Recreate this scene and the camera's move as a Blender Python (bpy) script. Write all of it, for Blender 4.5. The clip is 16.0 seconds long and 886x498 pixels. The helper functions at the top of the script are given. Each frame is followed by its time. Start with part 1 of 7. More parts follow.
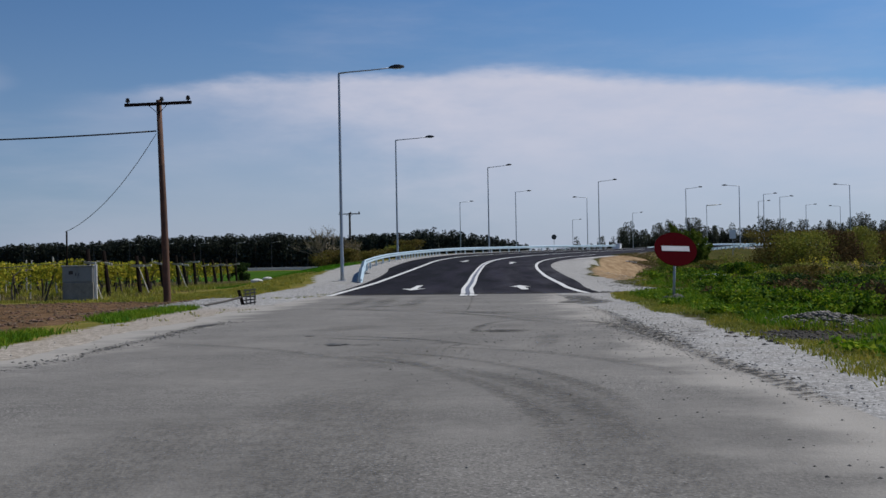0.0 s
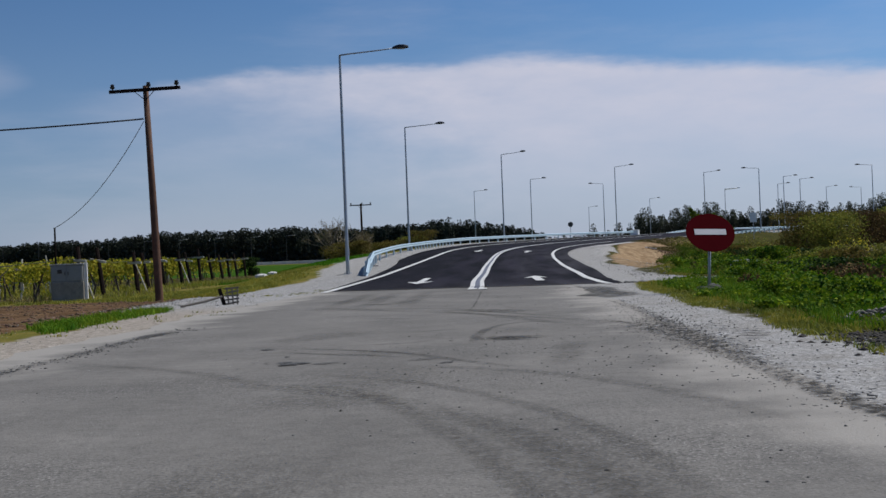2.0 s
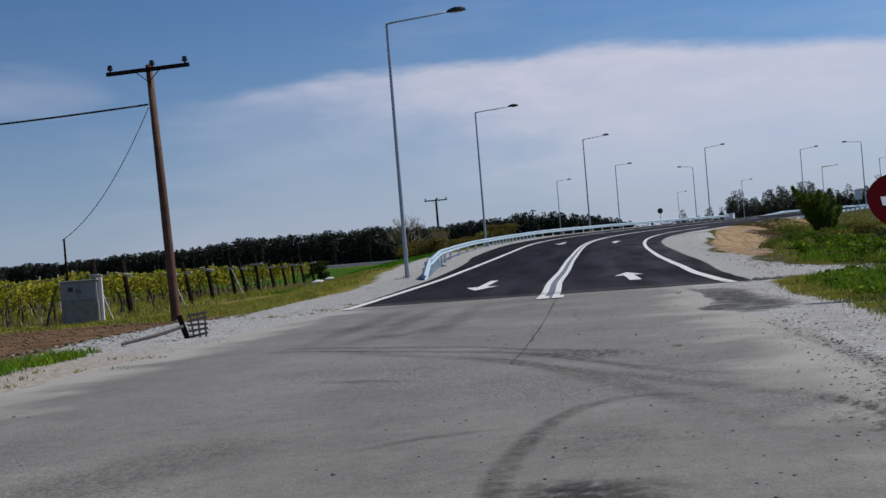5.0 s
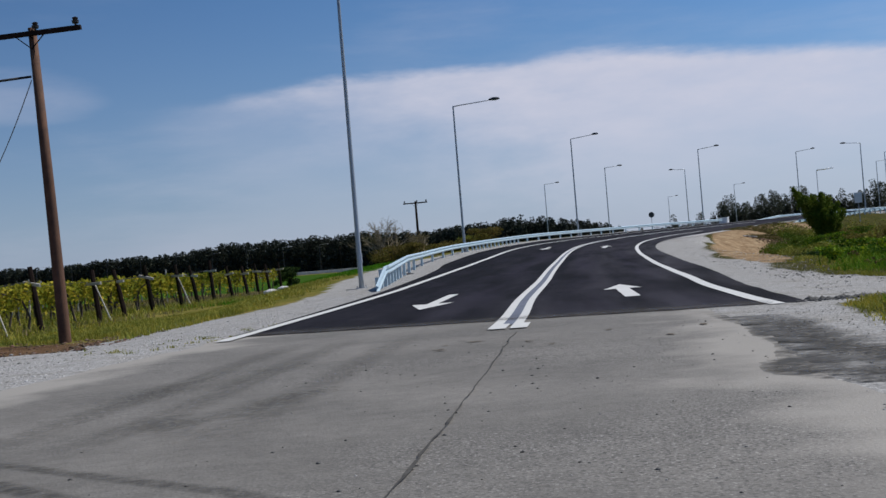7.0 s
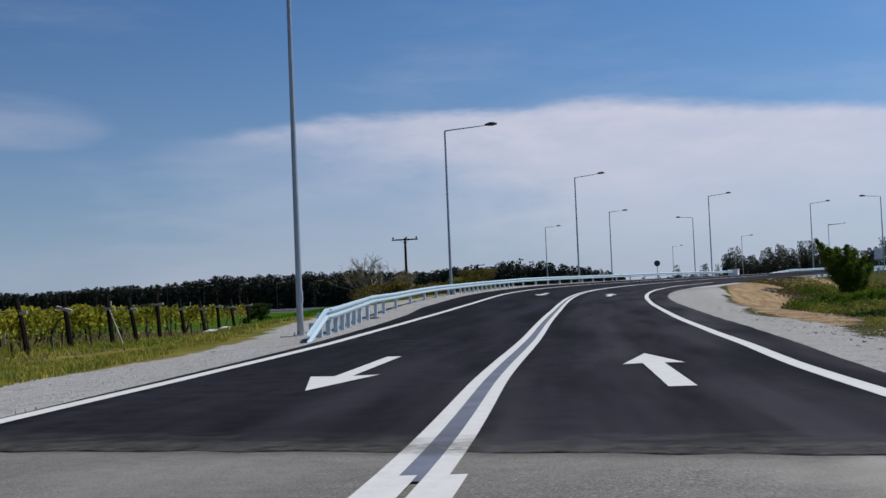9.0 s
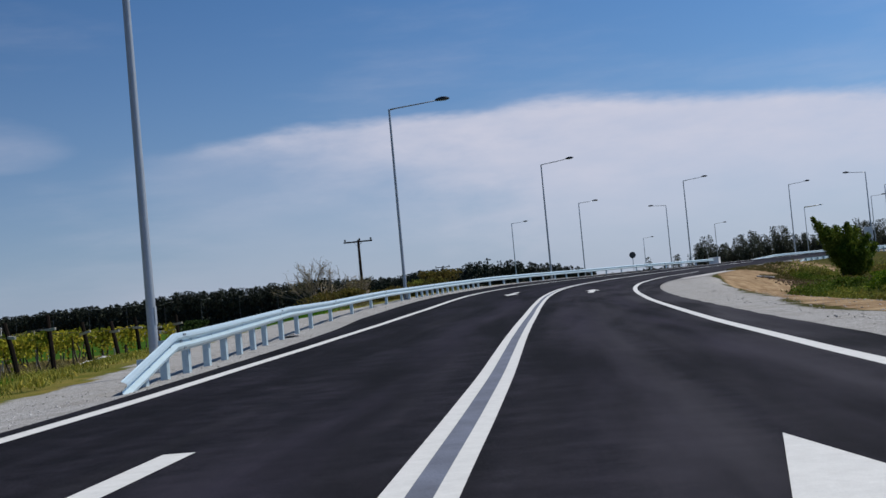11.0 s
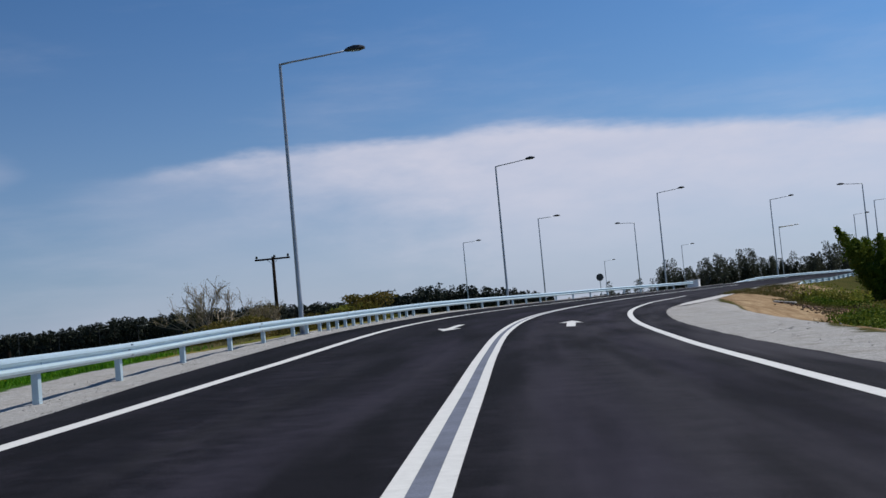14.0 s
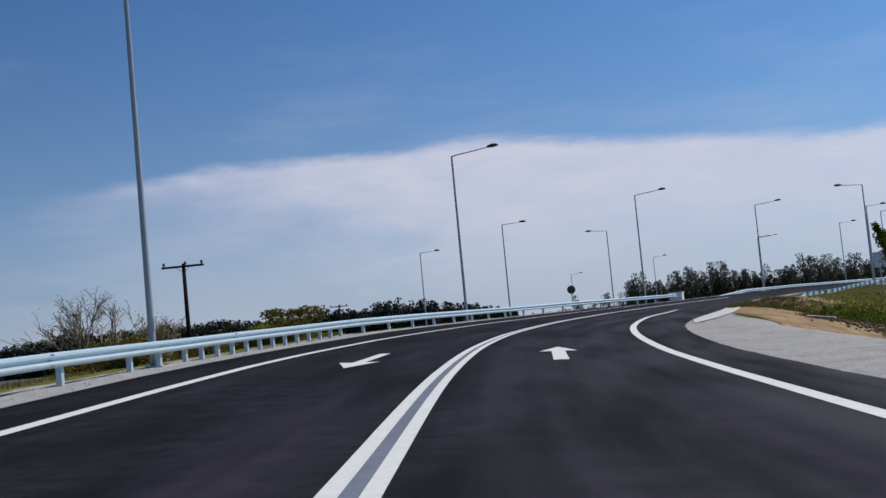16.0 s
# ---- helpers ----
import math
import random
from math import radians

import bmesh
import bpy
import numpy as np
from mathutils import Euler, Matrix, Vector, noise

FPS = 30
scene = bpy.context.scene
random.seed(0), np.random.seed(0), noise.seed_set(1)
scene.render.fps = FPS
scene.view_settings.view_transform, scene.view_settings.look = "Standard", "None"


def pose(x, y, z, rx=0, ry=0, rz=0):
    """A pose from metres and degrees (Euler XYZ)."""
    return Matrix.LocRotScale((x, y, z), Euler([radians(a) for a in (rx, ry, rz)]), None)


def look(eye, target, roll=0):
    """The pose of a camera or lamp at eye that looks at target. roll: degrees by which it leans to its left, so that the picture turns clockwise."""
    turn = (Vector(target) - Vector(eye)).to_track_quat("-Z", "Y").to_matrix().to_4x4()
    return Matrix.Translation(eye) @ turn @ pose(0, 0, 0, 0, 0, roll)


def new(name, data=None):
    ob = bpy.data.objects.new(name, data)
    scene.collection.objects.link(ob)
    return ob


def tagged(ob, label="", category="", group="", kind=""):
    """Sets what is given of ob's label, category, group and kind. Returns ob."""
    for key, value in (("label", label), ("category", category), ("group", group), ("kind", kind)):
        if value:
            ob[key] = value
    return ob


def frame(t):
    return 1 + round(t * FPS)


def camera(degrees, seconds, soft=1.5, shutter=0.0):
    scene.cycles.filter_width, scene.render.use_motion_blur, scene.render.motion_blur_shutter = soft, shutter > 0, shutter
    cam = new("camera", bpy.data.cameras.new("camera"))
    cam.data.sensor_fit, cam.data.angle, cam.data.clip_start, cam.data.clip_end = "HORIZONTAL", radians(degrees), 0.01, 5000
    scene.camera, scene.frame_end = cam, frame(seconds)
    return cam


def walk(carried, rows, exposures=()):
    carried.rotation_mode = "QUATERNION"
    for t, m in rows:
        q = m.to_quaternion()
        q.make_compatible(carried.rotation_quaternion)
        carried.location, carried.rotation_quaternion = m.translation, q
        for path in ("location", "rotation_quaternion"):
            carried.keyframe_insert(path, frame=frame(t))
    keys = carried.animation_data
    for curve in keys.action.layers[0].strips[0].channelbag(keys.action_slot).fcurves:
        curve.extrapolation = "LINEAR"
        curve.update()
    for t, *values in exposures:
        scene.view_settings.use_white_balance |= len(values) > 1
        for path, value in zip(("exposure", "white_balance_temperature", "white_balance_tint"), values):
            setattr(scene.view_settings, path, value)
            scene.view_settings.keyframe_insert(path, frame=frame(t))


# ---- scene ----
cam = camera(39.9, 16.0)
PATH = [
    (0, (0.110, 0.157, 0.953), (0.0251, 2.1550, 0.9772), -1.04),
    (0.5, (0.139, 0.841, 0.948), (0.0317, 2.8381, 0.9630), -1.34),
    (1, (0.175, 1.662, 0.949), (0.0633, 3.6589, 0.9554), -1.91),
    (1.5, (0.223, 2.504, 0.963), (0.0981, 4.5000, 0.9799), -1.43),
    (2, (0.253, 3.584, 0.958), (0.1407, 5.5808, 0.9670), -2.22),
    (2.5, (0.280, 4.676, 0.967), (0.1402, 6.6711, 0.9654), -2.05),
    (3, (0.299, 5.969, 0.965), (0.1664, 7.9646, 0.9602), -2.27),
    (3.5, (0.307, 7.295, 0.963), (0.1459, 9.2885, 0.9546), -2.42),
    (4, (0.317, 8.852, 0.975), (0.1139, 10.8415, 0.9984), -3.01),
    (4.2, (0.313, 9.470, 0.992), (0.0727, 11.4555, 1.0017), -4.19),
    (6.3, (0.372, 17.415, 0.963), (0.1147, 19.3983, 0.9743), -4.94),
    (6.5, (0.373, 18.135, 0.939), (0.1473, 20.1222, 0.9544), -4.94),
    (7, (0.419, 19.973, 0.950), (0.1821, 21.9588, 0.9677), -4.70),
    (7.5, (0.464, 22.192, 0.940), (0.2202, 24.1770, 0.9583), -4.17),
    (8, (0.390, 24.579, 0.951), (0.1506, 26.5643, 0.9853), -3.84),
    (8.5, (0.331, 27.058, 0.947), (0.0954, 29.0438, 0.9792), -3.87),
    (9, (0.248, 29.853, 0.948), (0.0150, 31.8370, 1.0342), -2.37),
    (9.2, (0.226, 30.867, 0.951), (-0.0149, 32.8503, 1.0437), -1.62),
    (11.3, (-0.197, 42.871, 0.985), (-0.3727, 44.8613, 1.0742), -5.49),
    (11.5, (-0.201, 44.039, 1.045), (-0.3677, 46.0302, 1.1373), -5.24),
    (12, (-0.249, 47.149, 1.074), (-0.4102, 49.1401, 1.1752), -5.79),
    (12.5, (-0.346, 50.615, 1.123), (-0.4567, 52.6082, 1.2424), -6.54),
    (13, (-0.396, 54.080, 1.180), (-0.4805, 56.0743, 1.3038), -6.34),
    (13.5, (-0.419, 57.334, 1.219), (-0.5105, 59.3282, 1.3475), -5.99),
    (14, (-0.376, 61.161, 1.259), (-0.4791, 63.1544, 1.3828), -5.26),
    (14.5, (-0.354, 64.737, 1.266), (-0.4554, 66.7298, 1.4019), -4.56),
    (15, (-0.291, 68.783, 1.336), (-0.3564, 70.7766, 1.4852), -4.78),
    (15.5, (-0.242, 72.811, 1.379), (-0.3005, 74.8042, 1.5327), -5.38),
    (16, (-0.119, 76.456, 1.451), (-0.1597, 78.4503, 1.5947), -5.44),
]
walk(cam, [(t, look(eye, target, roll)) for t, eye, target, roll in PATH], [(0.0, -0.03), (4.0, -0.03), (7.0, 0.03), (11.5, 0.04), (13.0, 0.07), (16.0, 0.06)])

# ---- light: midday sun from the right and ahead, thin high cloud ----
SUN_AZ, SUN_EL = 62.0, 50.0          # azimuth from +y towards +x, elevation
sun = new("sun", bpy.data.lights.new("sun", "SUN"))
sun.data.energy, sun.data.angle, sun.data.color = 4.3, radians(0.6), (1.0, 0.95, 0.87)
sun_dir = Vector((math.sin(radians(SUN_AZ)) * math.cos(radians(SUN_EL)), math.cos(radians(SUN_AZ)) * math.cos(radians(SUN_EL)), math.sin(radians(SUN_EL))))
sun.matrix_world = look((0, 0, 60), Vector((0, 0, 60)) - sun_dir)


def link(nt, a, b):
    nt.links.new(a, b)


def sky_world():
    w = bpy.data.worlds.new("sky")
    scene.world = w
    w.use_nodes = True
    nt = w.node_tree
    nt.nodes.clear()
    N = nt.nodes.new
    out, bg = N("ShaderNodeOutputWorld"), N("ShaderNodeBackground")
    sky = N("ShaderNodeTexSky")
    sky.sky_type, sky.sun_disc = "NISHITA", False
    sky.sun_elevation, sky.sun_rotation = radians(SUN_EL), radians(SUN_AZ)
    sky.altitude, sky.air_density, sky.dust_density, sky.ozone_density = 20, 1.0, 0.6, 2.0
    tc, sep = N("ShaderNodeTexCoord"), N("ShaderNodeSeparateXYZ")
    link(nt, tc.outputs["Generated"], sep.inputs[0])

    def m(op, a, b=None, c=None):
        n = N("ShaderNodeMath")
        n.operation = op
        for i, v in enumerate((a, b, c)):
            if v is None:
                continue
            if isinstance(v, (int, float)):
                n.inputs[i].default_value = v
            else:
                link(nt, v, n.inputs[i])
        return n.outputs[0]

    def ramp(v, a, b):
        n = N("ShaderNodeMapRange")
        n.interpolation_type = "SMOOTHSTEP"
        link(nt, v, n.inputs[0])
        n.inputs[1].default_value, n.inputs[2].default_value = a, b
        return n.outputs[0]

    def noise_at(scale, detail, rough, stretch):
        mp, n = N("ShaderNodeMapping"), N("ShaderNodeTexNoise")
        mp.inputs["Scale"].default_value = stretch
        link(nt, tc.outputs["Generated"], mp.inputs[0])
        link(nt, mp.outputs[0], n.inputs["Vector"])
        n.inputs["Scale"].default_value, n.inputs["Detail"].default_value, n.inputs["Roughness"].default_value = scale, detail, rough
        return n.outputs["Fac"]
    el, az = sep.outputs[2], sep.outputs[0]
    streak = noise_at(3.0, 6, 0.55, (1, 1, 7))
    puff = noise_at(9.0, 5, 0.6, (1, 1, 3))
    # a sheet of thin cloud with a ragged upper rim, fading out to the left
    rim = m("ADD", m("MULTIPLY", streak, 0.027), m("MULTIPLY", puff, 0.024))
    top = m("SUBTRACT", m("ADD", m("ADD", rim, 0.134), m("MULTIPLY", m("MINIMUM", m("ADD", az, 0.02), 0.0), 0.055)), m("MULTIPLY", m("MAXIMUM", az, 0.0), 0.075))
    below = ramp(m("SUBTRACT", top, el), -0.003, 0.011)
    sideways = ramp(m("ADD", az, m("MULTIPLY", m("SUBTRACT", streak, 0.5), 0.25)), -0.37, -0.25)
    # thick at the rim, thinning to blue haze underneath, most of all on the left
    foot = m("MAXIMUM", m("MULTIPLY", m("ADD", az, m("MULTIPLY", m("SUBTRACT", puff, 0.5), 0.25)), -0.42), 0.0)
    fade = ramp(m("SUBTRACT", el, foot), -0.01, 0.13)
    sheet = m("MULTIPLY", m("MULTIPLY", below, sideways), m("MULTIPLY", m("ADD", m("MULTIPLY", fade, 0.58), 0.19), m("ADD", m("MULTIPLY", puff, 0.7), 0.62)))
    wisp = m("MULTIPLY", ramp(noise_at(2.2, 7, 0.6, (1, 1, 5)), 0.50, 0.78), ramp(el, 0.62, 0.05))
    # one small separate cloud low on the left
    dx, dz = m("DIVIDE", m("ADD", az, 0.425), 0.06), m("DIVIDE", m("SUBTRACT", el, m("ADD", 0.125, m("MULTIPLY", streak, 0.05))), 0.020)
    lone = m("MULTIPLY", ramp(m("ADD", m("MULTIPLY", dx, dx), m("MULTIPLY", dz, dz)), 1.3, 0.1), m("MULTIPLY", puff, 0.42))
    cloud = m("MINIMUM", m("ADD", m("ADD", sheet, lone), m("MULTIPLY", wisp, 0.22)), 0.9)
    tint = N("ShaderNodeMix")
    tint.data_type, tint.blend_type = "RGBA", "MULTIPLY"
    tint.inputs[0].default_value = 1.0
    glow = N("ShaderNodeVectorMath")
    glow.operation = "SCALE"
    link(nt, sky.outputs[0], glow.inputs[0])
    link(nt, m("ADD", m("MULTIPLY", az, 0.38), 1.05), glow.inputs["Scale"])
    link(nt, glow.outputs[0], tint.inputs[6])
    tint.inputs[7].default_value = SKY_TINT
    haze = N("ShaderNodeMix")
    haze.data_type = "RGBA"
    link(nt, m("MULTIPLY", m("POWER", m("SUBTRACT", 1.0, m("MINIMUM", m("ABSOLUTE", el), 1.0)), 9.0), 0.72), haze.inputs[0])
    link(nt, tint.outputs[2], haze.inputs[6])
    haze.inputs[7].default_value = HAZE
    mix = N("ShaderNodeMix")
    mix.data_type = "RGBA"
    link(nt, cloud, mix.inputs[0])
    link(nt, haze.outputs[2], mix.inputs[6])
    mix.inputs[7].default_value = CLOUD
    link(nt, mix.outputs[2], bg.inputs[0])
    bg.inputs[1].default_value = SKY_STRENGTH
    link(nt, bg.outputs[0], out.inputs[0])


SKY_TINT, HAZE, CLOUD, SKY_STRENGTH = (0.325, 0.605, 0.905, 1), (5.0, 5.45, 7.2, 1), (7.3, 7.25, 8.4, 1), 0.085
sky_world()


# ---- materials ----
def material(name, base, rough=0.8, metal=0.0, var=0.15, scale=8.0, fine=60.0, bump=0.15, bump_scale=None, second=None, second_amount=0.5, second_scale=1.2, coords="Object", island=0.0, obj_random=0.0, translucent=0.0, spec=0.4):
    """Base colour varied by coarse and fine noise, a second colour in stains, bump from the fine noise."""
    mat = bpy.data.materials.new(name)
    mat.use_nodes = True
    nt = mat.node_tree
    N = nt.nodes.new
    bsdf = nt.nodes["Principled BSDF"]
    bsdf.inputs["Roughness"].default_value, bsdf.inputs["Metallic"].default_value = rough, metal
    bsdf.inputs["Specular IOR Level"].default_value = spec
    tc = N("ShaderNodeTexCoord")

    def tex(s, d=4, r=0.6):
        n = N("ShaderNodeTexNoise")
        link(nt, tc.outputs[coords], n.inputs["Vector"])
        n.inputs["Scale"].default_value, n.inputs["Detail"].default_value, n.inputs["Roughness"].default_value = s, d, r
        return n.outputs["Fac"]

    def mixc(f, a, b, mode="MIX"):
        n = N("ShaderNodeMix")
        n.data_type, n.blend_type = "RGBA", mode
        for i, v in ((0, f), (6, a), (7, b)):
            if hasattr(v, "links"):
                link(nt, v, n.inputs[i])
            else:
                n.inputs[i].default_value = v
        return n.outputs[2]

    def rng(v, a, b, lo, hi):
        n = N("ShaderNodeMapRange")
        link(nt, v, n.inputs[0])
        for i, q in enumerate((a, b, lo, hi)):
            n.inputs[i + 1].default_value = q
        return n.outputs[0]
    col = (*base, 1)
    if second:
        col = mixc(rng(tex(second_scale, 5, 0.65), 0.5 - 0.12, 0.5 + 0.16, 0, second_amount), col, (*second, 1))
    for s, v in ((scale, var), (fine, var * 0.8)):
        n = N("ShaderNodeHueSaturation")
        link(nt, rng(tex(s), 0.25, 0.75, 1 - v, 1 + v), n.inputs["Value"])
        if hasattr(col, "links"):
            link(nt, col, n.inputs["Color"])
        else:
            n.inputs["Color"].default_value = col
        col = n.outputs[0]
    for amount, node, socket in ((island, "ShaderNodeNewGeometry", "Random Per Island"), (obj_random, "ShaderNodeObjectInfo", "Random")):
        if amount:
            n = N("ShaderNodeHueSaturation")
            src = N(node).outputs[socket]
            link(nt, rng(src, 0, 1, 1 - amount, 1 + amount), n.inputs["Value"])
            link(nt, rng(src, 0, 1, 0.5 + amount * 0.08, 0.5 - amount * 0.08), n.inputs["Hue"])
            link(nt, col, n.inputs["Color"])
            col = n.outputs[0]
    link(nt, col, bsdf.inputs["Base Color"])
    if bump:
        b = N("ShaderNodeBump")
        b.inputs["Strength"].default_value, b.inputs["Distance"].default_value = bump, 0.02
        link(nt, tex(bump_scale or fine, 3), b.inputs["Height"])
        link(nt, b.outputs[0], bsdf.inputs["Normal"])
    if translucent:
        tr, add = N("ShaderNodeBsdfTranslucent"), N("ShaderNodeMixShader")
        link(nt, col, tr.inputs[0])
        add.inputs[0].default_value = translucent
        link(nt, bsdf.outputs[0], add.inputs[1])
        link(nt, tr.outputs[0], add.inputs[2])
        link(nt, add.outputs[0], nt.nodes["Material Output"].inputs[0])
    return mat


M_NEW = material("new_asphalt", (0.0072, 0.0070, 0.0098), 0.90, spec=0.045, var=0.3, scale=1.4, fine=90, bump=0.35, bump_scale=120, second=(0.0215, 0.0196, 0.0262), second_amount=0.9, second_scale=2.6)
M_PAINT = material("road_paint", (0.60, 0.595, 0.565), 0.6, var=0.06, scale=5, fine=60, bump=0.1, second=(0.44, 0.435, 0.41), second_amount=0.35, second_scale=9.0)
M_STEEL = material("galvanised_steel", (0.44, 0.55, 0.60), 0.42, metal=0.4, var=0.07, scale=3, fine=25, bump=0.03)
M_POLE = material("galvanised_pole", (0.36, 0.39, 0.42), 0.5, metal=0.5, var=0.08, scale=2, fine=20, bump=0.02)
M_HEAD = material("lamp_housing", (0.035, 0.037, 0.04), 0.5, var=0.1)
M_LENS = material("lamp_glass", (0.30, 0.32, 0.33), 0.15, var=0.03, bump=0)
M_WOOD = material("creosoted_wood", (0.085, 0.042, 0.026), 0.85, var=0.25, scale=3, fine=35, bump=0.4, second=(0.14, 0.065, 0.035), second_amount=0.7, second_scale=2.0)
M_GREYWOOD = material("weathered_wood", (0.13, 0.115, 0.10), 0.9, var=0.25, scale=4, fine=30, bump=0.3)
M_DARKWOOD = material("dark_post_wood", (0.019, 0.014, 0.011), 0.95, spec=0.05, var=0.3, scale=4, fine=30, bump=0.3, obj_random=0.3)
M_PALEWOOD = material("pale_stake_wood", (0.46, 0.43, 0.37), 0.9, var=0.2, scale=4, fine=30, bump=0.2)
M_INSUL = material("dark_insulator", (0.02, 0.016, 0.015), 0.35, var=0.1)
M_WIRE = material("black_cable", (0.012, 0.012, 0.013), 0.6, var=0.05, bump=0)
M_THINWIRE = material("grey_wire", (0.12, 0.12, 0.12), 0.6, metal=0.5, var=0.05, bump=0)
M_RED = material("sign_red", (0.062, 0.0022, 0.0045), 0.95, spec=0.02, var=0.1, scale=3, fine=20, bump=0.02)
M_WHITE = material("sign_white", (0.62, 0.60, 0.58), 0.8, spec=0.1, var=0.08, scale=3, fine=20, bump=0.02)
M_SIGNBACK = material("sign_back", (0.06, 0.065, 0.07), 0.5, metal=0.3, var=0.1)
M_CONC = material("concrete", (0.33, 0.325, 0.31), 0.9, var=0.15, scale=4, fine=40, bump=0.3)
M_PALECONC = material("pale_concrete", (0.44, 0.43, 0.415), 0.9, var=0.12, scale=3, fine=40, bump=0.2)
M_GREYLUMP = material("dirty_concrete", (0.085, 0.083, 0.08), 0.95, var=0.3, scale=4, fine=30, bump=0.5)
M_HEAP = material("grey_heap_stone", (0.19, 0.178, 0.155), 0.95, spec=0.05, var=0.25, scale=4, fine=30, bump=0.4, island=0.4)
M_BOX = material("cabinet_grey", (0.20, 0.205, 0.205), 0.7, var=0.12, scale=2, fine=30, bump=0.1)
M_BARK = material("bark", (0.075, 0.058, 0.045), 0.95, var=0.3, scale=5, fine=30, bump=0.5)
M_TWIG = material("dry_twig", (0.22, 0.18, 0.125), 0.95, var=0.2, bump=0)
M_VINE = material("vine_leaf", (0.38, 0.34, 0.036), 0.85, spec=0.12, var=0.2, scale=0.6, fine=4, bump=0, second=(0.16, 0.20, 0.018), second_amount=0.9, second_scale=0.7, island=0.35, translucent=0.35)
M_LEAF = material("weed_leaf", (0.034, 0.085, 0.008), 0.85, spec=0.12, var=0.25, scale=2.2, fine=6, bump=0, second=(0.150, 0.245, 0.010), second_amount=1.0, second_scale=1.5, island=0.5, translucent=0.3)
M_BUSH = material("bush_leaf", (0.085, 0.142, 0.013), 0.85, spec=0.12, var=0.2, scale=0.6, fine=4, bump=0, second=(0.10, 0.12, 0.02), second_amount=0.7, second_scale=0.6, island=0.4, translucent=0.25)
M_OLIVE = material("olive_brown_leaf", (0.150, 0.135, 0.028), 0.85, spec=0.12, var=0.2, scale=0.4, fine=4, bump=0, second=(0.085, 0.055, 0.026), second_amount=0.85, second_scale=0.30, island=0.35, translucent=0.35)
M_DARKLEAF = material("dark_shrub_leaf", (0.030, 0.058, 0.012), 0.85, spec=0.12, var=0.2, scale=0.8, fine=4, bump=0, island=0.4, translucent=0.2)
M_TAN = material("tan_bud_leaf", (0.21, 0.165, 0.075), 0.85, spec=0.12, var=0.2, scale=0.8, fine=4, bump=0, second=(0.13, 0.13, 0.035), second_amount=0.8, second_scale=0.5, island=0.35, translucent=0.3)
M_DEAD = material("dead_brown_leaf", (0.085, 0.056, 0.028), 0.9, spec=0.05, var=0.25, scale=1.2, fine=5, bump=0, second=(0.140, 0.105, 0.036), second_amount=0.8, second_scale=0.9, island=0.4, translucent=0.15)
M_LIME = material("spring_leaf", (0.20, 0.23, 0.035), 0.85, spec=0.12, var=0.2, scale=0.5, fine=4, bump=0, second=(0.15, 0.12, 0.035), second_amount=0.7, second_scale=0.3, island=0.35, translucent=0.3)
M_PINE = material("dark_conifer_leaf", (0.024, 0.031, 0.024), 0.9, spec=0.1, var=0.2, scale=0.2, fine=2, bump=0, second=(0.034, 0.040, 0.028), second_amount=0.7, second_scale=0.08, island=0.4)
M_GRASS = material("grass_blade", (0.072, 0.180, 0.009), 0.85, spec=0.12, var=0.25, scale=1.4, fine=5, bump=0, second=(0.16, 0.225, 0.016), second_amount=0.95, second_scale=1.1, island=0.35, translucent=0.3)
M_DRYGRASS = material("dry_grass_blade", (0.235, 0.185, 0.085), 0.8, var=0.2, scale=0.6, fine=4, bump=0, second=(0.10, 0.105, 0.025), second_amount=0.9, second_scale=0.3, island=0.3, translucent=0.3)
M_CONIFER = material("grey_conifer_leaf", (0.046, 0.056, 0.042), 0.9, spec=0.1, var=0.2, scale=0.2, fine=2, bump=0, second=(0.085, 0.090, 0.066), second_amount=0.8, second_scale=0.1, island=0.4, translucent=0.35)
M_SHORTGRASS = material("short_verge_grass", (0.32, 0.285, 0.034), 0.8, var=0.25, scale=0.6, fine=5, bump=0, second=(0.100, 0.150, 0.018), second_amount=0.9, second_scale=0.7, island=0.35, translucent=0.3)
M_BANK = material("olive_bank_grass", (0.115, 0.095, 0.034), 0.85, spec=0.1, var=0.25, scale=0.6, fine=4, bump=0, second=(0.050, 0.062, 0.014), second_amount=0.9, second_scale=0.35, island=0.35, translucent=0.25)
M_STRAW = material("tan_straw", (0.33, 0.245, 0.165), 0.85, var=0.2, scale=0.8, fine=5, bump=0, second=(0.22, 0.17, 0.10), second_amount=0.7, second_scale=0.5, island=0.25, translucent=0.25)
M_LAWN = material("bright_grass_blade", (0.075, 0.215, 0.008), 0.85, spec=0.12, var=0.2, scale=1.0, fine=5, bump=0, second=(0.045, 0.125, 0.008), second_amount=0.8, second_scale=0.8, island=0.3, translucent=0.3)
M_DARKSOIL = material("dark_soil", (0.030, 0.026, 0.021), 0.95, var=0.3, scale=5, fine=30, bump=0.4, island=0.3)
M_FLOWER = material("yellow_flower", (0.62, 0.50, 0.03), 0.6, var=0.1, bump=0, translucent=0.3)
M_REED = material("pale_reed", (0.46, 0.42, 0.32), 0.8, var=0.15, bump=0, island=0.2, translucent=0.3)
M_CLOD = material("soil_clod", (0.082, 0.048, 0.027), 0.95, var=0.25, scale=5, fine=30, bump=0.4, second=(0.145, 0.092, 0.054), second_amount=0.8, second_scale=1.2, island=0.35)
M_MUD = material("dried_mud", (0.105, 0.085, 0.062), 0.95, var=0.2, bump=0.3)
M_PIPE = material("pale_pipe", (0.55, 0.55, 0.52), 0.6, var=0.08, bump=0)
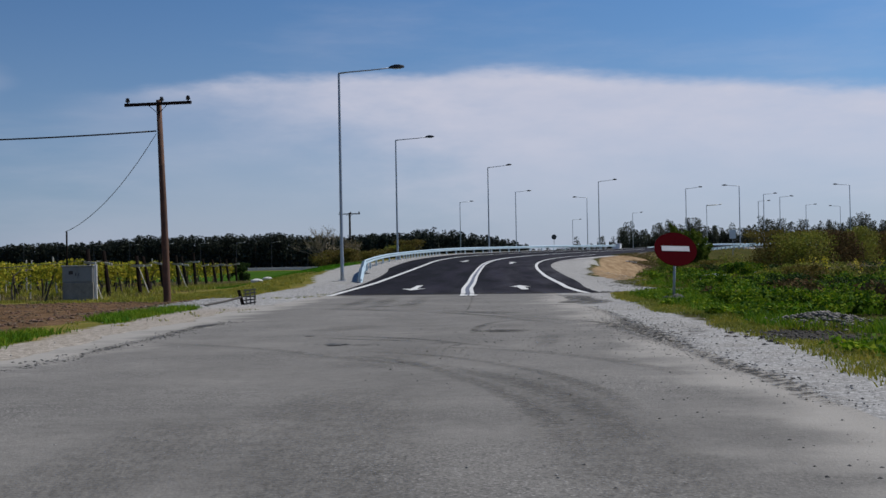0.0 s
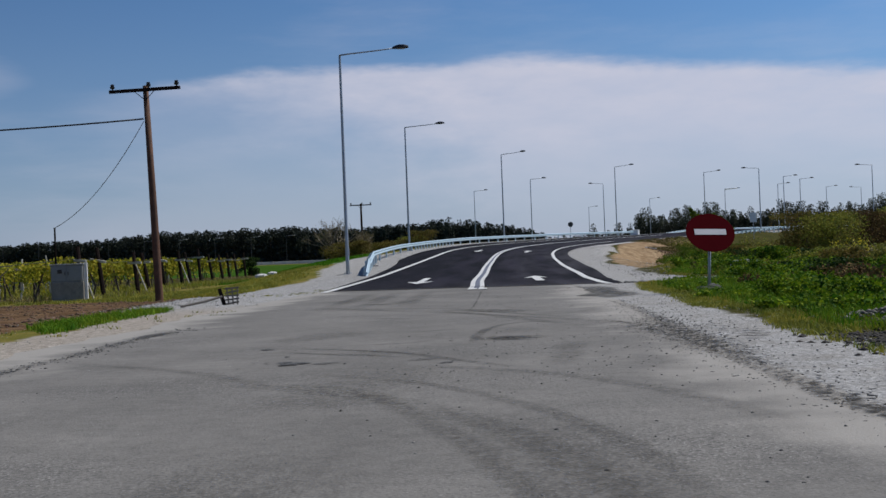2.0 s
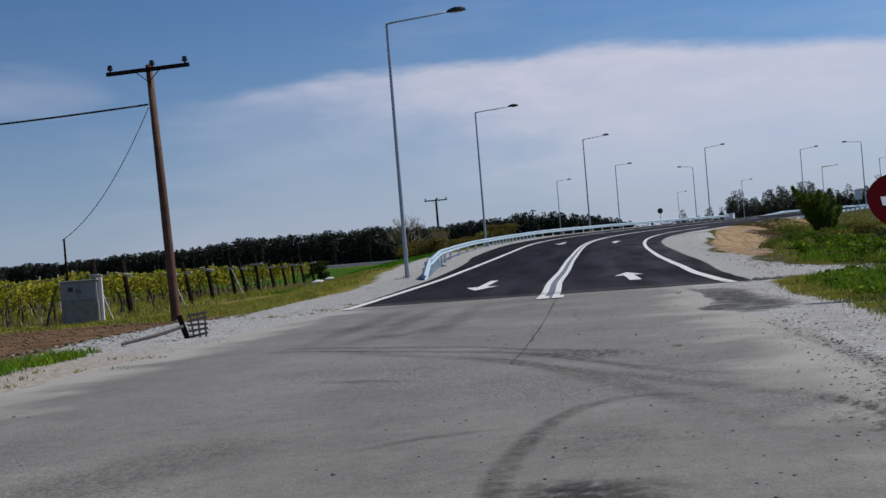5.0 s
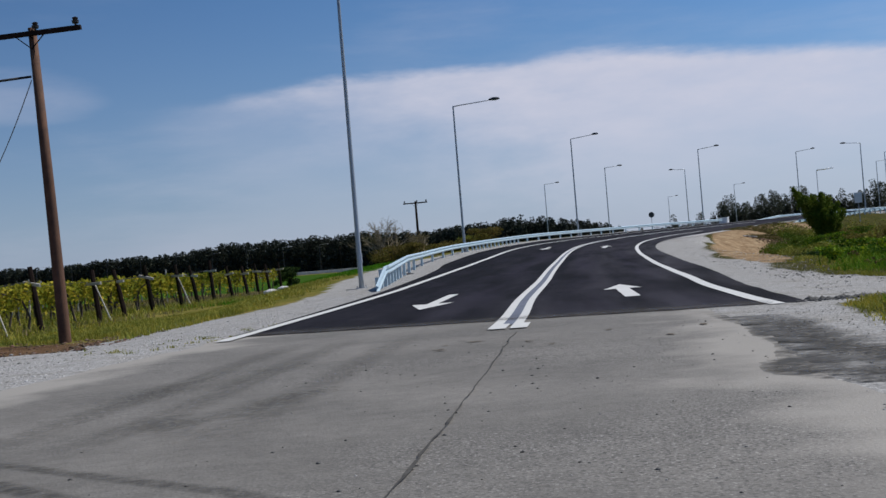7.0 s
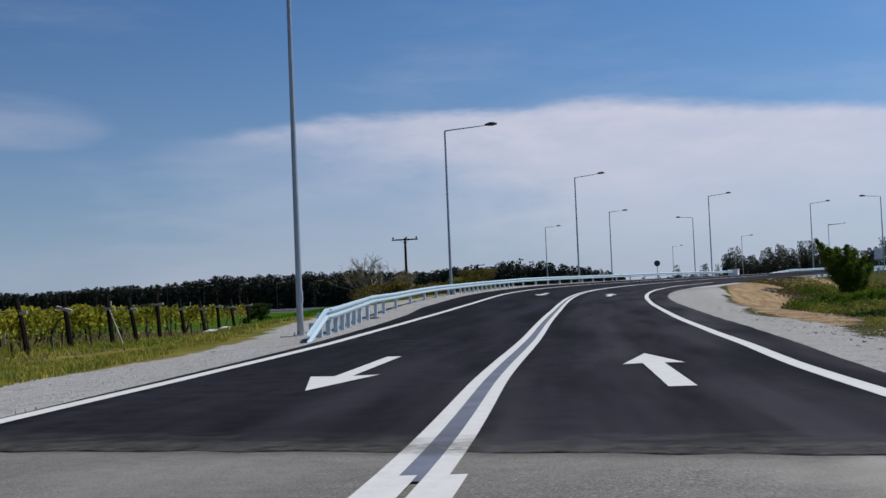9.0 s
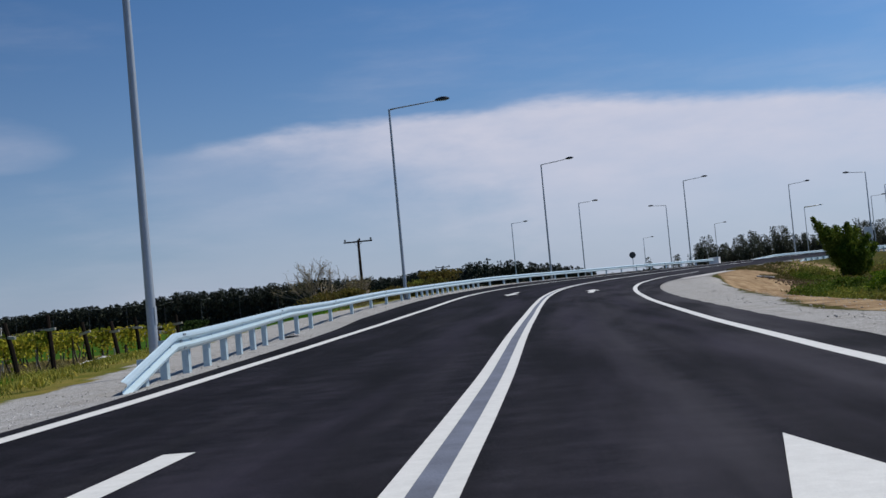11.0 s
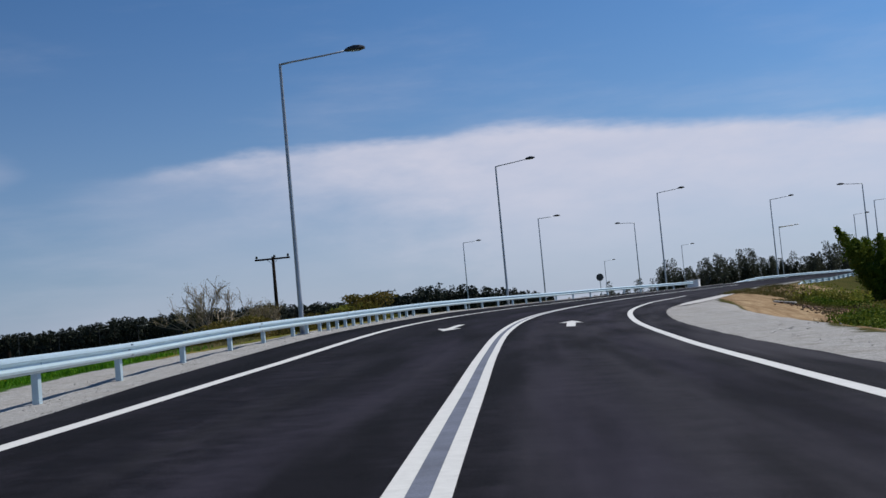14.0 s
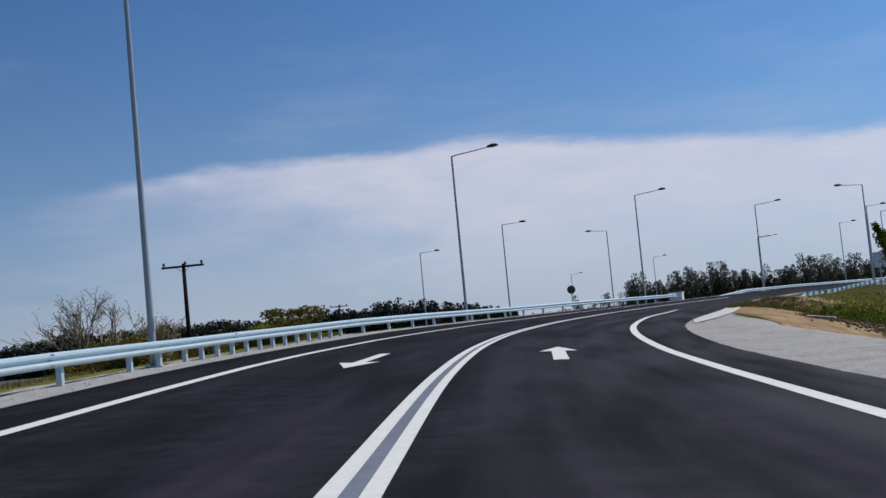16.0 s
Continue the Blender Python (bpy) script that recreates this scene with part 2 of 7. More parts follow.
M_STONE = material("loose_stone", (0.30, 0.29, 0.27), 0.95, var=0.2, scale=6, fine=30, bump=0.2, island=0.4)
M_PALESTONE = material("pale_broken_stone", (0.43, 0.42, 0.405), 0.95, var=0.15, scale=6, fine=30, bump=0.2, island=0.3)
M_TAR = material("tar_patch", (0.050, 0.049, 0.048), 0.85, var=0.3, scale=3, fine=50, bump=0.4, second=(0.10, 0.098, 0.095), second_amount=0.8, second_scale=2.5)
M_PALEBOARD = material("pale_sign_back", (0.80, 0.79, 0.77), 0.7, var=0.06, bump=0)
M_BARRIER = material("pale_barrier", (0.60, 0.56, 0.52), 0.8, var=0.15, scale=0.1, fine=1, bump=0)


# ---- mesh helpers ----
def mesh_object(name, verts, faces, mat, parent=None, label="", smooth=False):
    me = bpy.data.meshes.new(name)
    me.from_pydata([tuple(v) for v in verts], [], [tuple(f) for f in faces])
    me.materials.append(mat)
    if smooth:
        me.polygons.foreach_set("use_smooth", [True] * len(me.polygons))
    me.update()
    ob = new(name, me)
    ob.parent = parent
    if label:
        ob["label"] = label
    return ob


def part(name, bm, mat, parent, label="", smooth=False):
    me = bpy.data.meshes.new(name)
    bm.to_mesh(me)
    bm.free()
    me.materials.append(mat)
    if smooth:
        me.polygons.foreach_set("use_smooth", [True] * len(me.polygons))
    ob = new(name, me)
    ob.parent = parent
    if label:
        ob["label"] = label
    return ob


def thing(name, m, label, category, group="", kind=""):
    ob = new(name)
    ob.matrix_world = m
    ob.empty_display_size = 0.2
    return tagged(ob, label, category, group, kind)


def box(bm, centre, size, turn=None, bevel=0.0):
    m = Matrix.Translation(centre) @ (turn or Matrix.Identity(4)) @ Matrix.Diagonal((*size, 1))
    r = bmesh.ops.create_cube(bm, size=1.0, matrix=m)
    if bevel:
        es = list({e for v in r["verts"] for e in v.link_edges})
        bmesh.ops.bevel(bm, geom=es, offset=bevel, segments=2, affect="EDGES", profile=0.5)


def tube(bm, points, radii, n=8, caps=True):
    """A round bar along points with a radius at each."""
    rings = []
    pts = [Vector(p) for p in points]
    for i, p in enumerate(pts):
        d = (pts[min(i + 1, len(pts) - 1)] - pts[max(i - 1, 0)]).normalized()
        a = d.cross(Vector((0, 0, 1)) if abs(d.z) < 0.9 else Vector((0, 1, 0))).normalized()
        b = d.cross(a)
        rings.append([bm.verts.new(p + (a * math.cos(2 * math.pi * k / n) + b * math.sin(2 * math.pi * k / n)) * radii[i]) for k in range(n)])
    for r0, r1 in zip(rings, rings[1:]):
        for k in range(n):
            bm.faces.new((r0[k], r0[(k + 1) % n], r1[(k + 1) % n], r1[k]))
    if caps:
        bm.faces.new(rings[0][::-1])
        bm.faces.new(rings[-1])


def leaves(centres, size, rng, aspect=0.6, tilt=1.0):
    """Small four-cornered leaves with a fold, one at each centre, turned at random."""
    c = np.asarray(centres, float)
    n = len(c)
    s = (np.asarray(size) * rng.uniform(0.6, 1.4, n))[:, None]
    a = rng.normal(size=(n, 3))
    a[:, 2] *= tilt
    a /= np.linalg.norm(a, axis=1)[:, None]
    b = np.cross(a, rng.normal(size=(n, 3)))
    b /= np.linalg.norm(b, axis=1)[:, None] + 1e-9
    k = np.cross(a, b)
    v = np.stack([c - a * s, c + b * s * aspect + k * s * 0.25, c + a * s, c - b * s * aspect + k * s * 0.25], 1).reshape(-1, 3)
    f = np.arange(4 * n).reshape(-1, 4)
    return v, f


def raw_mesh(name, v, f, mat, parent=None, label="", smooth=False):
    """A mesh object from arrays of corners and of equal-sized faces."""
    v, f = np.asarray(v, np.float32), np.asarray(f, np.int32)
    me = bpy.data.meshes.new(name)
    me.vertices.add(len(v))
    me.vertices.foreach_set("co", v.ravel())
    me.loops.add(f.size)
    me.loops.foreach_set("vertex_index", f.ravel())
    me.polygons.add(len(f))
    me.polygons.foreach_set("loop_start", np.arange(0, f.size, f.shape[1], dtype=np.int32))
    me.materials.append(mat)
    me.update(calc_edges=True)
    if smooth:
        me.polygons.foreach_set("use_smooth", [True] * len(me.polygons))
    ob = new(name, me)
    ob.parent = parent
    if label:
        ob["label"] = label
    return ob


# ---- the road's line: plan, height and crossfall ----
LINE = [(-0.85, -60.0), (-0.85, 0.0), (-0.82, 30.0), (-0.79, 37.0), (-0.98, 45.0), (-1.02, 55.0), (-1.07, 65.0), (-1.03, 75.0), (-0.96, 85.0), (-0.72, 95.0), (-0.17, 105.0), (0.80, 115.0), (2.24, 125.0), (4.06, 135.0), (6.16, 145.0), (9.7, 159.0), (15.6, 173.0), (22.6, 186.0), (31.3, 200.0), (43.5, 217.5), (58.5, 236.5), (80.0, 260.0), (130.0, 303.0), (230.0, 360.0)]


def spline(points, step):
    pts = [np.array(p) for p in points]
    pts = [2 * pts[0] - pts[1]] + pts + [2 * pts[-1] - pts[-2]]
    out = []
    for a, b, c, d in zip(pts, pts[1:], pts[2:], pts[3:]):
        n = max(2, int(np.linalg.norm(c - b) / step))
        for k in range(n):
            t = k / n
            # cubic through b and c with chord-scaled slopes
            lb, lc = np.linalg.norm(b - a), np.linalg.norm(c - b)
            ld = np.linalg.norm(d - c)
            mb = (c - a) / (lb + lc) * lc
            mc = (d - b) / (lc + ld) * lc
            out.append((2 * t ** 3 - 3 * t * t + 1) * b + (t ** 3 - 2 * t * t + t) * mb + (-2 * t ** 3 + 3 * t * t) * c + (t ** 3 - t * t) * mc)
    out.append(pts[-2])
    return np.array(out)


CL = spline(LINE, 1.0)
CL_T = np.gradient(CL, axis=0)
CL_T /= np.linalg.norm(CL_T, axis=1)[:, None]
CL_R = np.stack([CL_T[:, 1], -CL_T[:, 0]], 1)          # towards the right of the way ahead
CL_S = np.concatenate([[0], np.cumsum(np.linalg.norm(np.diff(CL, axis=0), axis=1))]) - 60.0


HEIGHTS = [(37.0, 0.0), (45.0, 0.022), (55.0, 0.107), (65.0, 0.250), (75.0, 0.429), (85.0, 0.631), (95.0, 0.881), (105.0, 1.115), (115.0, 1.322), (125.0, 1.497), (135.0, 1.666), (145.0, 1.807), (160.0, 2.036), (200.0, 2.75), (225.0, 3.1), (260.0, 3.3), (400.0, 3.3)]


def centre_height(s):
    s = np.asarray(s, float)
    return np.interp(s, *zip(*HEIGHTS))


def crossfall(s):
    return np.interp(np.asarray(s, float), [36, 50, 100, 200], [0.0, 0.005, 0.057, 0.045])


def VERGE_FALL(s):
    """Fall of the outer verge between the edge line and the guardrail."""
    return np.interp(np.asarray(s, float), [60, 76, 104, 116, 128, 172, 193, 400], [0.06, 0.06, 0.005, -0.02, -0.055, -0.055, 0.005, 0.005])


def surface(s, d):
    """Height of carriageway and verges at distance d to the right of the centre line."""
    d = np.asarray(d, float)
    c = crossfall(s)
    inner = np.clip(d, -4.3, 4.4)
    return centre_height(s) - c * inner - VERGE_FALL(s) * np.clip(-4.3 - d, 0, 3.4) * (c > 0.001) - 0.02 * np.clip(d - 4.4, 0, 6)


def locate(x, y):
    """The place along the centre line and the distance to its right, for arrays of x and y."""
    x, y = np.atleast_1d(np.asarray(x, float)), np.atleast_1d(np.asarray(y, float))
    s, d = np.zeros_like(x), np.zeros_like(x)
    for i in range(0, len(x), 4000):
        dx, dy = x[i:i + 4000, None] - CL[:, 0], y[i:i + 4000, None] - CL[:, 1]
        k = np.argmin(dx * dx + dy * dy, axis=1)
        j = np.arange(len(k))
        s[i:i + 4000] = CL_S[k] + dx[j, k] * CL_T[k, 0] + dy[j, k] * CL_T[k, 1]
        d[i:i + 4000] = dx[j, k] * CL_R[k, 0] + dy[j, k] * CL_R[k, 1]
    return s, d


def smooth01(v):
    v = np.clip(v, 0, 1)
    return v * v * (3 - 2 * v)


def along(s, d, lift=0.0):
    """World place on the road at station s and offset d."""
    x, y = np.interp(s, CL_S, CL[:, 0]), np.interp(s, CL_S, CL[:, 1])
    rx, ry = np.interp(s, CL_S, CL_R[:, 0]), np.interp(s, CL_S, CL_R[:, 1])
    return np.stack([x + rx * d, y + ry * d, surface(s, d) + lift], -1)


def waves(x, y):
    return 0.5 * np.sin(x * 0.31 + 1.3 * np.sin(y * 0.17)) + 0.5 * np.sin(y * 0.23 + 1.1 * np.sin(x * 0.21) + 2)


def ground_height(x, y):
    x, y = np.atleast_1d(np.asarray(x, float)), np.atleast_1d(np.asarray(y, float))
    s, d = locate(x, y)
    corridor = surface(s, d) - 0.012
    left_edge = np.interp(s, [20, 40, 56, 64, 74, 85, 92, 97, 102, 112], [7.4, 7.6, 8.0, 9.0, 10.9, 11.4, 11.1, 10.5, 10.1, 9.6])
    left = smooth01((-d - left_edge) / (4.0 + 2.2 * np.clip(corridor + 0.5, 0, 5)))
    hollow = np.interp(s, [60, 78, 117, 130], [0.0, 1.0, 1.0, 0.0])
    right = smooth01((d - 8.0 + 0.4 * hollow) / ((5.0 + 2.2 * np.clip(corridor + 0.2, 0, 5)) * (1.0 - 0.4 * hollow)))
    field = -0.5 + 0.05 * waves(x, y) + 0.012 * waves(x * 7, y * 7) + np.where((y < 46) & (x > -40), 0.05 * waves(x * 5, y * 5), 0)
    inner = -0.15 - 0.42 * hollow + 0.12 * waves(x * 1.3, y * 1.3) + 0.03 * waves(x * 6, y * 6)
    h = corridor * (1 - left) + field * left
    h = h * (1 - right) + inner * right
    rough = np.where((d < -7.2) | (d > 5.6), 1.0, 0.0) * np.where((s > -40) & (s < 240), 1, 0)
    h = h + rough * 0.018 * waves(x * 9, y * 9) * (1 - left) * (1 - right)
    under = (d > -4.2) & (d < np.where(s < 38.0, 2.2, 3.8)) | ((s > 60) & (d > -5.2) & (d < 4.9))
    lip = (s > 34.0) & (s < 37.6) & (d > 2.3) & (d < 6.0)
    return np.where(under, h - 0.04, h) + np.where(lip, 0.02, 0.0)


# ---- ground: one sheet to the horizon, with cover weights ----
def axis(fine_a, fine_b, step, far):
    inner = list(np.arange(fine_a, fine_b + step / 2, step))
    out, g, p = [], step, fine_b
    while p < far:
        g = min(g * 1.13, 120)
        p += g
        out.append(p)
    low, g, p = [], step, fine_a
    while p > -far:
        g = min(g * 1.13, 120)
        p -= g
        low.append(p)
    return np.array(low[::-1] + inner + out)


def build_ground():
    xs, ys = axis(-16, 16, 0.5, 2400), axis(4, 150, 0.9, 2600)
    X, Y = np.meshgrid(xs, ys)
    Z = ground_height(X.ravel(), Y.ravel()).reshape(X.shape)
    nx, ny = len(xs), len(ys)
    v = np.stack([X, Y, Z], -1).reshape(-1, 3)
    i = np.arange(nx * ny).reshape(ny, nx)
    f = np.stack([i[:-1, :-1], i[:-1, 1:], i[1:, 1:], i[1:, :-1]], -1).reshape(-1, 4)
    ob = raw_mesh("ground", v, f, ground_material(), smooth=True)
    s, d = locate(v[:, 0], v[:, 1])
    jit = 0.9 * waves(v[:, 0] * 2.1, v[:, 1] * 1.7)
    x, y = v[:, 0], v[:, 1]
    gravel = smooth01((d + np.interp(s, [0, 14, 20, 26, 30, 34, 38, 46, 52, 58, 64, 74, 79, 85, 92, 97, 101, 110, 120], [5.2, 5.4, 6.0, 6.6, 7.6, 8.6, 10.3, 10.0, 8.7, 8.2, 8.5, 10.2, 10.3, 11.0, 10.5, 9.9, 9.6, 9.2, 9.1]) + 0.2 * jit) / 0.6) * (d < 0) + (d >= 0) * smooth01((np.where(s < 36, 4.5, np.interp(s, [36, 38, 42, 46, 57, 71, 84, 100, 112, 126, 140], [4.6, 7.5, 7.9, 6.8, 6.9, 7.0, 7.8, 8.7, 9.2, 8.4, 7.4])) + 0.3 * jit - d) / 0.6)
    sand = smooth01((s - 56 + 2 * jit) / 8) * smooth01((d - np.interp(s, [57, 71, 84, 100, 112, 126, 140], [6.4, 6.6, 7.4, 8.4, 8.9, 8.2, 7.2])) / 0.6) * smooth01((np.interp(s, [57, 66, 75, 90, 100, 117, 126, 150], [8.0, 9.2, 10.8, 12.6, 13.6, 14.2, 15.4, 15.5]) + 0.6 * jit - d) / 1.2) * smooth01((186 - s) / 14)
    dirt = smooth01((-d - np.interp(s, [0, 16, 24, 30, 36], [5.6, 6.2, 6.8, 7.4, 9.0]) + 0.25 * jit) / 0.6) * smooth01((52.5 - 0.15 * (x + 14) - y + jit) / 2) * smooth01((y - 10) / 4) * smooth01((x + 60) / 6)
    green = np.maximum(smooth01((y - 126) / 4) * smooth01((-d - 14 - 0.05 * (y - 112)) / 4), smooth01((y - 82) / 5) * smooth01((-d - 9.6) / 0.8) * smooth01((99 + 2 * jit - y) / 4)) * smooth01((430 - y) / 10) * (x < 0)
    col = np.stack([np.clip(gravel, 0, 1), np.clip(sand + dirt, 0, 1), green, np.ones_like(x)], -1).astype(np.float32)
    # third channel: inner side, where weed shade is put into the colour
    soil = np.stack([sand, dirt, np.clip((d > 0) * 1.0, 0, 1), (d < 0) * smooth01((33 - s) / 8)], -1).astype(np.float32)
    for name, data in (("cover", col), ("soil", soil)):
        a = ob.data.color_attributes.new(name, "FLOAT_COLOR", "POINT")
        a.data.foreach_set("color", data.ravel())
    tagged(ob, "flat farmland with grass, gravel verges and bare soil", "ground", kind="structure")


def ground_material():
    mat = bpy.data.materials.new("ground_cover")
    mat.use_nodes = True
    nt = mat.node_tree
    N = nt.nodes.new
    bsdf = nt.nodes["Principled BSDF"]
    bsdf.inputs["Roughness"].default_value = 0.95
    bsdf.inputs["Specular IOR Level"].default_value = 0.0
    tc = N("ShaderNodeTexCoord")

    def tex(s, d=5, r=0.62):
        n = N("ShaderNodeTexNoise")
        link(nt, tc.outputs["Object"], n.inputs["Vector"])
        n.inputs["Scale"].default_value, n.inputs["Detail"].default_value, n.inputs["Roughness"].default_value = s, d, r
        return n.outputs["Fac"]

    def rng(v, a, b, lo=0.0, hi=1.0):
        n = N("ShaderNodeMapRange")
        link(nt, v, n.inputs[0])
        for i, q in enumerate((a, b, lo, hi)):
            n.inputs[i + 1].default_value = q
        return n.outputs[0]

    def mixc(f, a, b):
        n = N("ShaderNodeMix")
        n.data_type = "RGBA"
        for i, v in ((0, f), (6, a), (7, b)):
            if hasattr(v, "links"):
                link(nt, v, n.inputs[i])
            else:
                n.inputs[i].default_value = v if i == 0 else (*v, 1)
        return n.outputs[2]

    def edge(w, noise_out):
        """A ragged rim: the weight shifted by noise."""
        a = N("ShaderNodeMath")
        a.operation = "ADD"
        link(nt, w, a.inputs[0])
        link(nt, rng(noise_out, 0.25, 0.75, -0.45, 0.45), a.inputs[1])
        return rng(a.outputs[0], 0.35, 0.65)
    cover, soil = N("ShaderNodeVertexColor"), N("ShaderNodeVertexColor")
    cover.layer_name, soil.layer_name = "cover", "soil"
    sc, ss = N("ShaderNodeSeparateColor"), N("ShaderNodeSeparateColor")
    link(nt, cover.outputs[0], sc.inputs[0])
    link(nt, soil.outputs[0], ss.inputs[0])
    ragged = tex(1.1, 6)
    grass = mixc(rng(tex(0.35), 0.38, 0.62), (0.105, 0.105, 0.024), (0.21, 0.165, 0.05))
    grass = mixc(rng(tex(2.2), 0.45, 0.7, 0, 0.7), grass, (0.05, 0.085, 0.016))
    field = mixc(rng(tex(0.05), 0.35, 0.65), (0.032, 0.078, 0.011), (0.045, 0.090, 0.015))
    gravel = mixc(rng(tex(26, 4), 0.36, 0.66), (0.198, 0.195, 0.190), (0.420, 0.415, 0.405))
    gravel = mixc(rng(tex(5, 6, 0.75), 0.50, 0.66, 0, 0.55), gravel, (0.44, 0.437, 0.43))
    gravel = mixc(rng(tex(1.7, 6, 0.7), 0.52, 0.66, 0, 0.6), gravel, (0.19, 0.178, 0.16))
    gravel = mixc(rng(tex(0.8), 0.5, 0.72, 0, 0.5), gravel, (0.25, 0.235, 0.21))
    dirty = mixc(rng(tex(9, 6, 0.7), 0.38, 0.64), (0.200, 0.172, 0.142), (0.41, 0.375, 0.33))
    gravel = mixc(rng(soil.outputs[1], 0.1, 0.9), gravel, dirty)
    sand = mixc(rng(tex(1.6), 0.4, 0.65), (0.22, 0.145, 0.085), (0.35, 0.265, 0.165))
    sand = mixc(rng(tex(0.45, 6, 0.7), 0.52, 0.64, 0, 0.75), sand, (0.13, 0.082, 0.052))
    earth = mixc(rng(tex(1.3), 0.38, 0.65), (0.088, 0.053, 0.030), (0.160, 0.102, 0.060))
    # inner-side ground coloured darker for the shade among the weeds
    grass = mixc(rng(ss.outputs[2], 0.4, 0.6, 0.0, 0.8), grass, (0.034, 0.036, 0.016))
    col = mixc(edge(sc.outputs[2], ragged), grass, field)
    col = mixc(edge(ss.outputs[1], ragged), col, earth)
    col = mixc(edge(ss.outputs[0], ragged), col, sand)
    col = mixc(edge(sc.outputs[0], ragged), col, gravel)
    hs = N("ShaderNodeHueSaturation")
    link(nt, rng(tex(40, 3), 0.3, 0.7, 0.72, 1.28), hs.inputs["Value"])
    link(nt, col, hs.inputs["Color"])
    link(nt, hs.outputs[0], bsdf.inputs["Base Color"])
    b = N("ShaderNodeBump")
    b.inputs["Strength"].default_value, b.inputs["Distance"].default_value = 0.6, 0.05
    link(nt, tex(22, 4), b.inputs["Height"])
    link(nt, b.outputs[0], bsdf.inputs["Normal"])
    return mat


build_ground()


# ---- carriageways ----
def strip(name, s0, s1, left, right, mat, lift, ds=1.0, cols=13, label="", category="road", kind="structure", parent=None, seam=None):
    """A ribbon on the road between two offsets (numbers or functions of the station)."""
    ss = np.linspace(s0, s1, max(2, int((s1 - s0) / ds) + 1))
    lf = left(ss) if callable(left) else np.full_like(ss, left)
    rt = right(ss) if callable(right) else np.full_like(ss, right)
    v = []
    for k in range(cols):
        f = k / (cols - 1)
        v.append(along(ss, lf * (1 - f) + rt * f, lift))
    v = np.stack(v, 1)
    if seam is not None:
        v[:, :, 1] += seam(v)
    n = len(ss)
    i = np.arange(n * cols).reshape(n, cols)
    f = np.stack([i[:-1, :-1], i[:-1, 1:], i[1:, 1:], i[1:, :-1]], -1).reshape(-1, 4)
    ob = raw_mesh(name, v.reshape(-1, 3), f, mat, parent, smooth=True)
    if label:
        tagged(ob, label, category, kind=kind)
    return ob


def wobble(a, seed, freq=1.0):
    return lambda s: a * (np.sin(s * 0.9 * freq + seed) * 0.5 + np.sin(s * 2.3 * freq + seed * 2.1) * 0.3 + np.sin(s * 5.1 * freq + seed * 3.7) * 0.2)


LEFT_LINE = lambda s: np.interp(s, [37, 60, 90, 120, 150], [-4.23, -4.15, -4.01, -4.09, -4.0])
RIGHT_LINE = lambda s: np.interp(s, [36, 38.5, 42, 50, 60, 90, 120, 135, 150], [3.61, 3.56, 3.62, 3.77, 3.85, 4.02, 3.97, 4.0, 4.3])
LEFT_ASPHALT = lambda s: LEFT_LINE(s) - np.interp(s, [36, 45, 60, 68, 76, 84, 110], [0.25, 0.35, 0.7, 1.0, 1.5, 2.2, 2.5])
RIGHT_ASPHALT = lambda s: np.mean([np.interp(s + q, [36, 44, 53, 80, 95, 106, 117, 125, 138, 170, 180], [3.9, 4.2, 4.85, 5.15, 5.1, 5.25, 5.6, 6.0, 7.4, 7.5, 5.6]) for q in np.linspace(-9, 9, 13)], axis=0) + wobble(0.035, 3, 2.0)(s)
SEAM = lambda x: 0.95 - 0.24 * (x + 0.9) + 0.05 * np.sin(x * 7) + 0.04 * np.sin(x * 17)


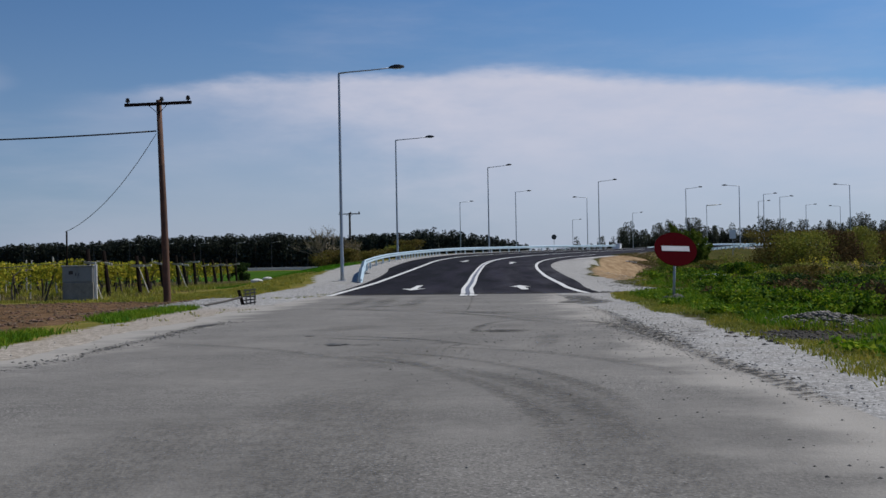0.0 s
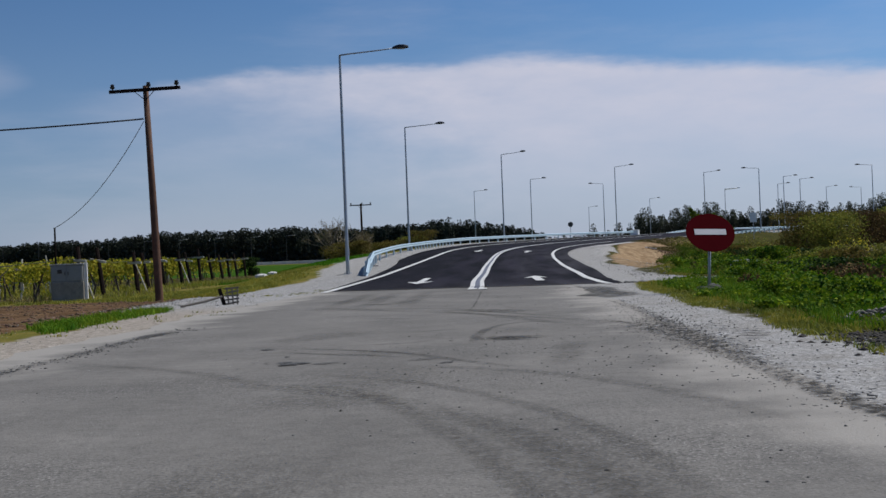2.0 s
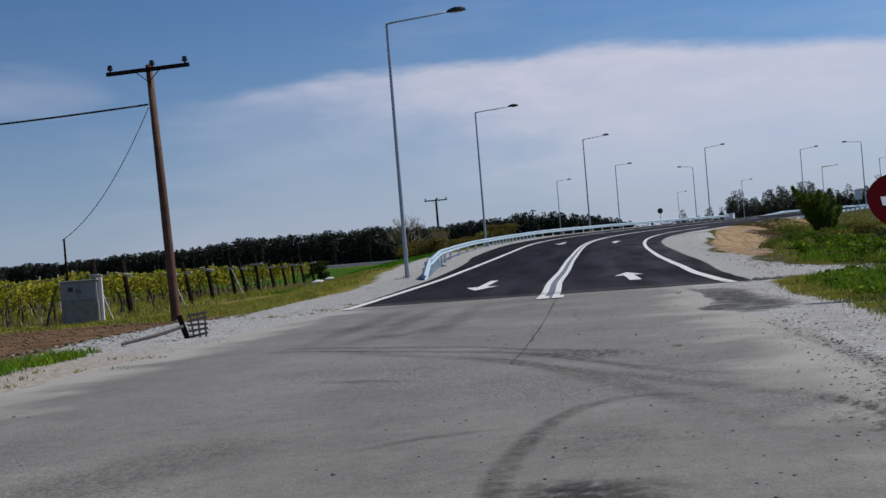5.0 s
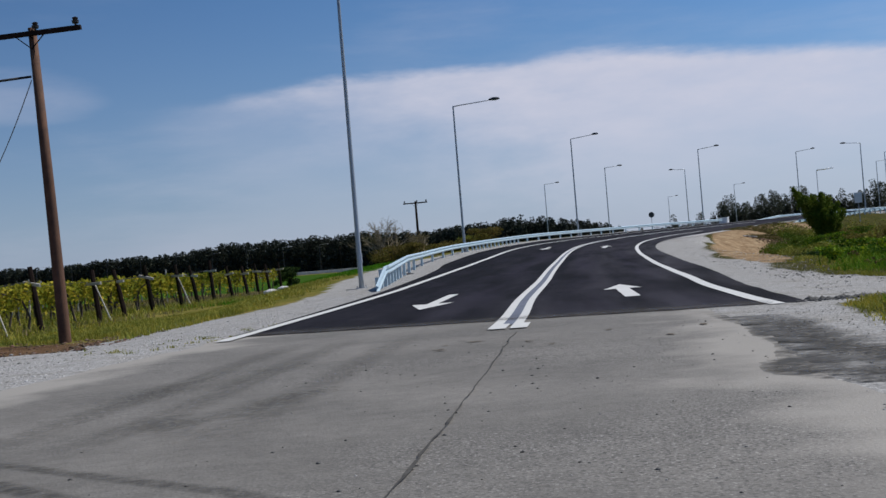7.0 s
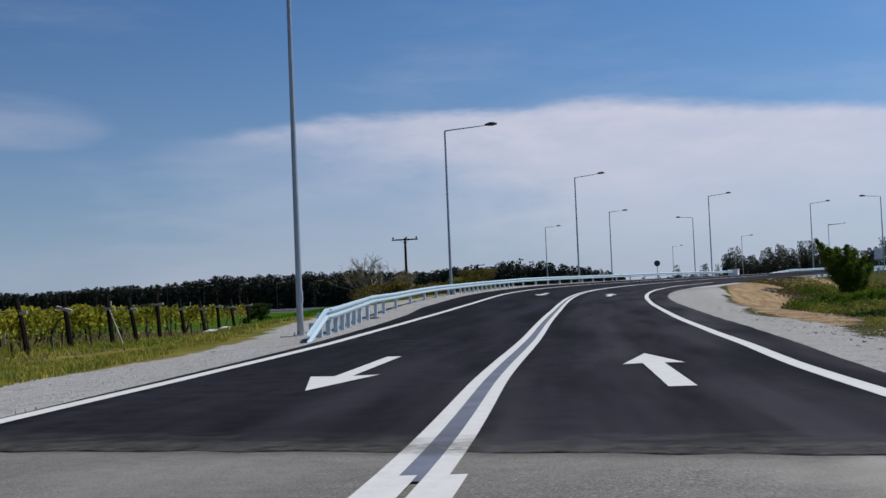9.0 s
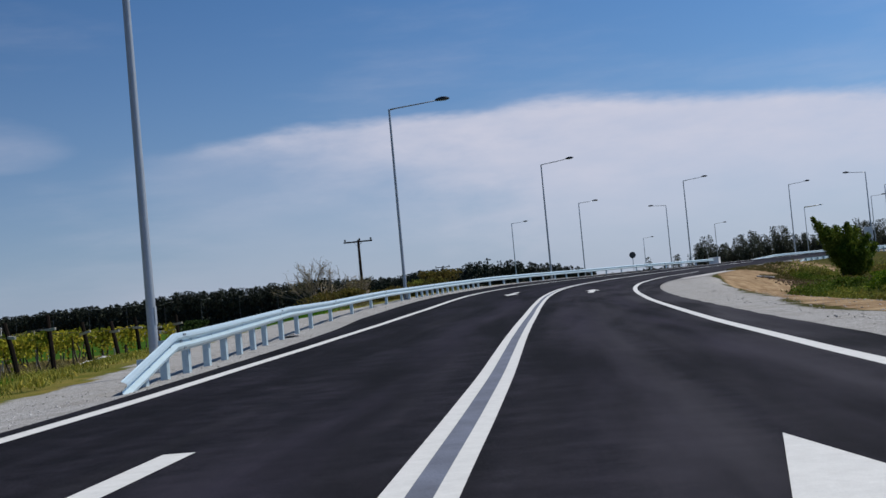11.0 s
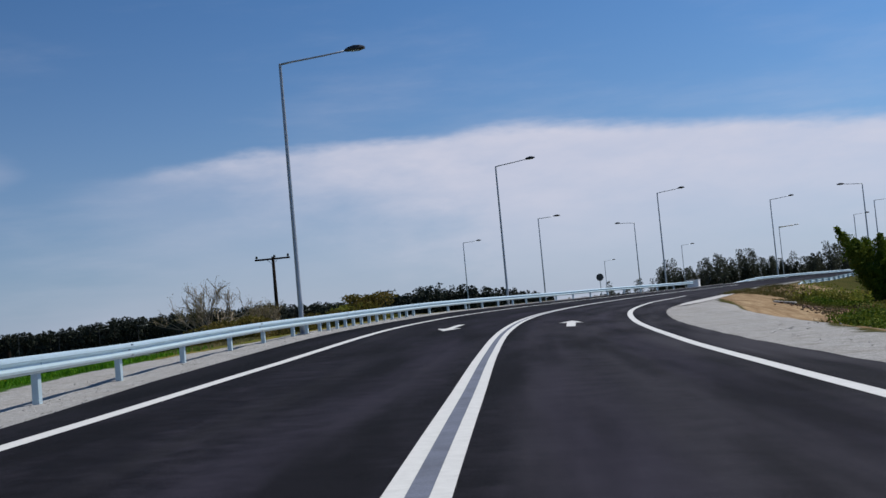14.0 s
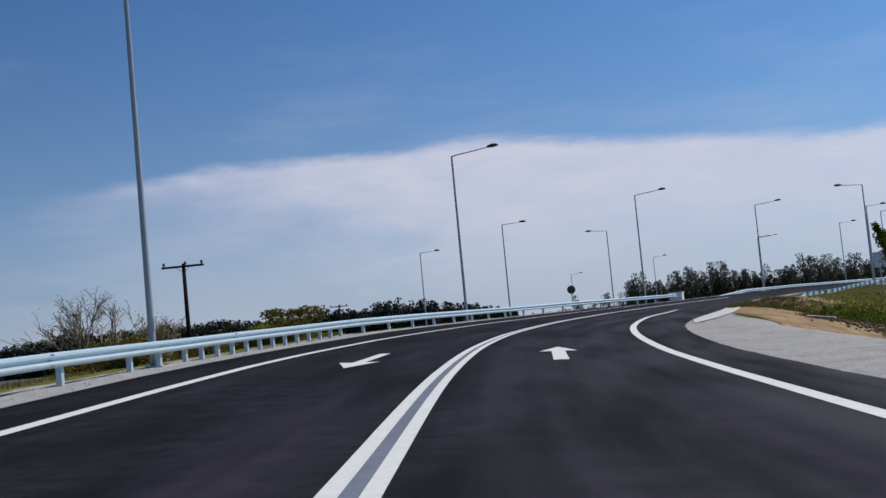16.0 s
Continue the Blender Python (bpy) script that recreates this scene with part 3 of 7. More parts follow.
def new_road_material():
    """Fresh asphalt with faint paler tyre tracks that run along it."""
    nt = M_NEW.node_tree
    N = nt.nodes.new
    bsdf = nt.nodes["Principled BSDF"]
    col = bsdf.inputs["Base Color"].links[0].from_socket
    tc, lane, mp, mp2 = N("ShaderNodeTexCoord"), N("ShaderNodeVertexColor"), N("ShaderNodeMapping"), N("ShaderNodeMapping")
    lane.layer_name = "lane"      # offset and station, so that the streaks follow the bend
    mp.inputs["Scale"].default_value, mp2.inputs["Scale"].default_value = (1.9, 0.045, 1.0), (0.9, 0.10, 1.0)
    for node in (mp, mp2):
        link(nt, lane.outputs[0], node.inputs[0])
    for vec, scale, lo, hi, amount, tone in ((mp.outputs[0], 1.0, 0.50, 0.74, 0.5, 0.028), (mp2.outputs[0], 1.0, 0.50, 0.74, 0.4, 0.025), (tc.outputs["Object"], 60.0, 0.56, 0.70, 0.6, 0.046)):
        n, r, mx = N("ShaderNodeTexNoise"), N("ShaderNodeMapRange"), N("ShaderNodeMix")
        link(nt, vec, n.inputs["Vector"])
        n.inputs["Scale"].default_value, n.inputs["Detail"].default_value = scale, 4
        link(nt, n.outputs[0], r.inputs[0])
        for i, q in enumerate((lo, hi, 0.0, amount)):
            r.inputs[i + 1].default_value = q
        mx.data_type = "RGBA"
        link(nt, r.outputs[0], mx.inputs[0])
        link(nt, col, mx.inputs[6])
        mx.inputs[7].default_value = (tone, tone * 0.96, tone * 1.10, 1)
        col = mx.outputs[2]
    # pale inner-shoulder dust, and sun sheen put into the inner lane's colour
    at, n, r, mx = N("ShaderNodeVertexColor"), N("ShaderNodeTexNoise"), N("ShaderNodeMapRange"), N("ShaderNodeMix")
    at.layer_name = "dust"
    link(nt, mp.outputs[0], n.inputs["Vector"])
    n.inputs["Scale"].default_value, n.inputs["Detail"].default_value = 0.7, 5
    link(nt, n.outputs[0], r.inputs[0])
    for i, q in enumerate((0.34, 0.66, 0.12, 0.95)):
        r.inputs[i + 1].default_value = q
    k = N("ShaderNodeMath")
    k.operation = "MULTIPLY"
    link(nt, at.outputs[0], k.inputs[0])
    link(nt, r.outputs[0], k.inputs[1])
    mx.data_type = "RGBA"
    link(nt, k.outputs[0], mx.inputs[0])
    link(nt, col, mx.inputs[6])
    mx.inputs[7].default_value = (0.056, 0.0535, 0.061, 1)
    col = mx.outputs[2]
    # polished wheel tracks, and shoulders that no wheel has touched
    for layer, tone, amount in (("track", (0.033, 0.0295, 0.043), 0.8), ("shoulder", (0.0065, 0.0062, 0.0068), 0.7)):
        at, n, r, k, mx = N("ShaderNodeVertexColor"), N("ShaderNodeTexNoise"), N("ShaderNodeMapRange"), N("ShaderNodeMath"), N("ShaderNodeMix")
        at.layer_name = layer
        link(nt, mp2.outputs[0], n.inputs["Vector"])
        n.inputs["Scale"].default_value, n.inputs["Detail"].default_value = 0.8, 5
        link(nt, n.outputs[0], r.inputs[0])
        for i, q in enumerate((0.35, 0.65, 0.1, amount)):
            r.inputs[i + 1].default_value = q
        k.operation = "MULTIPLY"
        link(nt, at.outputs[0], k.inputs[0])
        link(nt, r.outputs[0], k.inputs[1])
        mx.data_type = "RGBA"
        link(nt, k.outputs[0], mx.inputs[0])
        link(nt, col, mx.inputs[6])
        mx.inputs[7].default_value = (*tone, 1)
        col = mx.outputs[2]
    # blackish blotches of binder
    n, r, mx = N("ShaderNodeTexNoise"), N("ShaderNodeMapRange"), N("ShaderNodeMix")
    link(nt, mp2.outputs[0], n.inputs["Vector"])
    n.inputs["Scale"].default_value, n.inputs["Detail"].default_value = 1.0, 6
    link(nt, n.outputs[0], r.inputs[0])
    for i, q in enumerate((0.44, 0.62, 0.0, 0.72)):
        r.inputs[i + 1].default_value = q
    mx.data_type = "RGBA"
    link(nt, r.outputs[0], mx.inputs[0])
    link(nt, col, mx.inputs[6])
    mx.inputs[7].default_value = (0.0040, 0.0038, 0.0046, 1)
    link(nt, mx.outputs[2], bsdf.inputs["Base Color"])


new_road_material()
road = strip("road", 36.55, 395, LEFT_ASPHALT, RIGHT_ASPHALT, M_NEW, 0.014, cols=25, label="new dark asphalt road that climbs in a right bend", seam=lambda v: np.clip(1 - np.arange(len(v))[:, None] / 8.0, 0, 1) * SEAM(v[:, :, 0]))
co = np.empty(3 * len(road.data.vertices))
road.data.vertices.foreach_get("co", co)
station, off = locate(co[0::3], co[1::3])
# weights: dust near joint and shoulder, painted sheen on the inner lane
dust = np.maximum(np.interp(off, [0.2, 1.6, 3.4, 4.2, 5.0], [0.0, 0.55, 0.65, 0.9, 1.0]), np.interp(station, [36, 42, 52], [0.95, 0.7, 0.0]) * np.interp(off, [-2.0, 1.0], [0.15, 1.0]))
track = np.max([np.clip(1 - np.abs(off - q) / 0.75, 0, 1) for q in (-1.1, 1.2, 2.9)], axis=0)
shoulder = np.clip((np.abs(off) - 3.7) / 0.5, 0, 1) * (off < 0)
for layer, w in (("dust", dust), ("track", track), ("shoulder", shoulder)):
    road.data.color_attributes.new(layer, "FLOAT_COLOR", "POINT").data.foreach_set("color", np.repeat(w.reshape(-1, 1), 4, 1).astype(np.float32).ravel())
road.data.color_attributes.new("lane", "FLOAT_COLOR", "POINT").data.foreach_set("color", np.stack([off, station, 0 * off, 0 * off + 1], -1).astype(np.float32).ravel())


def old_road_material():
    mat = material("old_asphalt", (0.136, 0.129, 0.118), 0.92, var=0.15, scale=7.0, fine=60, bump=0.35, bump_scale=55, second=(0.205, 0.194, 0.177), second_amount=0.8, second_scale=0.55, spec=0.2)
    nt = mat.node_tree
    N = nt.nodes.new
    bsdf = nt.nodes["Principled BSDF"]
    col = bsdf.inputs["Base Color"].links[0].from_socket
    tc, at = N("ShaderNodeTexCoord"), N("ShaderNodeVertexColor")
    at.layer_name = "rim"

    def tex(scale, detail=4, node="ShaderNodeTexNoise"):
        n = N(node)
        link(nt, tc.outputs["Object"], n.inputs["Vector"])
        n.inputs["Scale"].default_value = scale
        n.inputs["Detail"].default_value = detail
        return n.outputs[0]

    def rng(v, a, b, lo, hi):
        n = N("ShaderNodeMapRange")
        link(nt, v, n.inputs[0])
        for i, q in enumerate((a, b, lo, hi)):
            n.inputs[i + 1].default_value = q
        return n.outputs[0]

    def mixc(f, a, b):
        n = N("ShaderNodeMix")
        n.data_type = "RGBA"
        link(nt, f, n.inputs[0])
        link(nt, a, n.inputs[6])
        n.inputs[7].default_value = (*b, 1)
        return n.outputs[2]
    # worn patches where the dark stone shows, with grains of pale and dark chippings
    bare = tex(0.30, 5)
    grain = tex(42, 3)
    m = N("ShaderNodeMath")
    m.operation = "MULTIPLY"
    link(nt, rng(bare, 0.44, 0.62, 0.28, 1.0), m.inputs[0])
    link(nt, rng(grain, 0.50, 0.64, 0.0, 0.8), m.inputs[1])
    col = mixc(m.outputs[0], col, (0.058, 0.056, 0.053))
    pale = N("ShaderNodeMath")
    pale.operation = "MULTIPLY"
    link(nt, rng(bare, 0.46, 0.62, 0.2, 1.0), pale.inputs[0])
    link(nt, rng(tex(55, 2), 0.58, 0.68, 0.0, 0.8), pale.inputs[1])
    col = mixc(pale.outputs[0], col, (0.36, 0.345, 0.325))
    dust = N("ShaderNodeMath")
    dust.operation = "ADD"
    link(nt, at.outputs[0], dust.inputs[0])
    link(nt, rng(tex(0.9, 6), 0.25, 0.75, -0.4, 0.4), dust.inputs[1])
    col = mixc(rng(dust.outputs[0], 0.35, 0.8, 0.0, 0.85), col, (0.31, 0.292, 0.264))
    link(nt, col, bsdf.inputs["Base Color"])
    return mat


OLD_LEFT = lambda s: np.interp(s, [-60, 8, 14, 20, 26, 32, 37.2], [-5.0, -4.2, -4.4, -4.6, -4.7, -4.6, -4.6]) + wobble(0.22, 1)(s)
OLD_RIGHT = lambda s: np.interp(s, [-60, 5, 10, 20, 26, 28.5, 34, 37.2], [3.2, 3.25, 3.15, 3.0, 2.98, 2.72, 2.8, 3.2]) + wobble(0.10, 5)(s)
old = strip("old_road", -60, 36.7, OLD_LEFT, OLD_RIGHT, old_road_material(), 0.005, ds=0.4, cols=15, label="worn dusty grey asphalt road with tyre marks", category="road", seam=lambda v: np.clip(1 - np.arange(len(v))[::-1, None] / 10.0, 0, 1) * SEAM(v[:, :, 0]))
across = np.linspace(-1, 1, 15)
rim = np.clip((np.abs(across) - 0.62) / 0.36, 0, 1)
rim = np.tile(np.repeat(rim[:, None], 4, 1), (len(old.data.vertices) // 15, 1)).astype(np.float32)
old.data.color_attributes.new("rim", "FLOAT_COLOR", "POINT").data.foreach_set("color", rim.ravel())


def paint_line(label, s0, s1, offset, width, lift=0.019, ds=1.0):
    f = offset if callable(offset) else (lambda s: np.full_like(s, offset))
    strip("road_marking", s0, s1, lambda s: f(s) - width / 2, lambda s: f(s) + width / 2, M_PAINT, lift, ds=ds, cols=3, label=label, category="road marking", kind="structure")


paint_line("solid white edge line on the asphalt", 37.4, 215, LEFT_LINE, 0.23)
paint_line("solid white edge line round the inner bend", 36.4, 156, RIGHT_LINE, 0.21)
HALF_L = lambda s: np.interp(s, [35, 44, 50, 62, 72, 83, 110], [-0.100, -0.085, -0.060, -0.075, -0.080, -0.070, -0.070])
HALF_R = lambda s: np.interp(s, [35, 44, 50, 62, 72, 83, 110], [0.182, 0.195, 0.225, 0.208, 0.195, 0.190, 0.150])
paint_line("white half of the double centre line", 35.5, 190, HALF_L, 0.14)
strip("gutter", 119.0, 178.0, lambda s: RIGHT_ASPHALT(s) + np.interp(s, [119, 124, 178], [0.30, 0.05, 0.05]), lambda s: RIGHT_ASPHALT(s) + np.interp(s, [119, 124, 132, 150, 178], [0.35, 0.9, 1.1, 0.85, 0.7]), M_PALECONC, 0.02, cols=4, label="pale concrete gutter beside the widened inner shoulder", category="gutter", kind="structure")
paint_line("white half of the double centre line", 35.5, 190, HALF_R, 0.13)
paint_line("short overlap of centre line paint on old asphalt", 35.4, 36.4, -0.02, 0.19, 0.022, 0.3)
paint_line("short overlap of centre line paint on old asphalt", 35.35, 36.4, 0.24, 0.22, 0.022, 0.3)


def arrow(label, s_tip, s_tail, d, head=2.7, width=0.92, shaft=0.30):
    """A straight arrow painted on the road, pointing to s_tip."""
    dirn = 1 if s_tip > s_tail else -1
    neck = s_tip - dirn * head
    out = [(s_tip, 0), (neck, width / 2), (neck + dirn * 0.1, shaft / 2), (s_tail, shaft / 2), (s_tail, -shaft / 2), (neck + dirn * 0.1, -shaft / 2), (neck, -width / 2)]
    v = [along(np.array(s), np.array(d + o), 0.019) for s, o in out]
    ob = mesh_object("lane_arrow", v, [(0, 1, 2, 5, 6), (2, 3, 4, 5)], M_PAINT)
    tagged(ob, label, "road marking", group="lane arrows", kind="structure")


strip("paint_shadow", 36.2, 190, lambda s: HALF_L(s) + 0.06, lambda s: HALF_R(s) - 0.06, material("paint_overspray", (0.12, 0.135, 0.180), 0.85, var=0.25, scale=2, fine=60, bump=0.3, second=(0.085, 0.094, 0.122), second_amount=0.8, second_scale=1.2), 0.0175, cols=3, label="grey film of old paint between the centre lines", category="road marking")


arrow("white straight arrow pointing uphill", 48.3, 42.0, 2.04, 2.4, 0.80, 0.28)
arrow("white straight arrow pointing downhill", 43.0, 49.6, -1.93, 2.4, 0.90, 0.24)
arrow("white straight arrow pointing uphill", 104.0, 98.2, 1.92, 2.2, 0.80, 0.28)
arrow("white straight arrow pointing downhill", 98.0, 103.7, -1.92, 2.0, 0.80, 0.24)


def blot(name, label, cx, cy, rx, ry, seed, turn=0.0, z=0.0142, n=44, mat=None):
    rng = np.random.default_rng(seed)
    a = np.linspace(0, 2 * np.pi, n, endpoint=False)
    raw = rng.normal(size=n)
    r = np.clip(1 + 0.9 * np.convolve(np.concatenate([raw[-3:], raw, raw[:3]]), np.ones(7) / 7, "valid") + 0.06 * rng.normal(size=n), 0.4, 1.9)
    px, py = rx * r * np.cos(a), ry * r * np.sin(a)
    c, s = math.cos(turn), math.sin(turn)
    ring = [(cx + c * u - s * w, cy + s * u + c * w, z) for u, w in zip(px, py)]
    ob = mesh_object(name, [(cx, cy, z)] + ring, [(0, 1 + k, 1 + (k + 1) % n) for k in range(n)], mat or M_TAR)
    tagged(ob, label, "road patch", kind="structure")


for k, (px, py, rx, ry) in enumerate(((-1.80, 14.66, 0.17, 0.11), (-1.88, 14.80, 0.07, 0.08), (-1.46, 14.60, 0.10, 0.035), (-1.38, 14.66, 0.05, 0.02), (-0.36, 14.28, 0.10, 0.05), (-0.60, 14.70, 0.12, 0.025), (-2.2, 14.85, 0.045, 0.025), (-2.05, 14.82, 0.04, 0.02), (-2.38, 16.55, 0.07, 0.06), (-2.0, 15.5, 0.04, 0.03))):
    blot("road_patch", "small dark tar patch on old asphalt", px, py, rx, ry, k + 1, 0.1 * k)


for k, (px, py) in enumerate(((-1.10, 33.83), (-0.95, 33.57), (-0.88, 33.55), (-1.22, 33.25), (-1.26, 32.73), (-1.21, 32.52), (-0.04, 32.42), (0.58, 33.95), (1.60, 33.67), (1.16, 32.54), (0.95, 23.47), (-0.3, 33.0))):
    blot("mud_fleck", "small fleck of dried brown mud on old asphalt", px, py, 0.055 + 0.02 * (k % 3), 0.03, 40 + k, 0.2 * k, mat=M_MUD)


def stain_material(name, base, strength, scale, lo, hi):
    """A worn film on the road: dense at its middle, broken up by noise, fading at its rims."""
    mat = material(name, base, 0.92, var=0.25, scale=3, fine=45, bump=0.3, spec=0.2)
    nt = mat.node_tree
    N = nt.nodes.new
    bsdf = nt.nodes["Principled BSDF"]
    at, tc, n = N("ShaderNodeVertexColor"), N("ShaderNodeTexCoord"), N("ShaderNodeTexNoise")
    at.layer_name = "rim"
    link(nt, tc.outputs["Object"], n.inputs["Vector"])
    n.inputs["Scale"].default_value, n.inputs["Detail"].default_value, n.inputs["Roughness"].default_value = scale, 6, 0.7
    r = N("ShaderNodeMapRange")
    link(nt, n.outputs[0], r.inputs[0])
    r.inputs[1].default_value, r.inputs[2].default_value = lo, hi
    a, b = N("ShaderNodeMath"), N("ShaderNodeMath")
    a.operation = b.operation = "MULTIPLY"
    link(nt, at.outputs[0], a.inputs[0])
    link(nt, r.outputs[0], a.inputs[1])
    link(nt, a.outputs[0], b.inputs[0])
    b.inputs[1].default_value = strength
    link(nt, b.outputs[0], bsdf.inputs["Alpha"])
    return mat


M_TYRE = stain_material("tyre_film", (0.055, 0.053, 0.050), 0.50, 9.0, 0.32, 0.66)
M_CRUMB = stain_material("crumbled_asphalt", (0.052, 0.050, 0.047), 0.80, 17.0, 0.47, 0.60)
M_GRIT = stain_material("worn_dark_grit", (0.060, 0.057, 0.053), 0.38, 34.0, 0.44, 0.62)
M_SMUDGE = stain_material("oil_smudge", (0.050, 0.048, 0.046), 0.95, 14.0, 0.36, 0.60)
M_OLDTYRE = stain_material("old_tyre_film", (0.056, 0.054, 0.051), 0.30, 13.0, 0.34, 0.66)
M_FLAKED = stain_material("flaked_asphalt", (0.050, 0.048, 0.046), 0.78, 6.5, 0.51, 0.58)
M_PATCH = stain_material("worn_patch_asphalt", (0.062, 0.060, 0.057), 0.90, 2.8, 0.38, 0.56)
stain_level = [0]


def stain(name, label, points, width, mat, taper=True, rise=0.0):
    """A ribbon of stain through points on the old road."""
    pts = spline(points, 0.25)
    tg = np.gradient(pts, axis=0)
    tg /= np.linalg.norm(tg, axis=1)[:, None]
    nr = np.stack([tg[:, 1], -tg[:, 0]], 1)
    n = len(pts)
    stain_level[0] += 1
    z = rise + 0.0075 + 0.00012 * stain_level[0]
    off = np.array([-0.5, -0.2, 0.2, 0.5]) * width
    v = np.concatenate([(pts[:, None] + nr[:, None] * off[None, :, None]), np.full((n, 4, 1), z)], -1)
    i = np.arange(n * 4).reshape(n, 4)
    f = np.stack([i[:-1, :-1], i[:-1, 1:], i[1:, 1:], i[1:, :-1]], -1).reshape(-1, 4)
    ob = raw_mesh(name, v.reshape(-1, 3), f, mat)
    w = np.tile(np.array([0, 1, 1, 0.0]), (n, 1))
    if taper:
        w *= np.clip(np.minimum(np.arange(n), n - 1 - np.arange(n)) / max(2, n * 0.2), 0, 1)[:, None]
    ob.data.color_attributes.new("rim", "FLOAT_COLOR", "POINT").data.foreach_set("color", np.repeat(w.reshape(-1, 1), 4, 1).astype(np.float32).ravel())
    tagged(ob, label, "tyre mark", kind="structure")


for pts, wd in (([(-2.2, 13.6), (-1.64, 12.9), (-0.93, 12.35), (-0.35, 10.8), (0.1, 9.3), (0.4, 7.6), (0.5, 6.2)], 0.22), ([(-1.5, 13.7), (-0.5, 12.7), (0.3, 11.2), (0.8, 9.5), (1.05, 7.8)], 0.2), ([(-2.45, 16.75), (-1.99, 16.5), (-1.44, 16.1), (-0.91, 15.6), (-0.3, 14.6), (0.3, 13.6)], 0.17), ([(-2.36, 16.2), (-1.9, 15.9), (-1.51, 15.57), (-1.18, 15.4), (-0.7, 14.9)], 0.15), ([(-3.9, 26.6), (-3.58, 26.41), (-2.80, 25.92), (-2.10, 25.32), (-1.43, 24.76), (-0.5, 23.9), (0.2, 22.6), (1.0, 21.2), (1.66, 21.05)], 0.20), ([(-3.6, 26.9), (-3.23, 26.67), (-1.98, 25.74), (-1.02, 25.0), (-0.5, 24.3), (0.3, 23.5)], 0.17), ([(-2.3, 22.5), (-1.7, 22.2), (-1.1, 21.9)], 0.3), ([(-1.6, 16.75), (-1.2, 16.8), (-0.84, 16.9), (-0.6, 17.3)], 0.12), ([(-0.2, 16.4), (-0.19, 16.85), (-0.16, 18.1), (0.06, 19.5), (0.43, 20.1), (0.95, 20.0)], 0.17), ([(-1.15, 18.4), (-0.7, 18.9), (-0.1, 19.1)], 0.14), ([(0.6, 13.6), (0.75, 15.0), (0.85, 16.4)], 0.38)):
    stain("tyre_mark", "faint dark tyre mark on old asphalt", pts, wd, M_TYRE if pts[0][1] > 14 else M_OLDTYRE)
for pts, wd in (([(-0.6, 14.1), (-0.37, 13.96), (0.57, 12.98), (1.2, 11.8), (1.55, 10.8), (1.75, 9.6)], 0.26), ([(-0.8, 12.0), (-0.46, 11.46), (0.2, 10.09), (0.56, 8.81), (0.76, 7.55), (0.8, 6.4)], 0.32), ([(-2.14, 13.13), (-1.2, 12.3), (-0.45, 11.45)], 0.3), ([(-1.14, 24.14), (0.3, 21.6), (1.7, 19.26)], 0.3), ([(-3.27, 26.57), (-1.7, 24.52), (-0.51, 23.05), (0.72, 19.9), (1.3, 18.2)], 0.32), ([(-4.05, 15.45), (-2.7, 14.26), (-1.7, 12.9)], 0.22), ([(-2.68, 28.3), (-2.3, 27.6), (-2.0, 26.94)], 0.5)):
    stain("tyre_mark", "broad faint tyre mark on old asphalt", pts, wd, M_OLDTYRE)
stain("broken_edge", "flaked dark patches where the old asphalt breaks up", [(1.5, 19.2), (1.75, 18.2), (2.05, 17.07), (2.15, 15.6), (2.2, 14.4), (2.15, 12.8)], 0.62, M_FLAKED)
stain("broken_edge", "flaked dark patches where the old asphalt breaks up", [(2.4, 18.2), (2.62, 17.6), (2.8, 17.0), (2.75, 16.2)], 0.5, M_FLAKED)
stain("broken_edge", "flaked dark patches where the old asphalt breaks up", [(2.2, 12.5), (2.22, 11.1), (2.28, 10.0), (2.24, 8.0)], 0.34, M_FLAKED)
stain("oil_stain", "dark hatched oil stain on old asphalt", [(-0.2, 17.05), (0.2, 17.15), (0.62, 17.0)], 0.85, M_SMUDGE)
for q, a, b in ((16.8, -0.1, 0.45), (17.02, -0.25, 0.62), (17.22, -0.05, 0.5)):
    stain("oil_stain", "dark hatched oil stain on old asphalt", [(a, q), (0.15, q + 0.06), (b, q - 0.05)], 0.17, M_SMUDGE)
stain("oil_stain", "dark stain of loose grit on old asphalt", [(-0.1, 18.9), (0.3, 18.4), (0.8, 18.0)], 1.0, M_GRIT)
stain("worn_patch", "worn coarse patch of old asphalt with bare chippings", [(-0.7, 23.95), (-0.1, 23.6), (0.3, 23.2), (0.9, 22.8)], 0.9, M_CRUMB)
stain("oil_stain", "broad dark stain on old asphalt", [(-2.7, 27.5), (-2.2, 28.0), (-1.9, 29.2), (-1.4, 29.4)], 0.5, M_GRIT)
for dx in (-3.4, -2.7, -1.9):
    stain("worn_track", "faint dark wheel track worn into old asphalt", [(dx, 26.0), (dx + 0.05, 29.0), (dx - 0.02, 33.0), (dx, 36.0)], 0.5, M_OLDTYRE)
stain("oil_stain", "broad dark stain on old asphalt", [(-2.5, 17.4), (-2.15, 18.4), (-1.7, 19.6)], 1.0, M_GRIT)
stain("oil_stain", "broad dark stain on old asphalt", [(-3.6, 29.0), (-3.2, 30.5), (-2.8, 32.5)], 1.1, M_GRIT)
stain("oil_stain", "broad dark stain on old asphalt", [(-1.6, 15.9), (-1.2, 15.6), (-0.8, 15.3)], 0.7, M_GRIT)
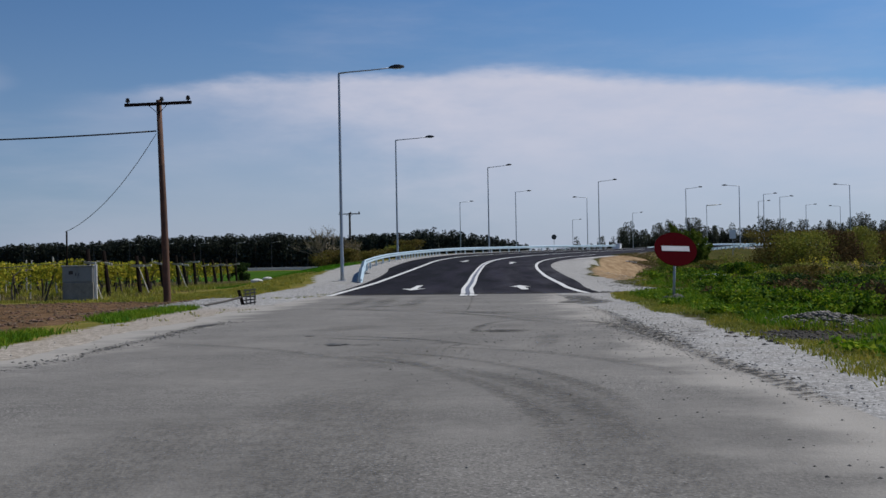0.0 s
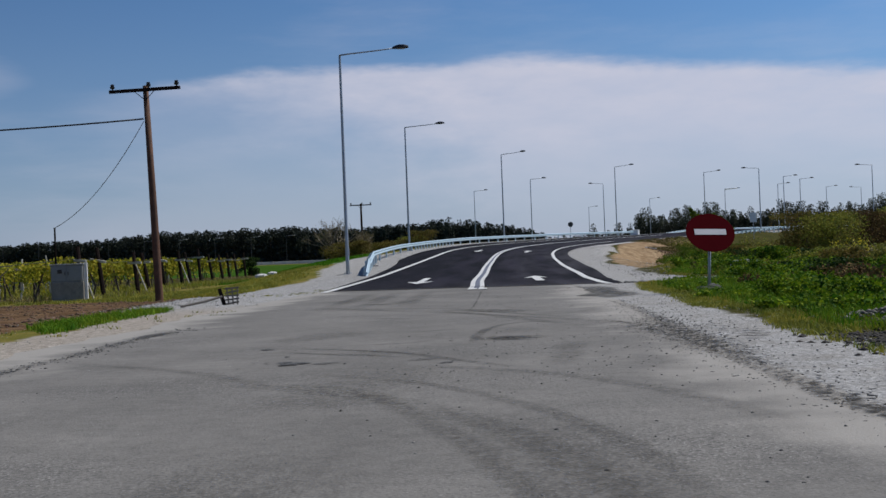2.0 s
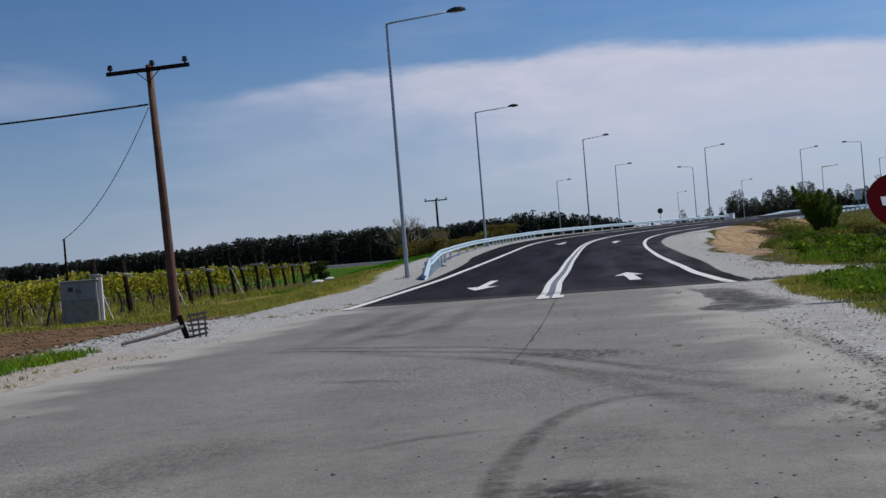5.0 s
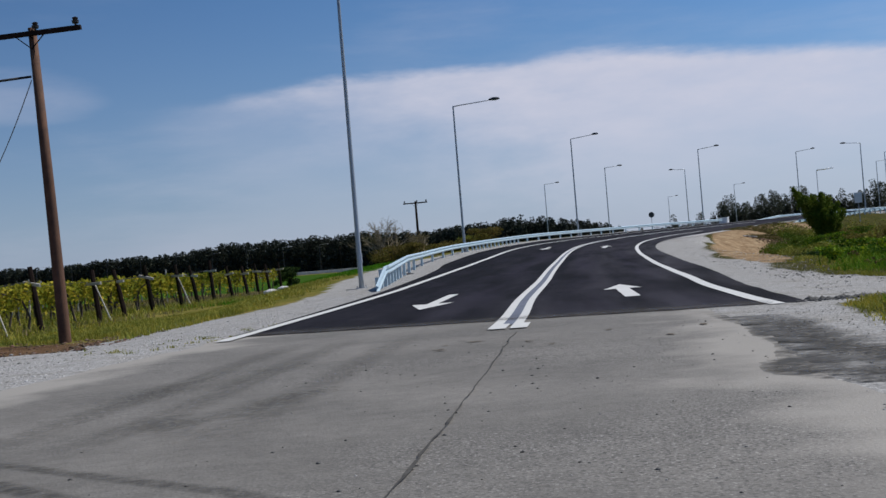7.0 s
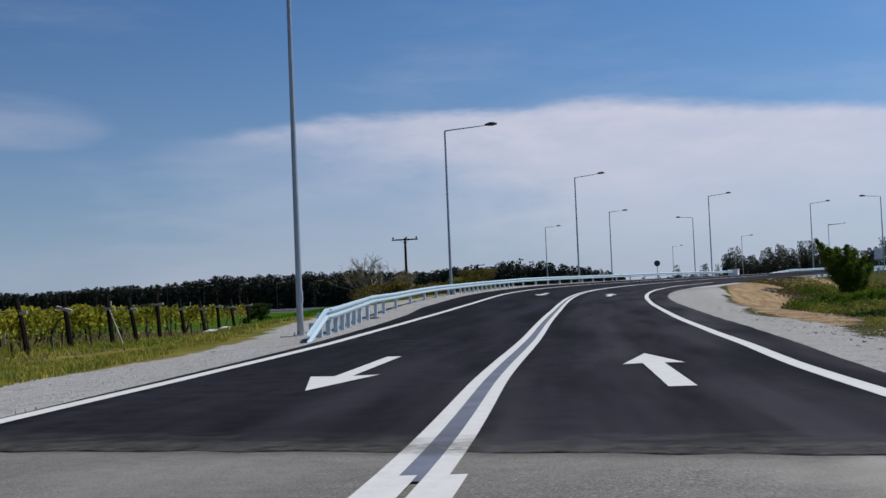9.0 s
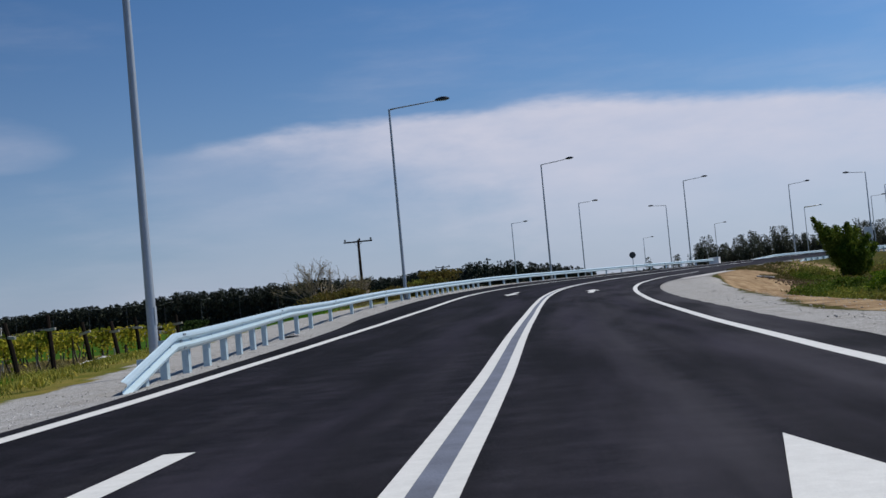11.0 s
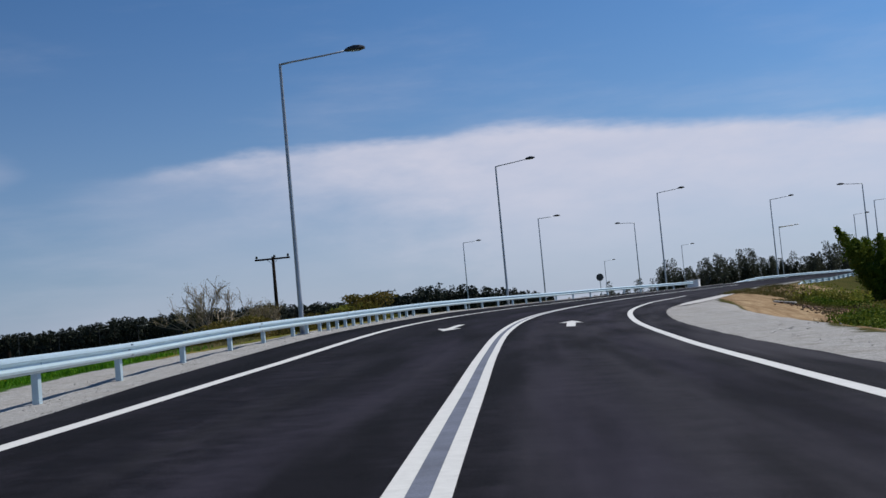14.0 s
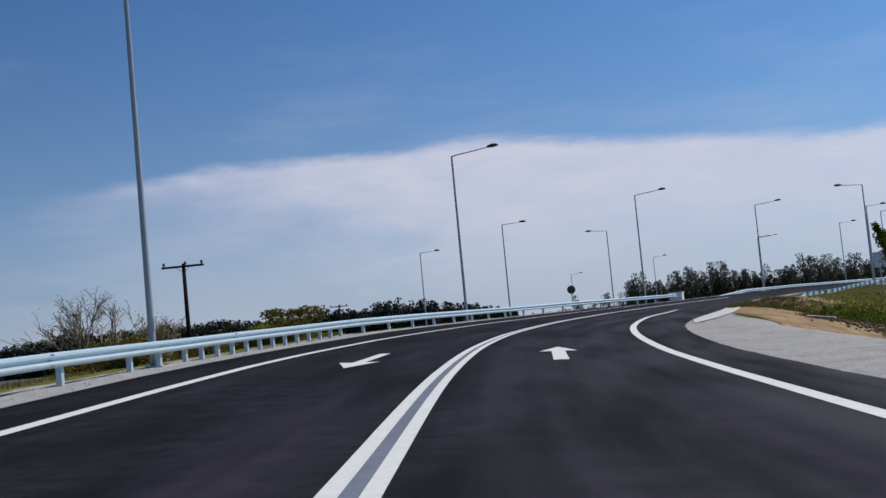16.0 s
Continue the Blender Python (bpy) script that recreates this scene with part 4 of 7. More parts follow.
for pts, wd in (([(-1.9, 4.0), (-1.75, 6.0), (-1.7, 8.0)], 1.0), ([(-1.3, 11.0), (-0.95, 12.4), (-0.75, 14.2)], 1.2), ([(-0.6, 3.0), (-0.7, 5.5), (-0.9, 8.0), (-1.1, 10.0)], 1.3), ([(0.9, 3.0), (0.75, 5.5), (0.6, 8.0), (0.3, 11.0)], 1.0)):
    stain("worn_patch", "worn coarse patch of old asphalt with bare chippings", pts, wd, M_GRIT)
stain("broken_edge", "dark crumbling edge of the old asphalt", [(2.32, 7.0), (2.28, 9.9), (2.19, 11.0), (2.15, 12.4), (2.11, 14.1), (2.08, 16.5), (2.1, 18.2), (2.12, 20.0), (2.16, 22.0), (2.1, 24.0), (2.05, 26.0)], 0.30, M_CRUMB)
stain("broken_edge", "dark crumbling edge of the old asphalt", [(2.0, 14.0), (2.05, 16.0), (2.02, 18.0), (2.05, 20.5)], 0.75, M_CRUMB)
stain("broken_edge", "dark crumbling edge of the old asphalt", [(1.45, 19.9), (1.71, 18.9), (1.95, 18.3)], 0.22, M_CRUMB)
stain("broken_edge", "dark crumbling edge of the old asphalt", [(2.4, 18.4), (2.6, 18.2), (2.95, 18.05)], 0.3, M_CRUMB)
stain("broken_edge", "dark crumbling edge of the old asphalt", [(2.5, 16.2), (2.65, 16.15), (2.85, 16.1)], 0.2, M_SMUDGE)
stain("broken_edge", "dark crumbling edge of the old asphalt", [(-4.54, 12.4), (-4.5, 13.7), (-4.58, 15.0), (-4.55, 16.5), (-4.64, 18.5), (-4.6, 20.6), (-4.5, 21.5)], 0.26, M_CRUMB)
stain("broken_edge", "dark crumbling edge of the old asphalt", [(-4.72, 18.9), (-4.66, 19.7), (-4.6, 20.6)], 0.4, M_SMUDGE)
stain("broken_edge", "dark crumbling edge of the old asphalt", [(2.7, 28.0), (2.45, 29.5), (2.36, 31.0), (2.4, 32.5), (2.25, 34.5)], 0.45, M_CRUMB)
stain("broken_edge", "dark crumbling edge of the old asphalt", [(1.5, 28.75), (1.93, 28.25), (2.68, 28.08), (3.3, 28.0)], 0.16, M_SMUDGE)


M_THINDUST = stain_material("thin_road_dust", (0.09, 0.087, 0.085), 0.34, 3.0, 0.36, 0.66)
M_DUST = stain_material("pale_road_dust", (0.145, 0.139, 0.130), 0.42, 7.0, 0.36, 0.62)
stain("dust_film", "film of pale dust dragged over the joint of the asphalt", [(-4.9, 38.6), (-3.0, 38.15), (-0.9, 37.62), (1.0, 37.15), (2.8, 36.75)], 0.75, M_DUST, False, 0.009)
stain("dust_film", "film of pale dust dragged over the joint of the asphalt", [(-4.9, 38.9), (-3.0, 38.5), (-0.9, 37.95), (1.0, 37.5), (2.8, 37.1)], 1.3, M_THINDUST, False, 0.009)

M_CRACK = material("crack_fill", (0.072, 0.069, 0.064), 0.95, var=0.3, scale=6, fine=40, bump=0.3, spec=0.1)


def crack():
    pts = spline([(-0.50, 22.8), (-0.47, 25.0), (-0.47, 27.0), (-0.49, 29.8), (-0.50, 30.7), (-0.51, 32.0), (-0.53, 33.6), (-0.53, 34.7)], 0.12)
    rc = np.random.default_rng(4)
    n = len(pts)
    j = np.convolve(rc.normal(size=n + 4), np.ones(5) / 5, "valid") * 0.016
    w = 0.007 * (0.4 + np.abs(np.convolve(rc.normal(size=n + 2), np.ones(3) / 3, "valid")))
    v = np.concatenate([np.stack([pts[:, 0] + j - w, pts[:, 1], np.full(n, 0.016)], -1), np.stack([pts[:, 0] + j + w, pts[:, 1], np.full(n, 0.016)], -1)])
    f = np.stack([np.arange(n - 1), np.arange(n - 1) + n, np.arange(n - 1) + n + 1, np.arange(n - 1) + 1], -1)
    tagged(raw_mesh("road_crack", v, f, M_CRACK), "long ragged crack along the old asphalt", "crack", kind="structure")


crack()


def side_patch():
    """An older dark patch where a track joins on the inner side, worn thin towards its rim."""
    rc = np.random.default_rng(12)
    ys = np.arange(27.7, 36.1, 0.12)
    n, m = len(ys), 9
    xl = np.interp(ys, [27.7, 27.95, 28.3, 28.8, 29.6, 30.6, 31.9, 33.2, 34.6, 36.1], [2.0, 1.75, 1.6, 1.52, 1.75, 1.92, 1.88, 1.95, 1.78, 1.80]) + rc.normal(size=n) * 0.02
    xr = np.interp(ys, [27.7, 27.95, 28.3, 28.8, 29.6, 30.6, 31.9, 33.2, 34.6, 36.1], [2.2, 2.5, 2.8, 2.9, 2.9, 2.8, 2.7, 2.75, 2.55, 2.2]) + rc.normal(size=n) * 0.03
    u = np.linspace(0, 1, m)
    v = np.stack([xl[:, None] * (1 - u) + xr[:, None] * u, np.repeat(ys[:, None], m, 1), np.full((n, m), 0.0074)], -1).reshape(-1, 3)
    i = np.arange(n * m).reshape(n, m)
    ob = raw_mesh("road_patch", v, np.stack([i[:-1, :-1], i[:-1, 1:], i[1:, 1:], i[1:, :-1]], -1).reshape(-1, 4), M_PATCH)
    w = np.tile([0.35, 1.0, 1.0, 0.9, 0.75, 0.7, 0.75, 0.6, 0.2], (n, 1)) * np.clip((36.3 - ys) / 3.0, 0.1, 1)[:, None]
    ob.data.color_attributes.new("rim", "FLOAT_COLOR", "POINT").data.foreach_set("color", np.repeat(w.reshape(-1, 1), 4, 1).astype(np.float32).ravel())
    tagged(ob, "irregular worn dark asphalt patch beside the verge", "road patch", kind="structure")


side_patch()


# ---- guardrail along the outer side ----
RAIL_D = lambda s: np.interp(s, [57.3, 62, 76, 88, 98, 108, 118, 128, 140, 155, 172, 193], [-5.2, -5.5, -6.96, -7.83, -8.08, -8.2, -8.1, -7.84, -7.42, -6.93, -6.5, -6.11])


def w_beam(s0, s1, d, top, parent, side=1, drop=None, n=6):
    """One length of double-wave rail; side +1 faces the road on its right."""
    prof = [(0.0, 0.0), (0.012, -0.012), (0.075, -0.045), (0.082, -0.085), (0.012, -0.135), (0.004, -0.155), (0.012, -0.175), (0.082, -0.225), (0.075, -0.265), (0.012, -0.298), (0.0, -0.31)]
    bm = bmesh.new()
    rows = []
    for k in range(n + 1):
        s = s0 + (s1 - s0) * k / n
        lower = drop(s) if drop else 0.0
        row = []
        for layer in (0.0, -0.005):
            for o, h in prof:
                p = along(np.array(s), np.array(d(s) + side * (o + layer)), 0.0)
                row.append(bm.verts.new((p[0], p[1], p[2] + (top(s) if callable(top) else top) + h - lower)))
        rows.append(row)
    m = len(prof)
    for a, b in zip(rows, rows[1:]):
        for j in range(m - 1):
            bm.faces.new((a[j], b[j], b[j + 1], a[j + 1]))
            bm.faces.new((a[m + j + 1], b[m + j + 1], b[m + j], a[m + j]))
        bm.faces.new((a[0], a[m], b[m], b[0]))
        bm.faces.new((a[m - 1], b[m - 1], b[2 * m - 1], a[2 * m - 1]))
    return part("beam", bm, M_STEEL, parent)


def rail_post(s, d, top, parent, side=1):
    p = along(np.array(s), np.array(d), 0.0)
    q = along(np.array(s + 0.2), np.array(d), 0.0)
    turn = Matrix.Rotation(math.atan2(q[1] - p[1], q[0] - p[0]) - math.pi / 2, 4, "Z")
    bm = bmesh.new()
    h = max(top, p[2] + top - float(ground_height(p[0], p[1])[0])) - 0.02 + 0.35
    # a folded C-section post: web and two flanges
    for c, sz in (((-0.0 * side, 0, 0), (0.012, 0.15, h)), ((-0.055 * side, 0.071, 0), (0.11, 0.008, h)), ((-0.055 * side, -0.071, 0), (0.11, 0.008, h))):
        box(bm, Vector(p) + turn @ Vector((c[0] - 0.05 * side, c[1], top - 0.04 - h / 2)), sz, turn)
    post = part("post", bm, M_STEEL, parent)
    bm = bmesh.new()
    box(bm, Vector(p) + turn @ Vector((-0.018 * side, 0, top - 0.155)), (0.05, 0.10, 0.24), turn, 0.004)
    part("spacer", bm, M_STEEL, post)
    bm = bmesh.new()
    for dz in (-0.155,):
        a = Vector(p) + turn @ Vector((0.004 * side, 0, top + dz))
        b = Vector(p) + turn @ Vector((0.024 * side, 0, top + dz))
        tube(bm, [a, b], [0.022, 0.016], 6)
    part("bolt", bm, M_STEEL, post)


def guardrail(label, s0, s1, d, posts, ramp=None, side=1, top=0.76):
    g = thing("guardrail", Matrix.Identity(4), label, "guardrail")
    drop = (lambda s: 0.52 * float(np.clip((ramp[1] - s) / (ramp[1] - ramp[0]), 0, 1))) if ramp else None
    s = s0
    while s < s1 - 0.1:
        e = min(s + (3.5 if s == s0 else 13.0), s1)
        beam = w_beam(s, e + 0.08, lambda q: d(q), top, g, side, drop, 7 if s == s0 else 18)
        if s > s0 and s < 130:
            # the bolted overlap between two lengths
            bm = bmesh.new()
            tilt = Matrix.Rotation(math.atan2(*(along(np.array(s + 0.3), np.array(0.0)) - along(np.array(s), np.array(0.0)))[:2]), 4, "Z").inverted()
            for ds in (0.0, 0.09):
                for dh in (-0.045, -0.15, -0.265):
                    o = 0.082 if dh != -0.15 else 0.012
                    c = along(np.array(s + ds), np.array(float(d(s + ds)) + side * o), 0.0)
                    box(bm, (c[0], c[1], c[2] + (top(s) if callable(top) else top) - (drop(s) if drop else 0) + dh), (0.03, 0.035, 0.035), tilt)
            part("splice_bolts", bm, M_POLE, beam, "dull grey bolt heads")["kind"] = "stuff"
        s = e
    for q in posts:
        rail_post(q, float(d(q)), (top(q) if callable(top) else top) - (drop(q) if drop else 0), g, side)
    return g


RAIL_TOP = lambda q: float(np.interp(q, [62, 76, 88, 98, 108, 118, 128, 140, 155, 172, 193], [0.64, 0.71, 0.62, 0.63, 0.65, 0.72, 0.81, 0.84, 0.84, 0.80, 0.62])) + float(VERGE_FALL(q)) * min(3.4, -4.3 - float(RAIL_D(q)))
posts = [59.0, 60.3, 61.8, 63.7, 65.6, 67.5, 69.5, 71.5, 74.8, 78.1, 81.3, 86.5, 91.8, 96.7, 100.8, 104.9, 107.0] + list(np.arange(109.0, 126, 1.36)) + [128.5] + list(np.arange(132.4, 192, 4.0))
guardrail("galvanised steel guardrail with a sloping end, beside gravel verge", 57.5, 193.0, RAIL_D, posts, ramp=(57.5, 60.6), top=RAIL_TOP)
guardrail("galvanised steel guardrail on the inner side of the bend", 177.0, 290.0, lambda s: np.interp(s, [177, 190, 205, 300], [9.0, 9.3, 8.6, 7.4]), list(np.arange(179, 290, 2.0)), ramp=(177.0, 181.0), side=-1, top=lambda q: float(np.interp(q, [177, 190, 205, 220], [0.22, 0.18, 0.45, 0.7])))
guardrail("far length of galvanised guardrail along the outer side", 203.0, 320.0, lambda s: np.interp(s, [203, 212, 330], [-6.8, -6.4, -6.4]), list(np.arange(205, 320, 4.0)), ramp=(203.0, 212.0), top=0.40)


# ---- street lamps ----
def gz(x, y):
    return float(ground_height(x, y)[0])


def street_lamp(x, y, top, heading, label, arm=3.1, base=True, arm_mat=None, head_mat=None, thick=1.0, pole_mat=None):
    """heading: degrees of the arm, from +x turning left."""
    z = gz(x, y)
    h = top - z
    t = thing("street_lamp", pose(x, y, z, 0, 0, heading), label, "street lamp", "street lamps along the roads")
    bm = bmesh.new()
    tube(bm, [(0, 0, 0.0), (0, 0, 0.5), (0, 0, h * 0.5), (0, 0, h - 0.05), (0.02, 0, h)], [0.10, 0.095, 0.078, 0.058, 0.05], 10)
    part("pole", bm, pole_mat or M_POLE, t, smooth=True)
    bm = bmesh.new()
    tube(bm, [(0.0, 0, h - 0.03), (0.5, 0, h + 0.01), (arm * 0.6, 0, h + 0.07), (arm - 0.35, 0, h + 0.13)], [0.042 * thick, 0.038 * thick, 0.034 * thick, 0.03 * thick], 8)
    part("arm", bm, arm_mat or M_POLE, t, smooth=True)
    bm = bmesh.new()
    # housing: a flat rounded body that is thickest at its middle
    rings = []
    for u, w, up, dn in ((0.0, 0.06, 0.05, 0.045), (0.12, 0.12, 0.11, 0.06), (0.35, 0.17, 0.16, 0.07), (0.62, 0.17, 0.13, 0.065), (0.80, 0.10, 0.06, 0.05)):
        cx, cz = arm - 0.40 + u, h + 0.14 + 0.02 * u
        rings.append([bm.verts.new((cx, w * a, cz + (up if b > 0 else dn) * b)) for a, b in ((1, 0), (0.7, 0.75), (0, 1), (-0.7, 0.75), (-1, 0), (-0.8, -0.8), (0.8, -0.8))])
    for a, b in zip(rings, rings[1:]):
        for k in range(7):
            bm.faces.new((a[k], a[(k + 1) % 7], b[(k + 1) % 7], b[k]))
    bm.faces.new(rings[0])
    bm.faces.new(rings[-1][::-1])
    head = part("lamp_head", bm, head_mat or M_HEAD, t)
    bm = bmesh.new()
    box(bm, (arm + 0.03, 0, h + 0.085), (0.36, 0.2, 0.03), None, 0.01)
    part("lens", bm, M_LENS, head)
    if base:
        bm = bmesh.new()
        box(bm, (0, 0, 0.02), (0.36, 0.36, 0.03), None, 0.004)
        for a in (-0.13, 0.13):
            for b in (-0.13, 0.13):
                tube(bm, [(a, b, 0.03), (a, b, 0.11)], [0.018, 0.018], 6)
        part("base_plate", bm, M_POLE, t)
        bm = bmesh.new()
        box(bm, (0, 0, -0.10), (0.9, 0.9, 0.22), None, 0.02)
        part("foundation", bm, M_CONC, t, "rough concrete footing")
        bm = bmesh.new()
        box(bm, (0.088, 0, 1.1), (0.02, 0.09, 0.34), None, 0.006)
        part("service_hatch", bm, M_POLE, t)
    return t


NEARLAMP = "tall galvanised street lamp with one dark head behind the guardrail"
FARLAMP = "distant galvanised street lamp with a single arm"
for x, y, top, head in ((-7.90, 63.8, 11.07, -8), (-8.5, 108.0, 12.0, -11), (-0.6, 154.7, 13.03, -32), (17.1, 199.2, 13.84, -38), (35.4, 226.4, 13.95, -42)):
    street_lamp(x, y, top, head, NEARLAMP)
for x, y, top, head in ((39.6, 198.5, 12.65, 172), (-6.6, 240.2, 13.0, 8), (3.8, 208.7, 13.0, 8), (17.7, 232.2, 13.0, 172), (56.2, 262.0, 13.0, 10), (51.0, 233.0, 13.0, 8), (56.8, 245.0, 13.0, 2), (59.9, 208.0, 13.0, 172), (35.3, 312.6, 13.0, 8), (22.8, 356.0, 13.0, 8), (84, 300, 13.2, 175), (72, 285, 13, 10)):
    street_lamp(x, y, top, head, FARLAMP, 2.3, base=False)
# sun glint put into arm and head as pale colour, on a thicker arm
street_lamp(49.6, 287.0, 13.45, -8, "distant street lamp with its arm coloured white for a sun glint", base=False, arm_mat=M_PALEBOARD, head_mat=M_PALEBOARD, thick=3.2)
for k in range(11):
    street_lamp(-226.0 + 14.9 * k, 500 + 0.6 * (k % 3), 11.1, 0, "far motorway lamp with a pale arm before the dark wood", 3.4, base=False, arm_mat=M_POLE, head_mat=M_PIPE, pole_mat=M_SIGNBACK)


# ---- no-entry sign ----
def no_entry_sign(x, y):
    z = gz(x, y)
    t = thing("no_entry_sign", pose(x, y, z, 0, 2.5, 2), "round red no-entry sign on a short grey post in the grass", "road sign")
    bm = bmesh.new()
    tube(bm, [(0, 0.05, -0.1), (0, 0.05, 1.22)], [0.03, 0.03], 10)
    part("post", bm, M_POLE, t, smooth=True)
    zc, r = 1.195 - z, 0.495
    bm = bmesh.new()
    bmesh.ops.create_cone(bm, cap_ends=True, segments=48, radius1=r, radius2=r, depth=0.012, matrix=Matrix.Translation((0, -0.02, zc)) @ Matrix.Rotation(radians(90), 4, "X"))
    back = Matrix.Translation((0, -0.02, zc)) @ Matrix.Rotation(radians(-38), 4, "X") @ Matrix.Translation((0, 0.02, -zc))
    bmesh.ops.transform(bm, matrix=back, verts=bm.verts)
    plate = part("disc", bm, M_RED, t)
    bm = bmesh.new()
    box(bm, (0, -0.029, zc + 0.01), (r * 1.30, 0.006, r * 0.30), None, 0.002)
    bmesh.ops.transform(bm, matrix=back, verts=bm.verts)
    part("bar", bm, M_WHITE, plate, "white bar across the red disc")
    bm = bmesh.new()
    for dz in (-0.03, 0.05):
        box(bm, (0, 0.02, zc - 0.06 + dz), (0.12, 0.05, 0.03), None, 0.004)
    part("bracket", bm, M_POLE, t)
    bm = bmesh.new()
    for k, (dx, dy, s) in enumerate(((-0.12, 0.0, 0.16), (0.08, 0.05, 0.2), (0.0, -0.1, 0.13), (0.2, -0.02, 0.12))):
        bmesh.ops.create_icosphere(bm, subdivisions=2, radius=s, matrix=Matrix.Translation((dx, dy, s * 0.3)) @ Matrix.Diagonal((1, 0.9, 0.6, 1)))
    for v in bm.verts:
        v.co += 0.03 * Vector(noise.noise_vector(v.co * 7))
    part("footing", bm, M_GREYLUMP, t, "broken dark lump of concrete")


no_entry_sign(4.25, 28.75)


def round_sign_back(x, y, zc, r):
    z = gz(x, y)
    t = thing("road_sign", pose(x, y, z), "dark back of a small round road sign", "road sign")
    bm = bmesh.new()
    tube(bm, [(0, 0, -0.1), (0, 0, zc - z + r)], [0.04, 0.04], 8)
    part("post", bm, M_POLE, t)
    bm = bmesh.new()
    bmesh.ops.create_cone(bm, cap_ends=True, segments=32, radius1=r, radius2=r, depth=0.02, matrix=Matrix.Translation((0, -0.06, zc - z)) @ Matrix.Rotation(radians(90), 4, "X"))
    part("disc", bm, M_SIGNBACK, t)


round_sign_back(9.7, 198.0, 4.95, 0.41)


def square_sign_back(x, y, zc):
    z = gz(x, y)
    t = thing("road_sign", pose(x, y, z, 0, 0, -12), "pale back of a square road sign behind the guardrail", "road sign")
    bm = bmesh.new()
    tube(bm, [(0, 0, -0.1), (0, 0, zc - z + 0.5)], [0.04, 0.04], 8)
    part("post", bm, M_POLE, t)
    bm = bmesh.new()
    box(bm, (0, -0.06, zc - z), (0.95, 0.025, 1.35), None, 0.01)
    part("board", bm, M_PALEBOARD, t)


square_sign_back(35.6, 184.0, 4.6)


def utility_box(x, y):
    z = gz(x, y)
    t = thing("utility_box", pose(x, y, z, 0, 0, -30), "low white box with a lid at the guardrail's end", "utility box")
    bm = bmesh.new()
    box(bm, (0, 0, 0.36), (1.3, 0.6, 0.76), None, 0.02)
    part("body", bm, M_PALEBOARD, t)
    bm = bmesh.new()
    box(bm, (0, 0, 0.77), (1.38, 0.68, 0.07), None, 0.015)
    part("lid", bm, M_PALEBOARD, t)
    bm = bmesh.new()
    tube(bm, [(-1.3, 0.1, -0.1), (-1.3, 0.1, 1.15)], [0.13, 0.12], 8)
    part("marker_post", bm, M_DARKWOOD, t, "short dark post")


utility_box(19.5, 195.0)


# ---- utility poles and cables ----
def utility_pole(x, y, top, turn, label, arm=2.66, lean=0.0, radius=0.17, wood_mat=None):
    z = gz(x, y)
    h = top - z
    t = thing("utility_pole", pose(x, y, z, 0, lean, turn), label, "utility pole", "wooden power poles")
    bm = bmesh.new()
    tube(bm, [(0, 0, -0.3), (0, 0, 0.1), (0.01, 0, h * 0.5), (0, 0, h + 0.18)], [radius, radius * 0.98, radius * 0.85, radius * 0.66], 12)
    part("pole", bm, wood_mat or M_WOOD, t, smooth=True)
    bm = bmesh.new()
    box(bm, (0, -0.16, h), (arm + 0.2, 0.11, 0.13), None, 0.01)
    part("crossarm", bm, M_DARKWOOD, t, "dark timber crossarm")
    for sx in (-1, 1):
        bm = bmesh.new()
        tube(bm, [(sx * 0.42, -0.2, h - 0.04), (0, -0.15, h - 0.42)], [0.016, 0.016], 6)
        part("brace", bm, M_DARKWOOD, t)
    for k, px in enumerate((-arm / 2 + 0.04, 0.16, arm / 2 - 0.04)):
        bm = bmesh.new()
        tube(bm, [(px, -0.16, h + 0.05), (px, -0.16, h + 0.12), (px, -0.16, h + 0.125), (px, -0.16, h + 0.2), (px, -0.16, h + 0.205), (px, -0.16, h + 0.27), (px, -0.16, h + 0.3)], [0.03, 0.035, 0.09, 0.10, 0.06, 0.085, 0.03], 10)
        part("insulator", bm, M_INSUL, t, "dark glazed insulator")
    return t


utility_pole(-13.9, 51.75, 8.0, 2, "reddish creosoted wooden power pole beside the vineyard", lean=-1.6)
utility_pole(-18.0, 152.5, 7.40, -3, "wooden power pole among the bushes", arm=2.5, wood_mat=M_DARKWOOD)
utility_pole(-20.5, 262.0, 7.6, -3, "far wooden power pole", arm=2.5, wood_mat=M_DARKWOOD)
utility_pole(-34.0, 258.0, 5.4, -3, "far wooden power pole", arm=2.5, wood_mat=M_DARKWOOD)


def cable(name, label, a, b, sag, r, n=24, mat=None):
    a, b = Vector(a), Vector(b)
    bm = bmesh.new()
    pts = []
    for k in range(n + 1):
        u = k / n
        p = a.lerp(b, u)
        p.z -= sag * 4 * u * (1 - u)
        pts.append(p)
    tube(bm, pts, [r] * (n + 1), 6)
    ob = part(name, bm, mat or M_WIRE, None, smooth=True)
    tagged(ob, label, "cable")


cable("cable", "thick black cable sagging from the pole", (-14.25, 51.7, 6.85), (-47.0, 46.5, 7.55), 0.75, 0.035)
cable("cable", "thin black cable from the pole to the cabinet mast", (-14.25, 51.7, 6.75), (-20.35, 57.6, 2.8), 0.6, 0.014, mat=M_THINWIRE)


